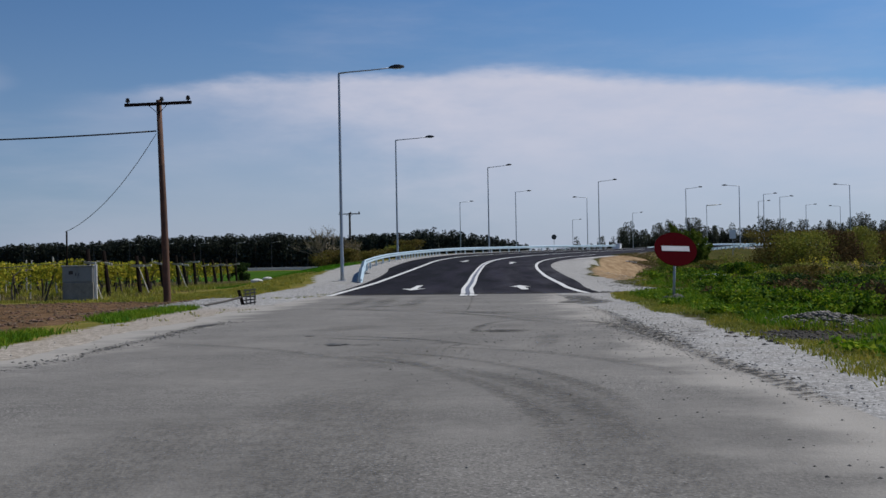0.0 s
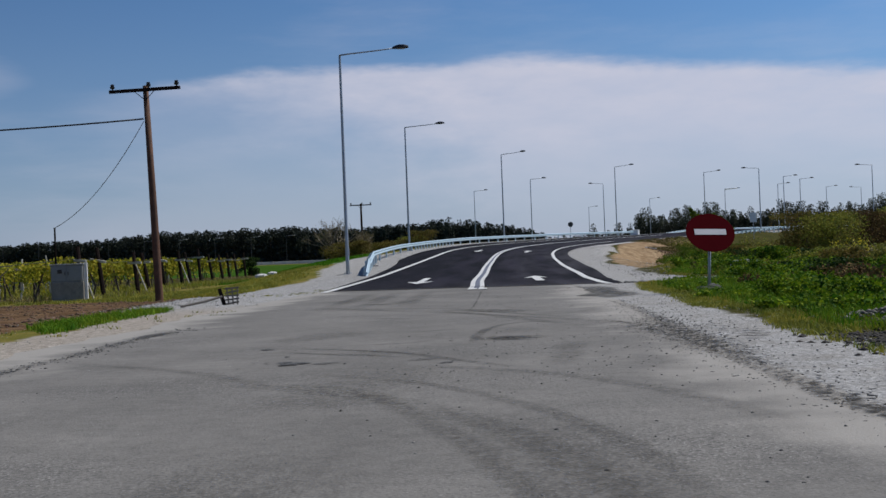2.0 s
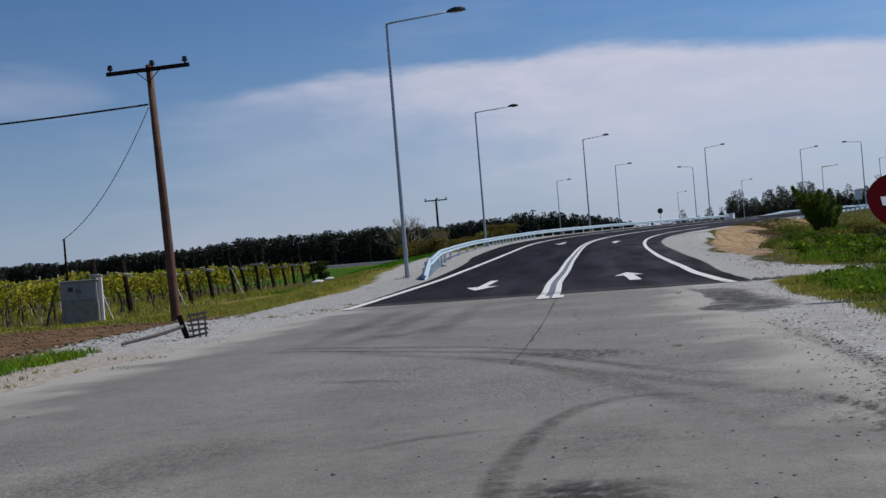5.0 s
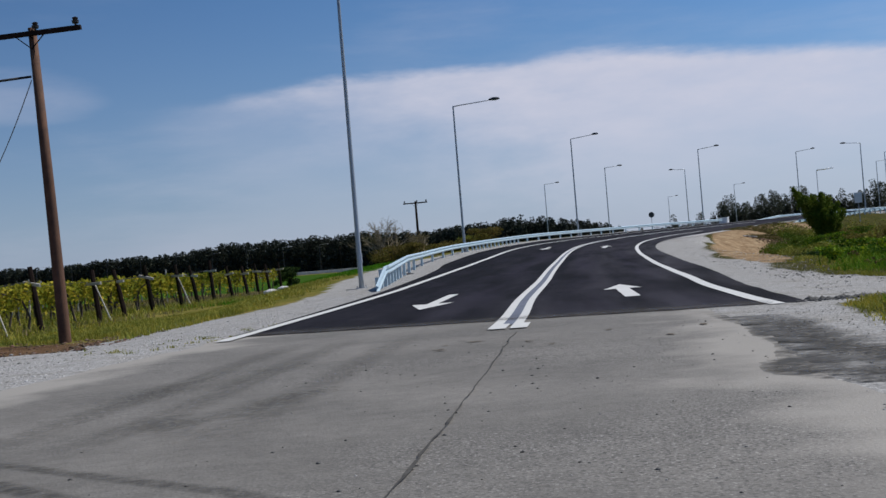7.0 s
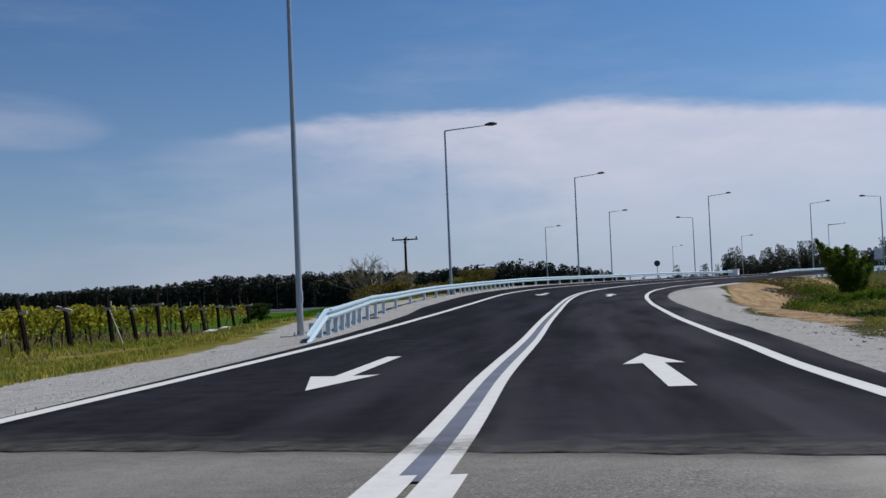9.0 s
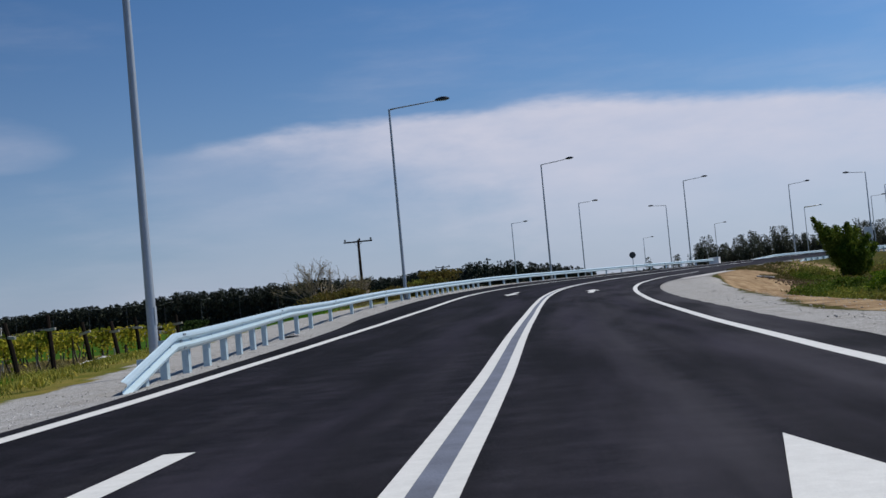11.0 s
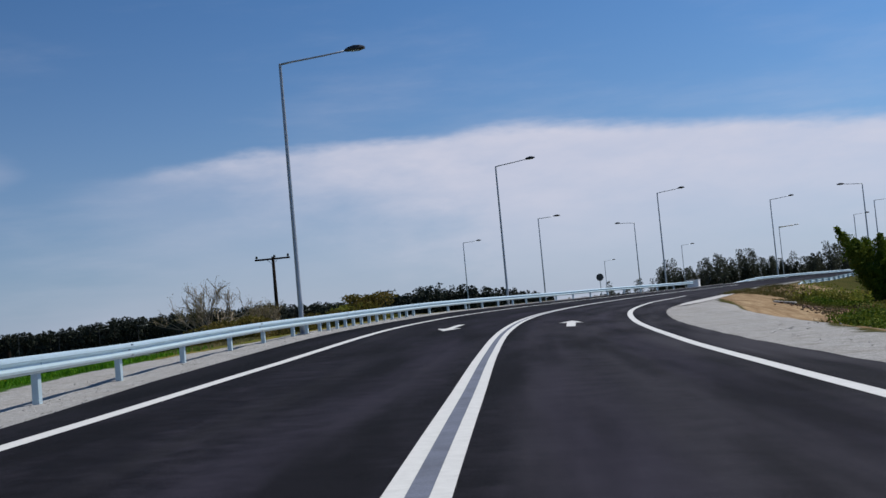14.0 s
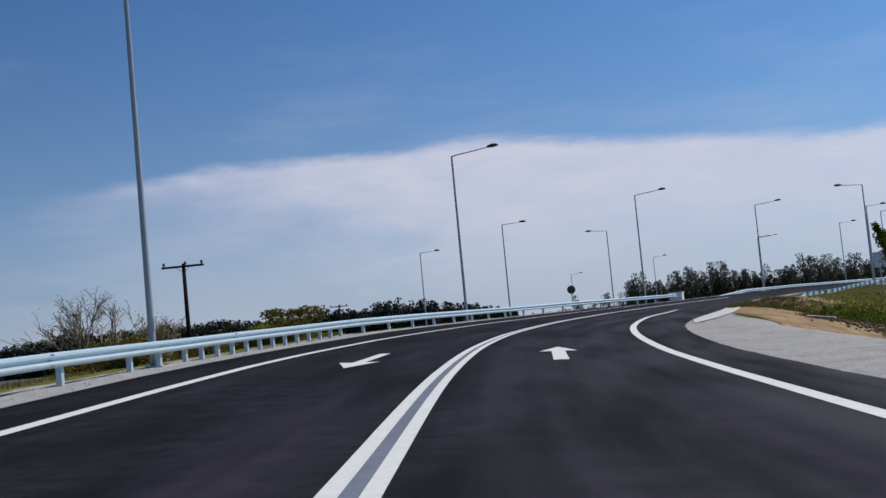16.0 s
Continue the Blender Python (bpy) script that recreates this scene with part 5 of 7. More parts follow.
# ---- grey service cabinet with its mast ----
def service_cabinet():
    x, y = -19.65, 57.4
    z = gz(x, y)
    t = thing("service_cabinet", pose(x, y, z, 0, 0, 8), "grey concrete service cabinet at the vineyard's edge", "electrical cabinet")
    bm = bmesh.new()
    box(bm, (0, 0, 0.42), (1.42, 0.75, 0.95), None, 0.02)
    part("plinth", bm, M_HEAP, t, "dull dark concrete plinth")
    bm = bmesh.new()
    box(bm, (-0.02, 0.02, 1.27), (1.40, 0.7, 0.76), None, 0.02)
    body = part("body", bm, M_BOX, t)
    for k in (-1, 1):
        bm = bmesh.new()
        box(bm, (-0.02 + 0.34 * k, -0.345, 1.27), (0.64, 0.02, 0.66), None, 0.006)
        door = part("door", bm, M_BOX, body)
        bm = bmesh.new()
        box(bm, (-0.02 + 0.07 * k, -0.365, 1.27), (0.03, 0.03, 0.14), None, 0.005)
        part("handle", bm, M_INSUL, door)
    bm = bmesh.new()
    box(bm, (-0.32, -0.36, 1.36), (0.2, 0.008, 0.17), None, 0.002)
    part("plate", bm, M_INSUL, body, "small dark plate")
    bm = bmesh.new()
    box(bm, (-0.02, 0.02, 1.675), (1.5, 0.8, 0.05), None, 0.012)
    part("roof", bm, M_CONC, t)
    bm = bmesh.new()
    box(bm, (0.78, -0.1, 0.8), (0.13, 0.13, 1.85), None, 0.012)
    part("marker_post", bm, M_WHITE, t, "white square post")
    bm = bmesh.new()
    tube(bm, [(-0.66, 0.5, -0.1), (-0.66, 0.5, 1.9)], [0.06, 0.055], 8)
    tube(bm, [(-0.66, 0.5, 1.9), (-0.66, 0.5, 3.36)], [0.045, 0.04], 8)
    part("mast", bm, M_DARKWOOD, t, "thin dark mast")


service_cabinet()


# ---- broken lattice beside the old road ----
def broken_lattice():
    x, y = -6.35, 31.5
    t = thing("broken_crate", pose(x, y, gz(x, y), 0, 0, 5), "broken pale lattice crate with a dark board, on the gravel verge", "debris")
    bm = bmesh.new()
    box(bm, (-0.12, -0.03, 0.17), (0.085, 0.04, 0.44), Matrix.Rotation(radians(-16), 4, "Y"), 0.006)
    part("board", bm, M_DARKWOOD, t, "dark leaning board")
    for k in range(5):
        bm = bmesh.new()
        box(bm, (0.10, 0.03 + 0.004 * (k % 2), 0.04 + 0.085 * k), (0.33, 0.02, 0.038), Matrix.Rotation(radians(-9 + 4 * (k % 3)), 4, "Y"), 0.004)
        part("slat", bm, M_GREYWOOD, t)
    for k in range(3):
        bm = bmesh.new()
        box(bm, (0.0 + 0.11 * k, 0.052, 0.2), (0.03, 0.02, 0.40), Matrix.Rotation(radians(-6 + 3 * k), 4, "Y"), 0.004)
        part("batten", bm, M_GREYWOOD, t)
    bm = bmesh.new()
    tube(bm, [(-0.12, -0.05, 0.2), (-0.5, -0.35, 0.10), (-0.95, -0.7, 0.025)], [0.028, 0.03, 0.026], 7)
    part("stick", bm, M_GREYWOOD, t, "thin weathered stick")


broken_lattice()


# ---- vineyard ----
def vine_row(k, y, length):
    rng = np.random.default_rng(100 + k)
    x0 = -19.2 - 0.105 * (y - 58) - 0.3 * rng.random()
    t = thing("vine_row", Matrix.Identity(4), "row of budding vines on dark posts with short crossbars", "vines", "vine rows")
    xs = np.arange(0, length, 4.6)
    tops = []
    for j, dx in enumerate(xs):
        px, py = x0 - dx + rng.normal() * 0.1, y + rng.normal() * 0.15
        z = gz(px, py)
        h = 2.0 + rng.normal() * 0.12 if j else 2.4 + rng.normal() * 0.15
        lean = rng.normal() * 0.05 + (0.14 if j == 0 else 0)
        r = 0.115 if j == 0 else 0.045
        bm = bmesh.new()
        top = (px - lean * h, py + rng.normal() * 0.06, z + h)
        tube(bm, [(px, py, z - 0.2), (px - lean * h * 0.5, py, z + h * 0.5), top], [r * 1.1, r, r * 0.85], 7)
        post = part("post", bm, M_DARKWOOD if j == 0 or rng.random() < 0.35 else M_PALEWOOD, t)
        bm = bmesh.new()
        box(bm, (px - lean * h * 0.72, py - 0.09, z + h * 0.74), (0.08, 1.5, 0.12), Matrix.Rotation(radians(48) if j == 0 else 0.0, 4, "Z") @ Matrix.Rotation(rng.normal() * 0.06, 4, "X"), 0.006)
        part("crossbar", bm, M_PALEWOOD if j == 0 else M_GREYWOOD, post, "pale crossbar" if j == 0 else "")
        tops.append((px - lean * h * 0.72, py, z + h * 0.78))
        if j == 0 and k in (0, 2, 5):
            bm = bmesh.new()
            tube(bm, [(px + 0.55, py - 0.1, z - 0.05), (px - lean * h * 0.7 + 0.06, py - 0.06, z + h * 0.74)], [0.035, 0.03], 6)
            part("stay", bm, M_PALEWOOD, t, "pale slanting stay")
    for off in (-0.5, 0.0, 0.5):
        bm = bmesh.new()
        tube(bm, [(a, b + off, c) for a, b, c in tops], [0.008] * len(tops), 4)
        part("wire", bm, M_THINWIRE, t)
    # trunks every metre and a half
    bm = bmesh.new()
    for dx in np.arange(0.8, length - 2, 1.5):
        px, py = x0 - dx, y + rng.normal() * 0.1
        z = gz(px, py)
        a = rng.normal(size=4) * 0.12
        tube(bm, [(px, py, z - 0.05), (px + a[0], py + a[1], z + 0.6), (px + a[0] + a[2], py + a[3], z + 1.25), (px + a[2] * 3, py + a[3] * 3, z + 1.6)], [0.06, 0.05, 0.042, 0.018], 5)
    stock = part("vine_stock", bm, M_BARK, t)
    stock["kind"] = "stuff"
    # leaves on canes along the wires, in loose clumps with gaps
    n = int(length * (260 if k < 4 else 170))
    clump = rng.uniform(0, length, int(length * 2.4))
    px = rng.choice(clump, n) + rng.normal(size=n) * 0.30
    px = np.clip(px, 0.45, length - 1)
    droop = np.abs(rng.normal(size=n))
    hz = 1.66 - droop * 0.42 + rng.random(n) * 0.22 + 0.12 * np.sin(px * 2.1 + k)
    py = rng.normal(size=n) * (0.30 + 0.16 * droop)
    zz = float(gz(x0 - length / 2, y))
    v, f = leaves(np.stack([x0 - px, y + py, zz + np.clip(hz, 0.12, 2.1)], -1), 0.08 if k < 4 else 0.10, rng, 0.75)
    fo = raw_mesh("foliage", v, f, M_VINE, t)
    fo["kind"] = "stuff"


for k in range(13):
    vine_row(k, 58.6 + 5.3 * k, 24 + 2.6 * k)


# where growth begins on the inner side, as x for each y
VERGE = lambda b: np.interp(b, [0, 12, 18, 27, 35, 37, 38.5, 42, 45, 47, 54, 59, 66, 75, 90, 100, 117, 125, 150], [3.3, 3.26, 3.5, 3.3, 3.45, 4.3, 6.6, 6.9, 5.9, 5.6, 6.2, 6.8, 8.0, 9.5, 11.3, 12.6, 14.3, 16.5, 22.0])


# ---- trees and bushes ----
def tree_mesh_parts(t, h, crown, rng, mat, n, leaf, trunk=True, bare=False, bottom=0.25, bark=None, puff=0.36):
    """Trunk with limbs and a crown of leaf clumps under the thing t."""
    ends = []
    bm = bmesh.new()
    base = Vector((0, 0, -0.15))
    tip = Vector((rng.normal() * 0.04 * h, rng.normal() * 0.04 * h, h * 0.62))
    tube(bm, [base, base.lerp(tip, 0.5) + Vector((rng.normal(), rng.normal(), 0)) * 0.02 * h, tip], [w * h * (0.6 if bare else 1) for w in (0.028, 0.02, 0.010)], 7)
    for k in range(9 if not bare else 26):
        u = 0.25 + 0.75 * rng.random() if not bare else 0.08 + 0.5 * rng.random()
        a = base.lerp(tip, u)
        ang, up = rng.random() * 6.28, 0.35 + 0.5 * rng.random() + (0.75 * rng.random() if bare else 0)
        ln = crown * (0.55 + 0.45 * rng.random())
        b = a + Vector((math.cos(ang) * ln, math.sin(ang) * ln, up * h * 0.35))
        mid = a.lerp(b, 0.5) + Vector((0, 0, 0.04 * h))
        tube(bm, [a, mid, b], [w * h * (0.75 if bare else 1) for w in (0.009, 0.006, 0.002)], 5)
        ends.append(b)
        if bare:
            for q in range(12):
                c = mid.lerp(b, rng.random())
                e = c + Vector((rng.normal() * 0.3, rng.normal() * 0.3, 0.25 + 0.35 * rng.random())) * ln * 0.5
                tube(bm, [c, c.lerp(e, 0.5), e], [0.0035 * h, 0.0028 * h, 0.0016 * h], 4)
                ends.append(e)
    if trunk:
        part("trunk", bm, bark or M_BARK, t)
    else:
        bm.free()
    blobs = [np.array(b) for b in ends] + ([] if bare else [np.array((rng.normal() * crown * 0.45, rng.normal() * crown * 0.45, h * (bottom + (1 - bottom) * rng.random() ** 0.8))) for _ in range(24)])
    blobs = np.array(blobs)
    o = rng.normal(size=(n, 3))
    o *= (rng.random(n) ** 0.4 * crown * puff / np.linalg.norm(o, axis=1))[:, None]
    o[:, 2] *= 0.8
    c = blobs[rng.integers(len(blobs), size=n)] + o
    c[:, 2] = np.clip(np.where(c[:, 2] > 0.85 * h, 0.85 * h + 0.45 * (c[:, 2] - 0.85 * h), c[:, 2]), 0.05, 1.08 * h)
    v, f = leaves(c, leaf, rng)
    cr = raw_mesh("crown", v, f, mat, t)
    return cr


def bush(x, y, h, crown, seed, mat, label, n=1500, leaf=0.11, category="bush", name="bush", bare=False, bottom=0.1, bark=None, puff=0.36):
    rng = np.random.default_rng(seed)
    t = thing(name, pose(x, y, gz(x, y)), label, category)
    tree_mesh_parts(t, h, crown, rng, mat, n, leaf, bare=bare, bottom=bottom, bark=bark, puff=puff)
    return t


def leaning_shrub(x, y):
    """A shrub of fanned limbs, one of them a tall plume that leans over the sandy slope."""
    rng = np.random.default_rng(3)
    t = thing("shrub", pose(x, y, gz(x, y)), "dense dark green shrub with a leaning plume beside the sandy slope", "bush")
    z = gz(x, y)
    bm = bmesh.new()
    cs = []
    for ex, ey, ez, w in ((-2.05, 0.0, 4.85, 0.50), (-1.75, 0.3, 4.4, 0.60), (-1.5, -0.5, 3.6, 0.55), (-1.15, -0.3, 4.1, 0.5), (-0.3, 0.6, 4.0, 0.55), (0.35, -0.4, 4.2, 0.6), (1.1, 0.3, 3.8, 0.6), (1.8, -0.5, 3.2, 0.55), (2.5, 0.4, 2.5, 0.55), (2.2, 0.9, 1.9, 0.5), (-1.0, 0.7, 2.9, 0.45), (0.5, -1.0, 2.7, 0.6), (1.4, -1.1, 2.0, 0.6), (-0.4, -0.9, 2.3, 0.5), (0.8, 1.0, 1.4, 0.6), (1.9, 0.0, 1.1, 0.55), (0.1, -0.6, 1.2, 0.45)):
        end = Vector((ex, ey, ez - z))
        base = Vector((rng.normal() * 0.15, rng.normal() * 0.15, -0.1))
        mid = base.lerp(end, 0.5) + Vector((-0.12 * ex, -0.1 * ey, 0.25))
        tube(bm, [base, mid, end], [0.06, 0.04, 0.01], 6)
        n = int(2300 * w / 0.5)
        u = 0.38 + 0.62 * rng.random(n) ** 0.8
        spine = np.array([np.array(base) * (1 - q) ** 2 + 2 * np.array(mid) * q * (1 - q) + np.array(end) * q * q for q in u])
        o = rng.normal(size=(n, 3))
        o *= (rng.random(n) ** 0.5 * w * (0.55 + 0.75 * np.sin(np.pi * np.clip(u, 0, 1) ** 1.6)) / np.linalg.norm(o, axis=1))[:, None]
        lump = 0.75 + 0.35 * np.sin(u * 23 + ex * 5)[:, None]
        cs.append(spine + o * lump)
    part("trunk", bm, M_BARK, t)
    c = np.concatenate(cs)
    c[:, 2] = np.maximum(c[:, 2], 0.05)
    v, f = leaves(c, 0.066, rng)
    raw_mesh("crown", v, f, M_BUSH, t)


leaning_shrub(21.5, 135.5)


def budding_tree(x, y, h, wide, seed, label, leaf_n):
    """A nearly bare tree: a short stem, limbs that fork three times into fine twigs, a few tan buds."""
    rng = np.random.default_rng(seed)
    t = thing("tree", pose(x, y, gz(x, y)), label, "tree")
    bm = bmesh.new()
    tips = []

    def fork(a, way, length, r, level):
        b = a + way * length
        m = a.lerp(b, 0.5) + Vector((rng.normal(), rng.normal(), rng.normal() * 0.5)) * length * 0.05
        tube(bm, [a, m, b], [r, r * 0.8, r * 0.55], 5 if level < 2 else 3)
        if level == 4:
            tips.extend([np.array(m), np.array(b)])
            return
        for k in range((5, 5, 4, 3)[level]):
            w = (way + Vector((rng.normal() * wide, rng.normal() * wide, 0.10 + rng.normal() * 0.3)) * (0.75, 0.62, 0.6, 0.6)[level]).normalized()
            fork(a.lerp(b, 0.45 + 0.55 * rng.random()) if level else b, w, length * (1.05, 0.72, 0.66, 0.6)[level] * (0.75 + 0.5 * rng.random()), r * (0.72, 0.62, 0.62, 0.7)[level], level + 1)
    fork(Vector((0, 0, -0.15)), Vector((0, 0, 1)), h * 0.25, 0.09, 0)
    part("trunk", bm, M_TWIG, t)
    tips = np.array(tips)
    v, f = leaves(tips[rng.integers(len(tips), size=leaf_n)] + rng.normal(size=(leaf_n, 3)) * 0.10, 0.035, rng)
    raw_mesh("crown", v, f, M_TAN, t)


budding_tree(-18.7, 136.0, 6.9, 0.85, 15, "nearly bare spreading tree with fine twigs and tan buds", 2600)
budding_tree(-16.2, 137.0, 4.9, 0.55, 16, "small budding tree rising out of the bushes", 2200)
bush(-27.0, 130.0, 2.0, 1.15, 6, M_DARKLEAF, "round dark green shrub in the field", 5000, 0.08, bottom=0.02)
rb = np.random.default_rng(8)
for k in range(6):
    bush(-17.3 + 1.4 * k + rb.normal() * 0.3, 138 + rb.normal() * 2.5 + 1.0 * k, 3.1 + rb.random() * 0.7, 1.45, 20 + k, M_OLIVE if k not in (4,) else M_LIME, "brownish green bush behind the guardrail", 4200, 0.085, bottom=0.03, puff=0.55)
for k, (h, mat) in enumerate(((2.3, M_OLIVE), (2.9, M_DEAD), (2.7, M_OLIVE), (3.4, M_LIME), (3.0, M_LIME), (4.3, M_LIME), (3.5, M_LIME), (3.1, M_OLIVE), (3.4, M_LIME), (2.5, M_LIME))):
    bush(-21.4 + 1.2 * k + rb.normal() * 0.4, 168 + rb.normal() * 4 + 1.5 * k, h, 0.95 + 0.5 * rb.random(), 40 + k, mat, "brownish bush beside spring bushes" if mat != M_LIME else "yellow green bush in spring leaf", 3600, 0.085, bottom=0.03, puff=0.45)
# hedge and scrub on the inner side
SCRUB = ((M_OLIVE, "brown and olive scrub bush"), (M_LIME, "yellow green scrub bush"), (M_DEAD, "dark brown dead scrub bush"))
for k in range(26):
    mat, label = SCRUB[(0, 1, 0, 2, 1, 0, 1, 2, 0, 1, 0, 2, 1)[k % 13]]
    bush(19.6 + 1.1 * k + rb.normal() * 0.5, 83 + rb.normal() * 2.5 + 0.8 * k, 3.0 + rb.random() * 0.9, 1.5 + 0.5 * rb.random(), 60 + k, mat, label, 6000, 0.066, bottom=0.0, puff=0.5)
for k in range(16):
    x, y = 9.5 + rb.random() * 9, 45 + k * 3.4 + rb.normal()
    bush(max(x, float(VERGE(y)) + 2.2), y, 0.7 + rb.random() * 0.6, 0.85, 90 + k, (M_LEAF, M_OLIVE, M_LIME)[k % 3], "low leafy weed bush on the inner side", 2600, 0.045, bottom=0.02)
for k in range(5):
    y = 104 + k * 3.0
    bush(float(VERGE(y)) + 1.5 + rb.random() * 6, y, 0.9 + rb.random() * 0.6, 1.0, 120 + k, M_BUSH if k % 2 else M_LEAF, "low green scrub on the slope", 2200, 0.07, bottom=0.02)


# ---- far woods ----
def wood(name, label, rows, rng, h, mat, per_tree=170, leaf=0.4, width=0.3, even=0.25, feather=0.0):
    """A closed belt of trees: each has a stem, a full crown down to the ground and a thin feathered top."""
    cs, size, stems = [], [], bmesh.new()
    for x, y in rows:
        x, y = x + rng.normal() * 0.6, y + rng.normal() * 1.5
        top = h(x) if callable(h) else h
        hh = top * (1.0 - even * rng.random())
        w = hh * width * (0.8 + 0.4 * rng.random())
        tube(stems, [(x, y, -0.7), (x + rng.normal() * 0.2, y, -0.5 + hh * 0.93)], [0.2, 0.03], 5)
        u = rng.random(per_tree) ** 0.8
        ang = rng.random(per_tree) * 6.28
        shape = np.clip(1.15 - u, 0, 1) ** 0.6 if rng.random() < feather else np.sqrt(np.clip(1.02 - u ** 2.6, 0.02, 1))
        r = w * shape * np.sqrt(rng.random(per_tree)) * (0.8 + 0.3 * np.sin(u * 11 + rng.random() * 6) * np.cos(ang * 2))
        cs.append(np.stack([x + r * np.cos(ang), y + r * np.sin(ang), -0.5 + u * hh], -1))
        size.append(leaf * (1.6 - u) * (0.7 + 0.6 * rng.random(per_tree)))
    v, f = leaves(np.concatenate(cs), np.concatenate(size), rng, 0.7)
    t = thing(name, Matrix.Identity(4), label, "trees", kind="stuff")
    tr = part("stems", stems, M_BARK, t)
    tr["kind"] = "stuff"
    cr = raw_mesh("crowns", v, f, mat, t)
    cr["kind"] = "stuff"


rw = np.random.default_rng(77)
wood("far_wood", "long dark belt of trees behind the fields", [(x, 545 + 4 * k) for k in range(4) for x in np.arange(-360, -10, 1.7)], rw, lambda x: float(np.interp(x, [-360, -220, -185, -155, -120, -60, -10], [12.2, 13.9, 14.8, 16.6, 16.9, 15.4, 14.2])) + 0.5 * math.sin(x * 0.11) + 0.4 * math.sin(x * 0.31 + 1), M_PINE, 260, 0.55, 0.28, 0.16, 0.35)
wood("far_wood", "dark clump of trees behind the bend", [(x, 392 + 3 * k) for k in range(3) for x in np.arange(-52, 11, 1.1)], rw, lambda x: float(np.interp(x, [-52, -30, -20, -10, 0, 11], [11.0, 12.2, 13.4, 12.0, 10.2, 7.8])), M_PINE, 280, 0.40, 0.28, 0.28, 0.2)
wood("far_wood", "thin grey trees beside the far road", [(26, 392), (26.8, 392), (30, 394), (33, 390), (34, 392), (36.5, 392), (38.5, 395)], rw, 9.8, M_CONIFER, 420, 0.22, 0.22, 0.35, 0.6)
wood("far_wood", "row of grey-green young conifers beyond the road", [(x, 392 - 0.1 * (x - 40) + 4 * k) for k in range(3) for x in np.arange(41, 210, 1.3)], rw, lambda x: 13.7 + 1.2 * math.sin(x * 0.23) + 0.9 * math.sin(x * 0.61), M_CONIFER, 640, 0.25, 0.22, 0.38, 0.6)
wood("far_wood", "low trees at the far edge of the fields", [(x, 760) for x in np.arange(-60, 460, 3.0)], rw, 11, M_PINE, 120, 0.8, 0.4)


def barrier():
    bm = bmesh.new()
    for k in range(60):
        x = -300 + k * 5.0
        box(bm, (x, 500 + 0.0 * k, 0.1), (4.9, 0.5, 1.2), None, 0.05)
    ob = part("barrier", bm, M_BARRIER, None)
    tagged(ob, "pale concrete barrier along the far motorway", "barrier", kind="structure")


barrier()


# ---- grass and weeds ----
def blades(name, label, x, y, h, rng, mat, width=0.012, bend=0.35, category="grass"):
    n = len(x)
    z = ground_height(x, y)
    a = rng.random(n) * 6.28
    dx, dy = np.cos(a), np.sin(a)
    lean = rng.normal(size=n) * bend
    b = rng.random(n) * 6.28
    w = width * (0.6 + rng.random(n))
    base = np.stack([x, y, z - 0.01], -1)
    side = np.stack([dx * w, dy * w, np.zeros(n)], -1)
    mid = base + np.stack([np.cos(b) * lean * h * 0.35, np.sin(b) * lean * h * 0.35, h * 0.6], -1)
    tip = base + np.stack([np.cos(b) * lean * h, np.sin(b) * lean * h, h], -1)
    v = np.stack([base - side, base + side, mid + side * 0.7, mid - side * 0.7, tip, tip + side * 0.05], 1).reshape(-1, 3)
    i = np.arange(n)[:, None] * 6
    f = np.concatenate([i + np.array([[0, 1, 2, 3]]), i + np.array([[3, 2, 5, 4]])])
    ob = raw_mesh(name, v, f, mat)
    tagged(ob, label, category, kind="stuff")


def tufts(rng, n_tufts, per, x0, x1, y0, y1, spread, keep=None):
    cx, cy = rng.uniform(x0, x1, n_tufts), rng.uniform(y0, y1, n_tufts)
    if keep is not None:
        k = keep(cx, cy)
        cx, cy = cx[k], cy[k]
    x = np.repeat(cx, per) + rng.normal(size=len(cx) * per) * spread
    y = np.repeat(cy, per) + rng.normal(size=len(cy) * per) * spread
    return x, y


rg = np.random.default_rng(5)
ragged = lambda a, b: 0.25 * waves(a * 5, b * 4)
BARE = lambda a, b: (np.hypot((a - 4.1) / 0.75, (b - 15.2) / 1.3) < 1) | (np.hypot((a - 4.75) / 0.6, (b - 17.8) / 1.2) < 1)      # the hollow and the stone heap
# short yellowish fringe, then lush grass behind it
x, y = tufts(rg, 9000, 14, 3.0, 6.2, 9, 47, 0.06, lambda a, b: (a > VERGE(b) + ragged(a, b) - 0.05) & (a < VERGE(b) + 1.3) & ~BARE(a, b))
blades("verge_grass", "short yellowish green grass at the gravel's rim", x, y, 0.025 + 0.06 * rg.random(len(x)), rg, M_SHORTGRASS, 0.006, 0.8)
x, y = tufts(rg, 5200, 14, 5.4, 17, 47, 125, 0.09, lambda a, b: (a > VERGE(b) + ragged(a, b)) & (a < VERGE(b) + 1.6))
blades("verge_grass", "short yellowish green grass at the gravel's rim", x, y, 0.03 + 0.09 * rg.random(len(x)), rg, M_SHORTGRASS, 0.011, 0.8)
x, y = tufts(rg, 7500, 18, 3.8, 13, 10, 50, 0.10, lambda a, b: (a > VERGE(b) + 0.5 + ragged(a, b)) & (waves(a * 2, b * 2) > -0.55) & ~BARE(a, b))
blades("grass", "lush green grass on the verge", x, y, 0.05 + 0.16 * rg.random(len(x)), rg, M_GRASS, 0.007, 0.7)
x, y = tufts(rg, 5600, 18, 6.0, 30, 42, 125, 0.2, lambda a, b: (a > VERGE(b) + 1.0) & (waves(a * 0.7, b * 0.5) > -0.3))
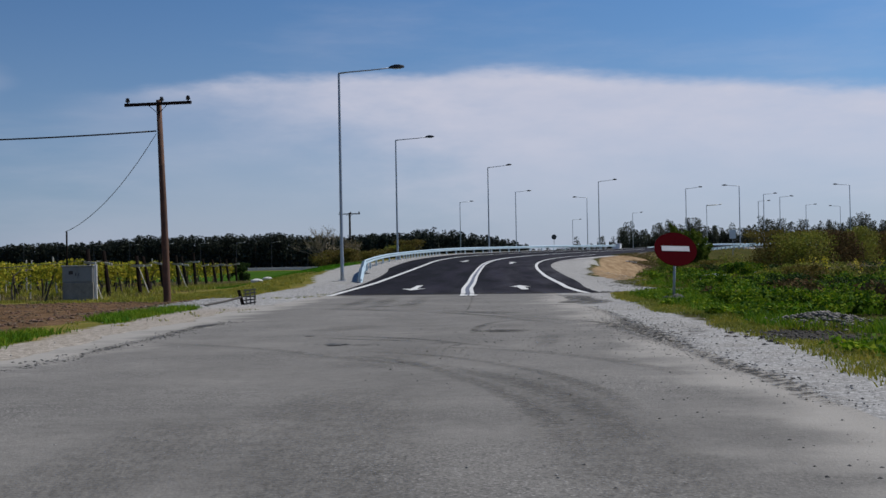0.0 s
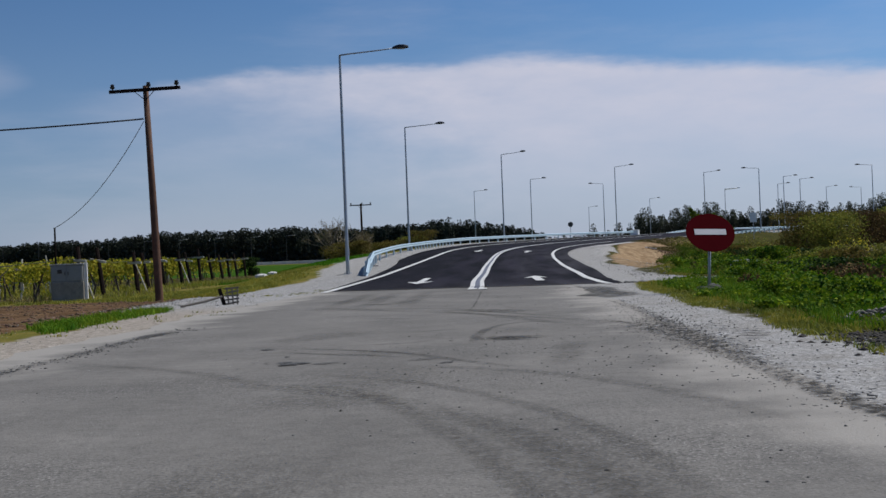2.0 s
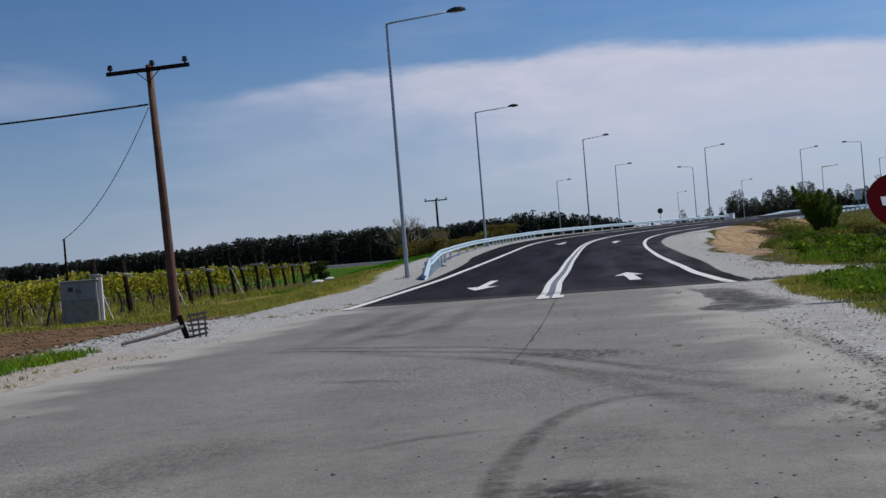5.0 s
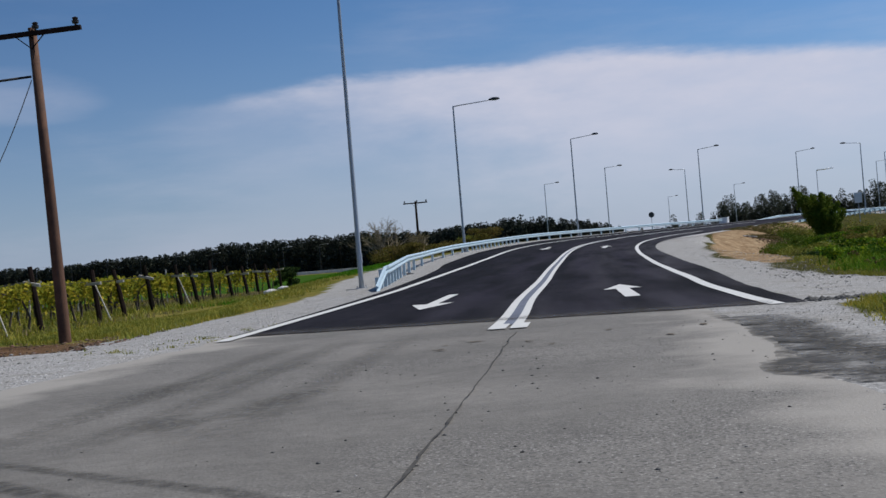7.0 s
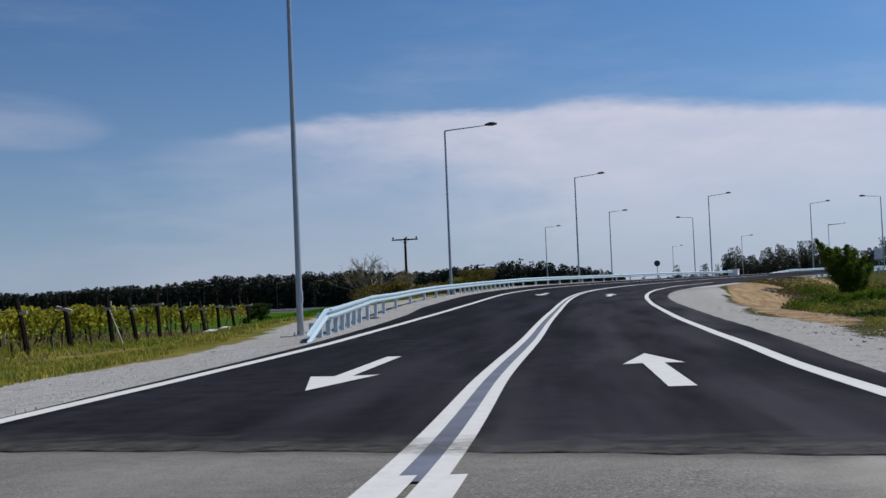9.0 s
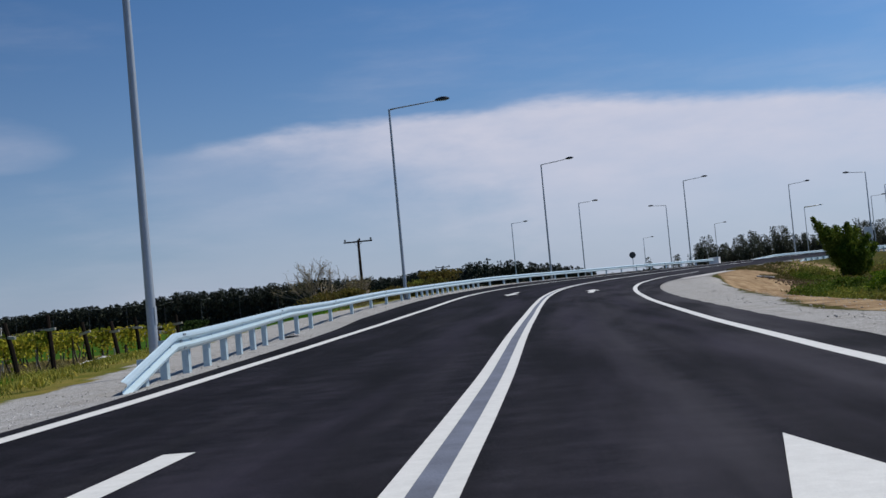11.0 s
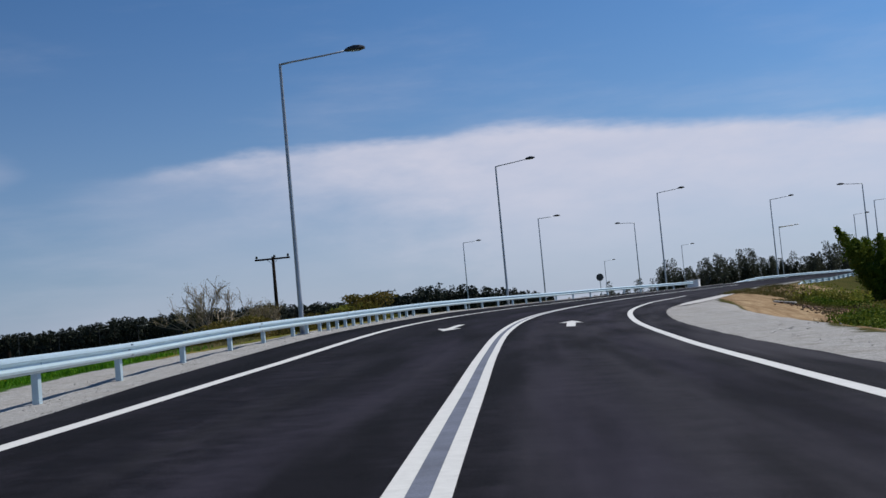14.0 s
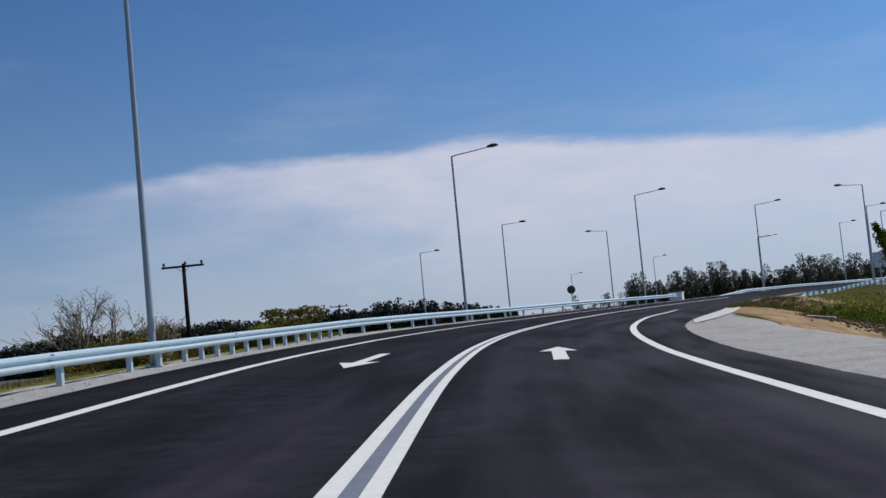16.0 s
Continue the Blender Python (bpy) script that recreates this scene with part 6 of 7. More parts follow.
blades("grass", "rough green grass on the inner side", x, y, 0.12 + 0.22 * rg.random(len(x)), rg, M_GRASS, 0.013, 0.7)
x, y = tufts(rg, 2600, 16, 8, 32, 48, 160, 0.25, lambda a, b: (a > VERGE(b) + 1.4) & (waves(a * 0.7, b * 0.5) < 0.0))
blades("dry_grass", "dry straw coloured grass on the slope", x, y, 0.15 + 0.22 * rg.random(len(x)), rg, M_DRYGRASS, 0.012, 0.8)
x, y = tufts(rg, 260, 40, 7.5, 13, 41, 62, 0.10, lambda a, b: (a > VERGE(b) + 1.2) & (waves(a * 1.7, b * 0.9) > 0.55))
blades("reeds", "pale dry reed tufts among the grass", x, y, 0.25 + 0.3 * rg.random(len(x)), rg, M_REED, 0.010, 0.7)
x, y = tufts(rg, 18, 30, 15.0, 22.0, 98, 112, 0.14)
blades("reeds", "pale reed plumes among the weeds", x, y, 0.35 + 0.4 * rg.random(len(x)), rg, M_REED, 0.016, 0.5)
# strip between gravel and soil beside the old road
LEFTRIM = lambda b: np.interp(b, [12, 14, 18, 22, 26, 31], [-5.7, -6.1, -6.6, -6.75, -6.95, -7.2])
x, y = tufts(rg, 3600, 20, -9.2, -5.6, 13, 29.5, 0.08, lambda a, b: (a < LEFTRIM(b) + 0.5 * ragged(a, b)) & (a > LEFTRIM(b) - np.interp(b, [13, 20, 27, 30], [0.6, 1.0, 0.9, 0.4])) & (waves(a * 3, b * 1.6) > -0.75))
blades("grass", "strip of bright green grass between gravel and soil", x, y, 0.03 + 0.12 * rg.random(len(x)) ** 1.5, rg, M_GRASS, 0.007, 0.9)
x, y = tufts(rg, 160, 14, -9.5, -5.0, 15, 46, 0.06, lambda a, b: (waves(a * 3, b * 2) > 0.35))
blades("verge_grass", "scattered yellowish grass tufts on the gravel", x, y, 0.02 + 0.05 * rg.random(len(x)), rg, M_SHORTGRASS, 0.007, 0.8)
x, y = tufts(rg, 3000, 16, -30, -9.6, 46, 58, 0.15, lambda a, b: (b > 52.5 - 0.15 * (a + 14) - 6 * smooth01((a + 12) / 2)) & (waves(a * 1.2, b * 1.1) > -0.5))
blades("grass", "olive grass below the first vines", x, y, 0.06 + 0.14 * rg.random(len(x)), rg, M_SHORTGRASS, 0.010, 0.7)
x, y = tufts(rg, 5200, 16, -23.0, -9.4, 52, 122, 0.2, lambda a, b: (a > -21 - 0.1 * (b - 60)) & (a < np.interp(b, [56, 64, 74, 90, 122], [-9.6, -10.2, -11.6, -12.2, -11.0])) & (waves(a * 1.2, b * 0.8) > -0.2) & ((b < 84) | (b > 99)))
blades("grass", "yellowish meadow grass between verge and vineyard", x, y, 0.05 + 0.10 * rg.random(len(x)), rg, M_SHORTGRASS, 0.014, 0.7)
x, y = tufts(rg, 3400, 16, -22.0, -10.0, 81, 101, 0.18, lambda a, b: a < np.interp(b, [81, 86, 93, 98, 102], [-11.8, -12.0, -11.4, -10.7, -10.3]))
blades("grass", "lush bright green grass behind the guardrail", x, y, 0.05 + 0.11 * rg.random(len(x)), rg, M_LAWN, 0.012, 0.6)
x, y = tufts(rg, 520, 16, -16.0, -9.9, 98, 108, 0.18, lambda a, b: a < np.interp(b, [98, 102, 108], [-10.7, -10.2, -9.8]))
blades("dry_grass", "brown dry grass behind the guardrail", x, y, 0.05 + 0.10 * rg.random(len(x)), rg, M_DRYGRASS, 0.012, 0.6)
x, y = tufts(rg, 2600, 14, -48, -18, 57, 118, 0.25, lambda a, b: waves(a * 0.8, b * 0.6) > -0.1)
blades("grass", "green weeds under the vines", x, y, 0.10 + 0.30 * rg.random(len(x)) ** 1.5, rg, M_SHORTGRASS, 0.018, 0.7)
x, y = tufts(rg, 3200, 14, -60, -18.5, 57, 118, 0.25, lambda a, b: waves(a * 0.8, b * 0.6) < 0.1)
blades("dry_grass", "brownish grass under the vines", x, y, 0.08 + 0.25 * rg.random(len(x)) ** 1.5, rg, M_DRYGRASS, 0.018, 0.7)


def weeds(name, label, x, y, h, rng, mat, per=140, leaf=0.06, spread=0.4):
    """Leafy weeds: low domes of leaves on the ground."""
    n = len(x) * per
    a, r = rng.random(n) * 6.28, np.sqrt(rng.random(n))
    size = 0.35 + 1.25 * rng.random(len(x)) ** 1.8
    wide = np.repeat(spread * size, per)
    top = np.repeat(h * (0.5 + 0.75 * size), per) * np.sqrt(np.clip(1 - 0.85 * r * r, 0, 1)) * (0.75 + 0.25 * np.cos(3 * a + np.repeat(x * 7, per)))
    px, py = np.repeat(x, per) + np.cos(a) * r * wide, np.repeat(y, per) + np.sin(a) * r * wide
    z = np.repeat(ground_height(x, y), per) + top * (1 - 0.7 * rng.random(n) ** 2) + rng.normal(size=n) * 0.03
    v, f = leaves(np.stack([px, py, z], -1), leaf, rng, 0.7)
    ob = raw_mesh(name, v, f, mat)
    tagged(ob, label, "weeds", kind="stuff")


for label, k, y0, y1, x0, x1, per, lf, sp, h0, h1, mat in (
        ("dull brown dead weeds among the green", 200, 24, 60, 5.5, 16, 200, 0.040, 0.45, 0.10, 0.4, M_DEAD),
        ("leafy green weeds on the inner slope", 330, 43, 88, 6.6, 22, 170, 0.050, 0.55, 0.15, 0.45, M_LEAF),
        ("yellow green weeds on the inner slope", 260, 40, 100, 6.6, 26, 150, 0.050, 0.60, 0.15, 0.4, M_LIME),
        ("low olive scrub on the inner slope", 700, 48, 128, 9, 34, 150, 0.055, 0.75, 0.2, 0.6, M_OLIVE),
        ("rough scrub growing away from the road", 240, 2, 62, 8.5, 48, 70, 0.085, 0.8, 0.12, 0.35, M_OLIVE),
        ("rough green weeds growing away from the road", 200, 2, 62, 9.0, 42, 70, 0.075, 0.7, 0.12, 0.3, M_LEAF),
        ("low olive scrub beyond the shrub", 2600, 112, 235, 15, 75, 110, 0.085, 1.1, 0.2, 0.6, M_OLIVE),
        ("yellow green scrub beyond the shrub", 700, 112, 225, 16, 70, 110, 0.085, 1.0, 0.2, 0.6, M_LIME),
        ("leafy dark weeds beside the sandy slope", 240, 80, 120, 9, 26, 150, 0.065, 0.7, 0.2, 0.5, M_BUSH)):
    x, y = x0 + rg.random(k) * (x1 - x0), y0 + rg.random(k) * (y1 - y0)
    ok = (x > VERGE(y) + (0.25 + 0.7 * rg.random(k)) * np.where((y > 80) & (y < 121), 0.4, 1.0) + 0.85 * ((y > 22) & (y < 37.5))) & (np.hypot(x - 4.25, y - 28.0) > 1.3) & (waves(x * 1.3 + 3, y * 1.1) + 0.6 * waves(x * 4.1, y * 3.7) > -0.05) & (rg.random(k) > 0.2) & ((y < 110) | (locate(x, y)[1] > np.where(y > 122, 13.5, 10.0)))
    weeds("weeds", label, x[ok], y[ok], np.clip((x[ok] - VERGE(y[ok])) / 2.6, 0.3, 1.0) * (h0 + h1 * rg.random(ok.sum()) ** 1.3) * (0.4 + np.clip(waves(x[ok] * 0.9, y[ok] * 0.8) + 0.5, 0, 1.2)), rg, mat, per, lf, sp)


def leafy_clump(name, label, cx, cy, h, wide, rng, mat, n, leaf):
    """Broad-leaved plants: stalks that arch outwards, with leaves held flat towards the light, lobed so that gaps stay between."""
    cs = []
    for a, b, hh, ww in zip(cx, cy, h, wide):
        z = gz(a, b)
        arms = rng.integers(5, 9)
        ang = rng.random() * 6.28 + np.arange(arms) * 6.28 / arms + rng.normal(size=arms) * 0.25
        reach, top = ww * (0.5 + 0.6 * rng.random(arms)), hh * (0.55 + 0.55 * rng.random(arms))
        k = rng.integers(arms, size=n)
        u = rng.random(n) ** 0.6
        sp = 0.05 + 0.13 * ww * u
        cs.append(np.stack([a + np.cos(ang[k]) * reach[k] * u ** 1.4 + rng.normal(size=n) * sp, b + np.sin(ang[k]) * reach[k] * u ** 1.4 + rng.normal(size=n) * sp, z + top[k] * (1 - (1 - u) ** 1.7) + rng.normal(size=n) * 0.03], -1))
    v, f = leaves(np.concatenate(cs), leaf, rng, 0.75, 0.45)
    tagged(raw_mesh(name, v, f, mat), label, "weeds", kind="stuff")


for label, n, x0, x1, y0, y1, h0, h1, w0, w1, mat, per, lf in (
        ("broad-leaved bright green weeds on the verge", 26, 4.7, 8.5, 17.5, 27.0, 0.20, 0.50, 0.35, 0.7, M_LEAF, 620, 0.032),
        ("low leafy rosettes at the gravel's rim", 90, 3.5, 5.5, 10.0, 42.0, 0.07, 0.16, 0.15, 0.3, M_LEAF, 120, 0.034),
        ("leafy weeds away from the road", 30, 6.0, 14.0, 12.0, 40.0, 0.20, 0.48, 0.4, 0.8, M_LEAF, 520, 0.036),
        ("brown dead weeds among the green", 26, 7.0, 13.5, 17.0, 36.0, 0.25, 0.6, 0.4, 0.8, M_DEAD, 320, 0.045),
        ("dark olive brown weeds away from the road", 34, 7.4, 13.0, 24.0, 38.0, 0.3, 0.6, 0.4, 0.8, M_DARKLEAF, 420, 0.036),
        ("leafy weeds beyond the bent pipe", 46, 7.2, 15.0, 40.0, 62.0, 0.25, 0.6, 0.4, 0.8, M_LEAF, 420, 0.042),
        ("yellow green weeds beyond the bent pipe", 48, 9.0, 21.0, 50.0, 90.0, 0.4, 0.95, 0.5, 1.0, M_LIME, 380, 0.052),
        ("dark leafy weeds beyond the bent pipe", 34, 9.5, 20.0, 54.0, 92.0, 0.35, 0.8, 0.5, 1.0, M_DARKLEAF, 380, 0.050)):
    x, y = rg.uniform(x0, x1, n), rg.uniform(y0, y1, n)
    ok = (x > VERGE(y) + 0.35) & (np.hypot(x - 4.25, y - 28.3) > 1.1) & ~BARE(x, y)
    leafy_clump("weeds", label, x[ok], y[ok], h0 + (h1 - h0) * rg.random(ok.sum()), w0 + (w1 - w0) * rg.random(ok.sum()), rg, mat, per, lf)
# a band of dry tan grass before the scrub, bright short lawn before that
x, y = tufts(rg, 2600, 16, 16.5, 40.0, 60, 88, 0.22, lambda a, b: (b > 61 + 0.3 * (a - 16)) & (b < 79 + 0.4 * (a - 16)) & (waves(a * 1.1, b * 0.9) > -0.5))
blades("dry_grass", "band of pale tan dry grass below the scrub", x, y, 0.4 + 0.5 * rg.random(len(x)), rg, M_STRAW, 0.014, 0.6)
x, y = tufts(rg, 2600, 16, 8.5, 24.0, 30, 58, 0.18, lambda a, b: (a > VERGE(b) + 1.5) & (waves(a * 0.7 + 1, b * 0.6) > -0.35))
blades("grass", "bright green short grass on the level ground", x, y, 0.10 + 0.14 * rg.random(len(x)), rg, M_LAWN, 0.012, 0.6)


n = 70
x, y = rg.uniform(14.2, 19.0, n), rg.uniform(112.5, 121, n)
ok = x > VERGE(y)
weeds("weeds", "low bright green clump at the foot of the sandy slope", x[ok], y[ok], 0.3 + 0.4 * rg.random(ok.sum()), rg, M_BUSH, 260, 0.06, 0.7)
for label, n, y0, y1, mat in (("dense low green weeds at the rim of the gravel", 150, 101, 117, M_BUSH), ("yellow green weeds at the rim of the gravel", 130, 84, 104, M_LIME)):
    y = rg.uniform(y0, y1, n)
    x = VERGE(y) + 0.2 + 3.2 * rg.random(n)
    weeds("weeds", label, x, y, 0.2 + 0.35 * rg.random(n), rg, mat, 240, 0.05, 0.6)
n = 46
x, y = rg.uniform(19.4, 24.0, n), rg.uniform(142, 147, n)
weeds("weeds", "yellow green bushy weeds below the shrub", x, y, 0.5 + 0.6 * rg.random(n), rg, M_LIME, 300, 0.07, 0.8)
n = 30
x, y = rg.uniform(19.0, 22.0, n), rg.uniform(140, 143, n)
weeds("weeds", "dark green weeds at the foot of the shrub", x, y, 0.25 + 0.35 * rg.random(n), rg, M_BUSH, 300, 0.06, 0.7)
q, a = rg.uniform(118, 176, 2300), rg.random(2300)
p = along(q, 7.6 + 10.0 * a, 0.0)
ok = (waves(p[:, 0] * 1.1, p[:, 1] * 0.9) > -0.35) & (np.where(q < 130, p[:, 0] > VERGE(p[:, 1]) - 1.0, True))
x, y = np.repeat(p[ok, 0], 14) + rg.normal(size=14 * ok.sum()) * 0.16, np.repeat(p[ok, 1], 14) + rg.normal(size=14 * ok.sum()) * 0.16
blades("dry_grass", "short olive brown grass on the bank below the road", x, y, 0.08 + 0.18 * rg.random(len(x)), rg, M_BANK, 0.014, 0.9)


def flowers(x, y, h):
    """Upright yellow-flowering stalks, one mesh of stems and one of petals."""
    t = thing("flowering_weeds", Matrix.Identity(4), "yellow-flowering weeds among the scrub", "flowers", kind="stuff")
    bm = bmesh.new()
    tips = []
    for a, b, c in zip(x, y, h):
        z = gz(a, b)
        e = (a + rg.normal() * 0.08, b + rg.normal() * 0.08, z + c)
        tube(bm, [(a, b, z - 0.02), e], [0.008, 0.004], 4)
        tips.append(np.array(e) + rg.normal(size=(16, 3)) * (0.09, 0.09, 0.11))
    part("stem", bm, M_GRASS, t)["kind"] = "stuff"
    v, f = leaves(np.concatenate(tips), 0.032, rg, 0.8)
    raw_mesh("petal", v, f, M_FLOWER, t)["kind"] = "stuff"


x, y = rg.uniform(12.5, 22, 34), rg.uniform(44, 60, 34)
flowers(x, y, 0.6 + 0.5 * rg.random(34))


def bent_pipe():
    t = thing("bent_pipe", pose(8.4, 46.5, gz(8.4, 46.5)), "pale bent pipe frame lying in the grass", "debris")
    for name, pts, r in (("bar", [(-0.55, 0.3, 0.42), (-0.1, 0.0, 0.50), (0.35, -0.1, 0.44)], 0.020), ("leg", [(-0.08, 0.0, 0.49), (0.3, -0.3, 0.25), (0.55, -0.6, -0.05)], 0.016), ("leg", [(-0.5, 0.3, 0.41), (-0.55, 0.5, -0.05)], 0.016)):
        bm = bmesh.new()
        tube(bm, pts, [r] * len(pts), 7)
        part(name, bm, M_PIPE, t)


bent_pipe()


def slab(x, y):
    """A tilted pale slab with a low brown mound behind it."""
    z = gz(x, y)
    t = thing("concrete_slab", pose(x, y, z, 4, 7, -35), "pale broken concrete slab lying on the sandy slope", "debris")
    bm = bmesh.new()
    box(bm, (0, 0, 0.08), (1.2, 0.3, 0.10), None, 0.02)
    for v in bm.verts:
        v.co += 0.05 * Vector(noise.noise_vector(v.co * 3))
    part("slab", bm, M_CONC, t)


slab(14.3, 128.0)


def white_bag(x, y, w):
    t = thing("plastic_bag", pose(x, y, gz(x, y), 0, 0, 30 * w), "crumpled white plastic bag lying on grass", "litter")
    bm = bmesh.new()
    bmesh.ops.create_icosphere(bm, subdivisions=3, radius=w, matrix=Matrix.Translation((0, 0, w * 0.28)) @ Matrix.Diagonal((1.2, 0.8, 0.45, 1)))
    for v in bm.verts:
        v.co += 0.18 * w * Vector(noise.noise_vector(v.co * 5 / w))
    part("bag", bm, M_WHITE, t)


white_bag(-15.6, 80.0, 0.34)
white_bag(-14.7, 79.0, 0.26)

# ---- loose stones on verges and old road ----
def stones(name, label, x, y, r, rng, lift=0.0, mat=None, floor=0.0, flat=1.0):
    n = len(x)
    z = np.maximum(ground_height(x, y), floor) + lift
    oct_ = np.array([(1, 0, 0), (0, 1, 0), (-1, 0, 0), (0, -1, 0), (0, 0, 0.5), (0, 0, -0.5)])
    fa = np.array([(0, 1, 4), (1, 2, 4), (2, 3, 4), (3, 0, 4), (1, 0, 5), (2, 1, 5), (3, 2, 5), (0, 3, 5)])
    v = oct_[None] * (r[:, None, None] * (0.7 + 0.6 * rng.random((n, 6, 1)))) * np.array([1, 1, flat])
    a = rng.random(n) * 6.28
    c, s = np.cos(a)[:, None], np.sin(a)[:, None]
    v = np.stack([v[..., 0] * c - v[..., 1] * s, v[..., 0] * s + v[..., 1] * c, v[..., 2]], -1) + np.stack([x, y, z], -1)[:, None]
    f = (fa[None] + (np.arange(n) * 6)[:, None, None]).reshape(-1, 3)
    ob = raw_mesh(name, v.reshape(-1, 3), f, mat or M_STONE)
    tagged(ob, label, "stones", kind="stuff")


n = 2400
x = np.concatenate([rg.uniform(2.2, 3.9, n), rg.uniform(-9, -5.2, n)])
y = np.concatenate([rg.uniform(4, 36, n), rg.uniform(6, 60, n)])
stones("gravel", "loose pale gravel on the verges", x, y, 0.004 + 0.013 * rg.random(2 * n) ** 3, rg, 0.002)
n = 3600
y = rg.uniform(30, 58, n)
x = np.interp(y, [16, 26, 32, 37, 45, 58], [-5.3, -5.8, -6.2, -6.6, -6.9, -7.2]) + rg.normal(size=n) * np.interp(y, [16, 30, 45, 58], [0.4, 0.9, 1.2, 0.8])
stones("gravel", "pale broken stone spread along the verge", x[x < -4.9], y[x < -4.9], 0.006 + 0.022 * rg.random((x < -4.9).sum()) ** 3, rg, 0.0, M_PALESTONE, -2.0)
n = 420
stones("pebbles", "scattered pebbles on the old asphalt", rg.uniform(-4, 2.4, n), rg.uniform(2, 34, n), 0.004 + 0.008 * rg.random(n) ** 2, rg, 0.006)
n = 1500
y = np.concatenate([rg.uniform(8, 26, n), rg.normal(17.5, 1.8, n), rg.uniform(5, 22, 500)])
x = np.concatenate([np.interp(y[:n], [8, 12, 14, 26], [2.28, 2.15, 2.1, 2.08]) + rg.normal(size=n) * 0.16, 2.05 + rg.normal(size=n) * 0.28, 1.9 + rg.normal(size=500) * 0.8])
stones("asphalt_crumbs", "dark crumbs of broken asphalt along its edge", x, y, 0.003 + 0.013 * rg.random(len(x)) ** 3, rg, 0.005, M_TAR)
n = 700
y = rg.uniform(11.5, 21.5, n)
stones("asphalt_crumbs", "dark crumbs of broken asphalt along its edge", -4.56 + rg.normal(size=n) * 0.14, y, 0.004 + 0.022 * rg.random(n) ** 3, rg, 0.005, M_TAR)
n = 260
y = rg.uniform(10, 19.5, n)
stones("asphalt_flakes", "flat dark flakes lifted off the old asphalt", np.interp(y, [10, 13, 16, 19.5], [2.25, 2.15, 2.1, 1.6]) + rg.normal(size=n) * 0.22, y, 0.010 + 0.030 * rg.random(n) ** 2.5, rg, 0.004, M_TAR, 0.0, 0.3)
n = 130
stones("asphalt_crumbs", "larger dark crumbs of asphalt strewn on the old road", rg.normal(0.5, 0.85, n), rg.normal(14.6, 1.9, n), 0.007 + 0.010 * rg.random(n) ** 2, rg, 0.006, M_TAR)
n = 190
stones("asphalt_crumbs", "dark crumbs of asphalt near the joint with the new road", rg.uniform(-2.6, 2.2, n), rg.uniform(24, 34.5, n), 0.006 + 0.012 * rg.random(n) ** 3, rg, 0.006, M_TAR)
n = 420
stones("asphalt_crumbs", "dark crumbs of asphalt scattered on the old road", rg.normal(0.2, 1.0, n), rg.normal(16.5, 3.0, n), 0.003 + 0.010 * rg.random(n) ** 3, rg, 0.005, M_TAR)
n = 900
stones("soil_clods", "dark soil in a hollow at the weeds' edge", 4.05 + rg.normal(size=n) * 0.38, rg.normal(15.3, 0.75, n), 0.015 + 0.05 * rg.random(n) ** 2, rg, 0.0, M_DARKSOIL, -2.0)
n = 420
a, b = rg.normal(size=n), rg.normal(size=n)
stones("stone_heap", "heap of grey rubble at the weeds' edge", 4.8 + 0.34 * a, 17.9 + 0.6 * b, 0.015 + 0.05 * rg.random(n) ** 2, rg, 0.02 + 0.14 * np.exp(-0.5 * (a * a + b * b)), M_HEAP)
n = 9000
a, b = rg.uniform(-26, -7.4, n), rg.uniform(13, 53, n)
keep = (a < LEFTRIM(b) - 1.2) & (b < 52.5 - 0.15 * (a + 14)) & (a < -8.5 - 0.06 * (b - 30))
stones("soil_clods", "brown clods on the bare soil strip", a[keep], b[keep], 0.02 + 0.08 * rg.random(keep.sum()) ** 2, rg, 0.0, M_CLOD, -2.0)
n = 900
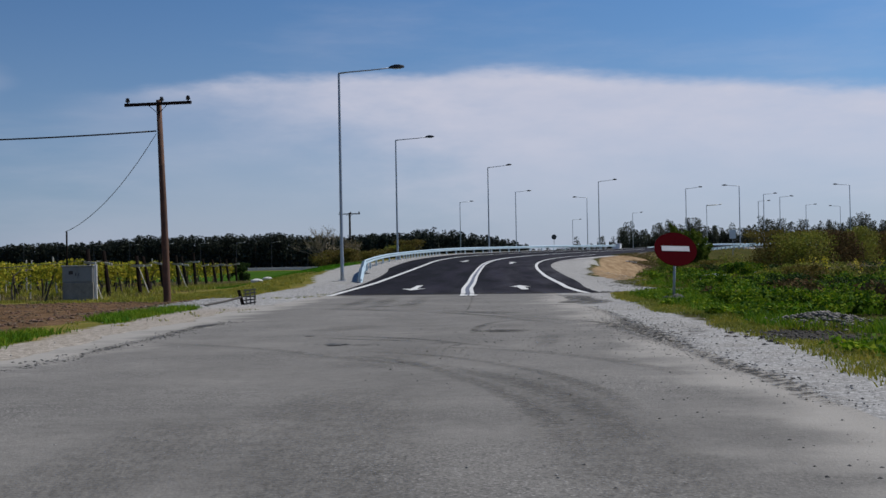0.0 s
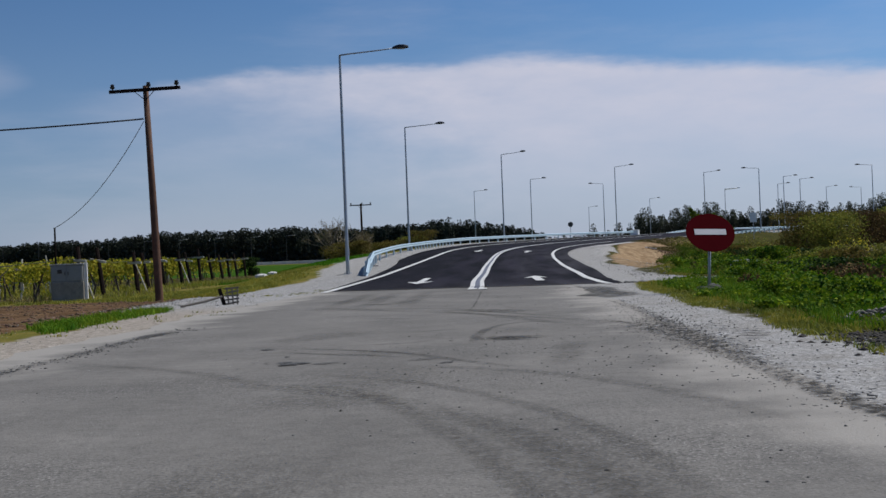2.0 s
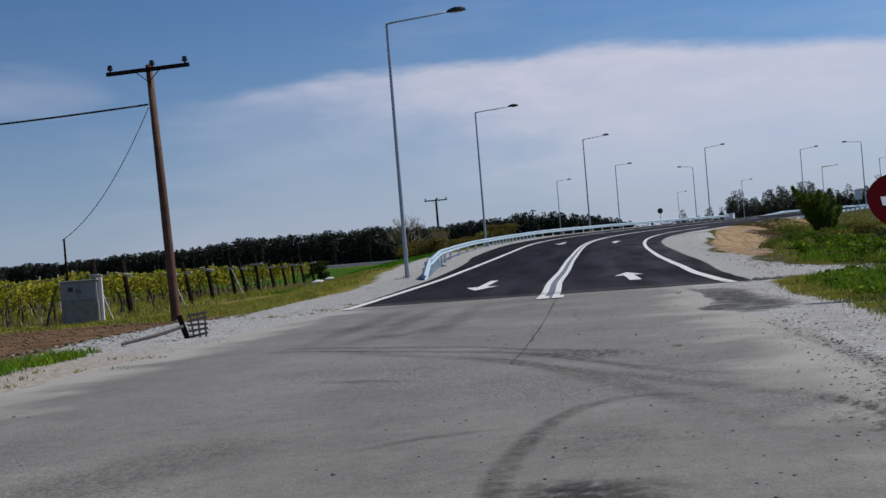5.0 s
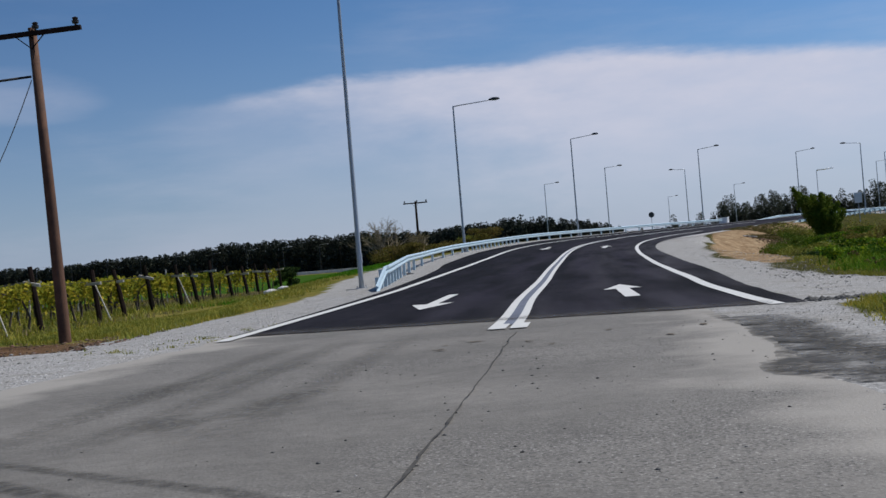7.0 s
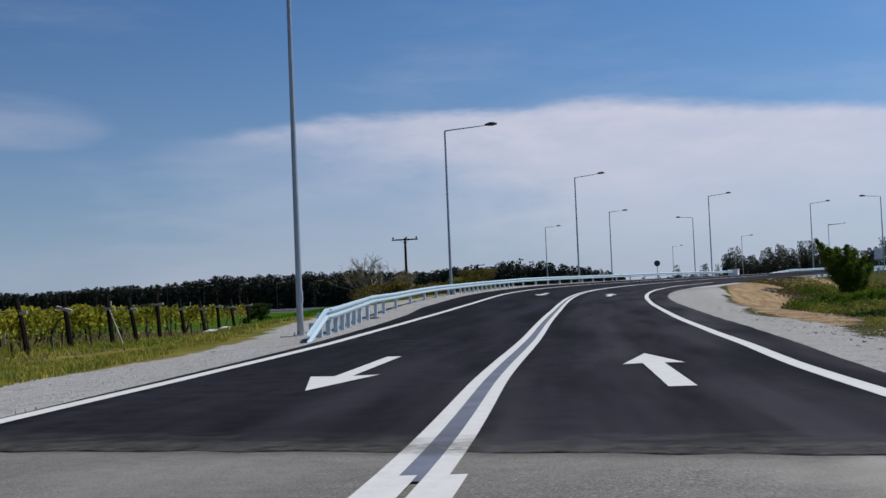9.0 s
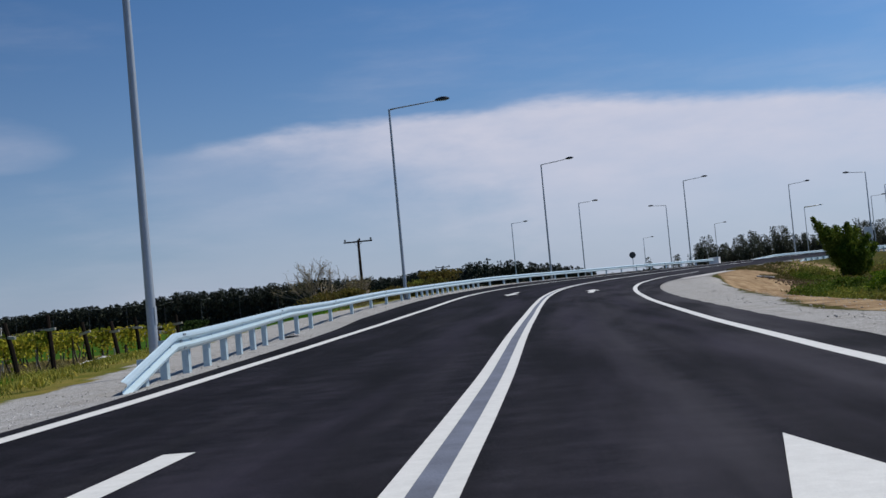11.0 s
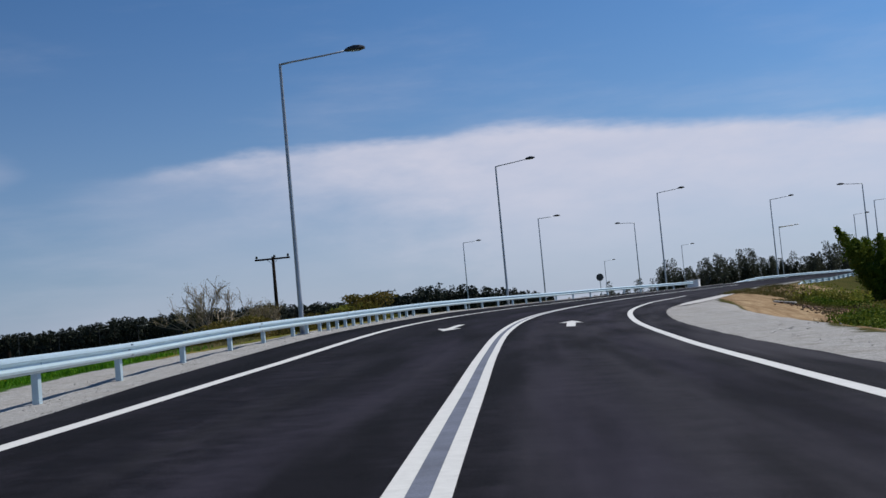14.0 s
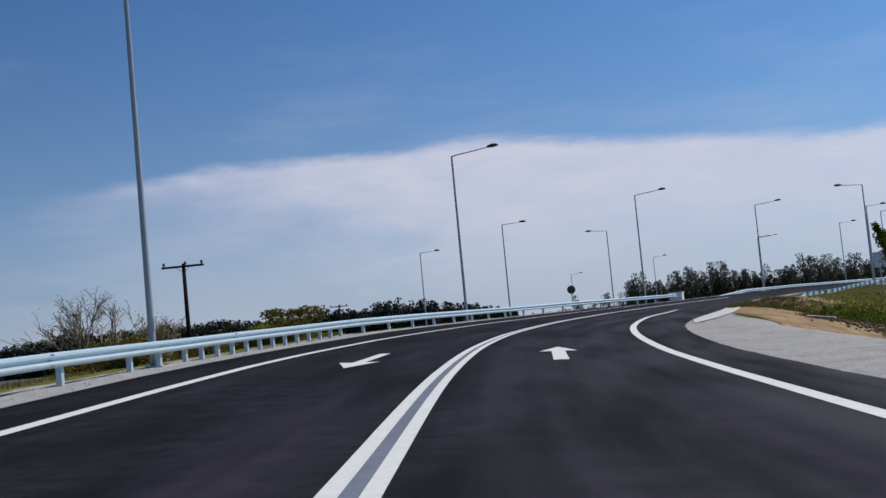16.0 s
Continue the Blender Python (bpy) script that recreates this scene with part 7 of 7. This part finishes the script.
stones("rubble", "grey rubble beside the power pole", rg.normal(-8.0, 0.7, n), rg.normal(34.0, 1.8, n), 0.012 + 0.045 * rg.random(n) ** 3, rg, 0.0, M_STONE, -2.0)
n = 520
a = rg.random(n)
stones("soil_clods", "dark clods along a low bank beside the track", 3.3 + 3.4 * a + rg.normal(size=n) * 0.12, 36.7 + 0.8 * a + rg.normal(size=n) * 0.18, 0.02 + 0.07 * rg.random(n) ** 2, rg, 0.0, M_GREYLUMP, -2.0)
n = 2600
y = rg.uniform(37.5, 92, n)
stones("gravel", "loose stones on the gravel shoulder", 4.0 + 0.02 * (y - 37) + rg.random(n) * (VERGE(y) - 3.8), y, 0.008 + 0.035 * rg.random(n) ** 3, rg, 0.0, M_STONE, -2.0)
n = 500
y = rg.uniform(38, 70, n)
stones("gravel", "dark stones on the gravel shoulder", VERGE(y) - 0.6 + rg.normal(size=n) * 0.4, y, 0.01 + 0.04 * rg.random(n) ** 3, rg, 0.0, M_GREYLUMP, -2.0)
n = 240
stones("soil_mound", "low mound of brown soil beside the slab", rg.normal(15.9, 0.8, n), rg.normal(126.6, 1.5, n), 0.04 + 0.10 * rg.random(n) ** 2, rg, 0.03, M_CLOD, -2.0)
n = 2600
q, a = rg.uniform(57, 125, n), rg.random(n)
p = along(q, LEFT_ASPHALT(q) - 0.1 - a * 2.6, 0.0)
stones("gravel", "loose pale gravel under the guardrail", p[:, 0], p[:, 1], 0.008 + 0.028 * rg.random(n) ** 3, rg, 0.0, M_STONE, -2.0)


def drain_lid(x, y):
    t = thing("drain_lid", pose(x, y, gz(x, y) + 0.004, 0, 0, 20), "small dark metal lid lying on the gravel", "drain cover")
    bm = bmesh.new()
    bmesh.ops.create_cone(bm, cap_ends=True, segments=20, radius1=0.21, radius2=0.19, depth=0.05, matrix=Matrix.Translation((0, 0, 0.02)))
    part("plate", bm, M_INSUL, t)
    bm = bmesh.new()
    tube(bm, [(-0.06, 0, 0.05), (-0.04, 0, 0.08), (0.04, 0, 0.08), (0.06, 0, 0.05)], [0.01] * 4, 6)
    part("handle", bm, M_INSUL, t)


drain_lid(-7.85, 75.6)
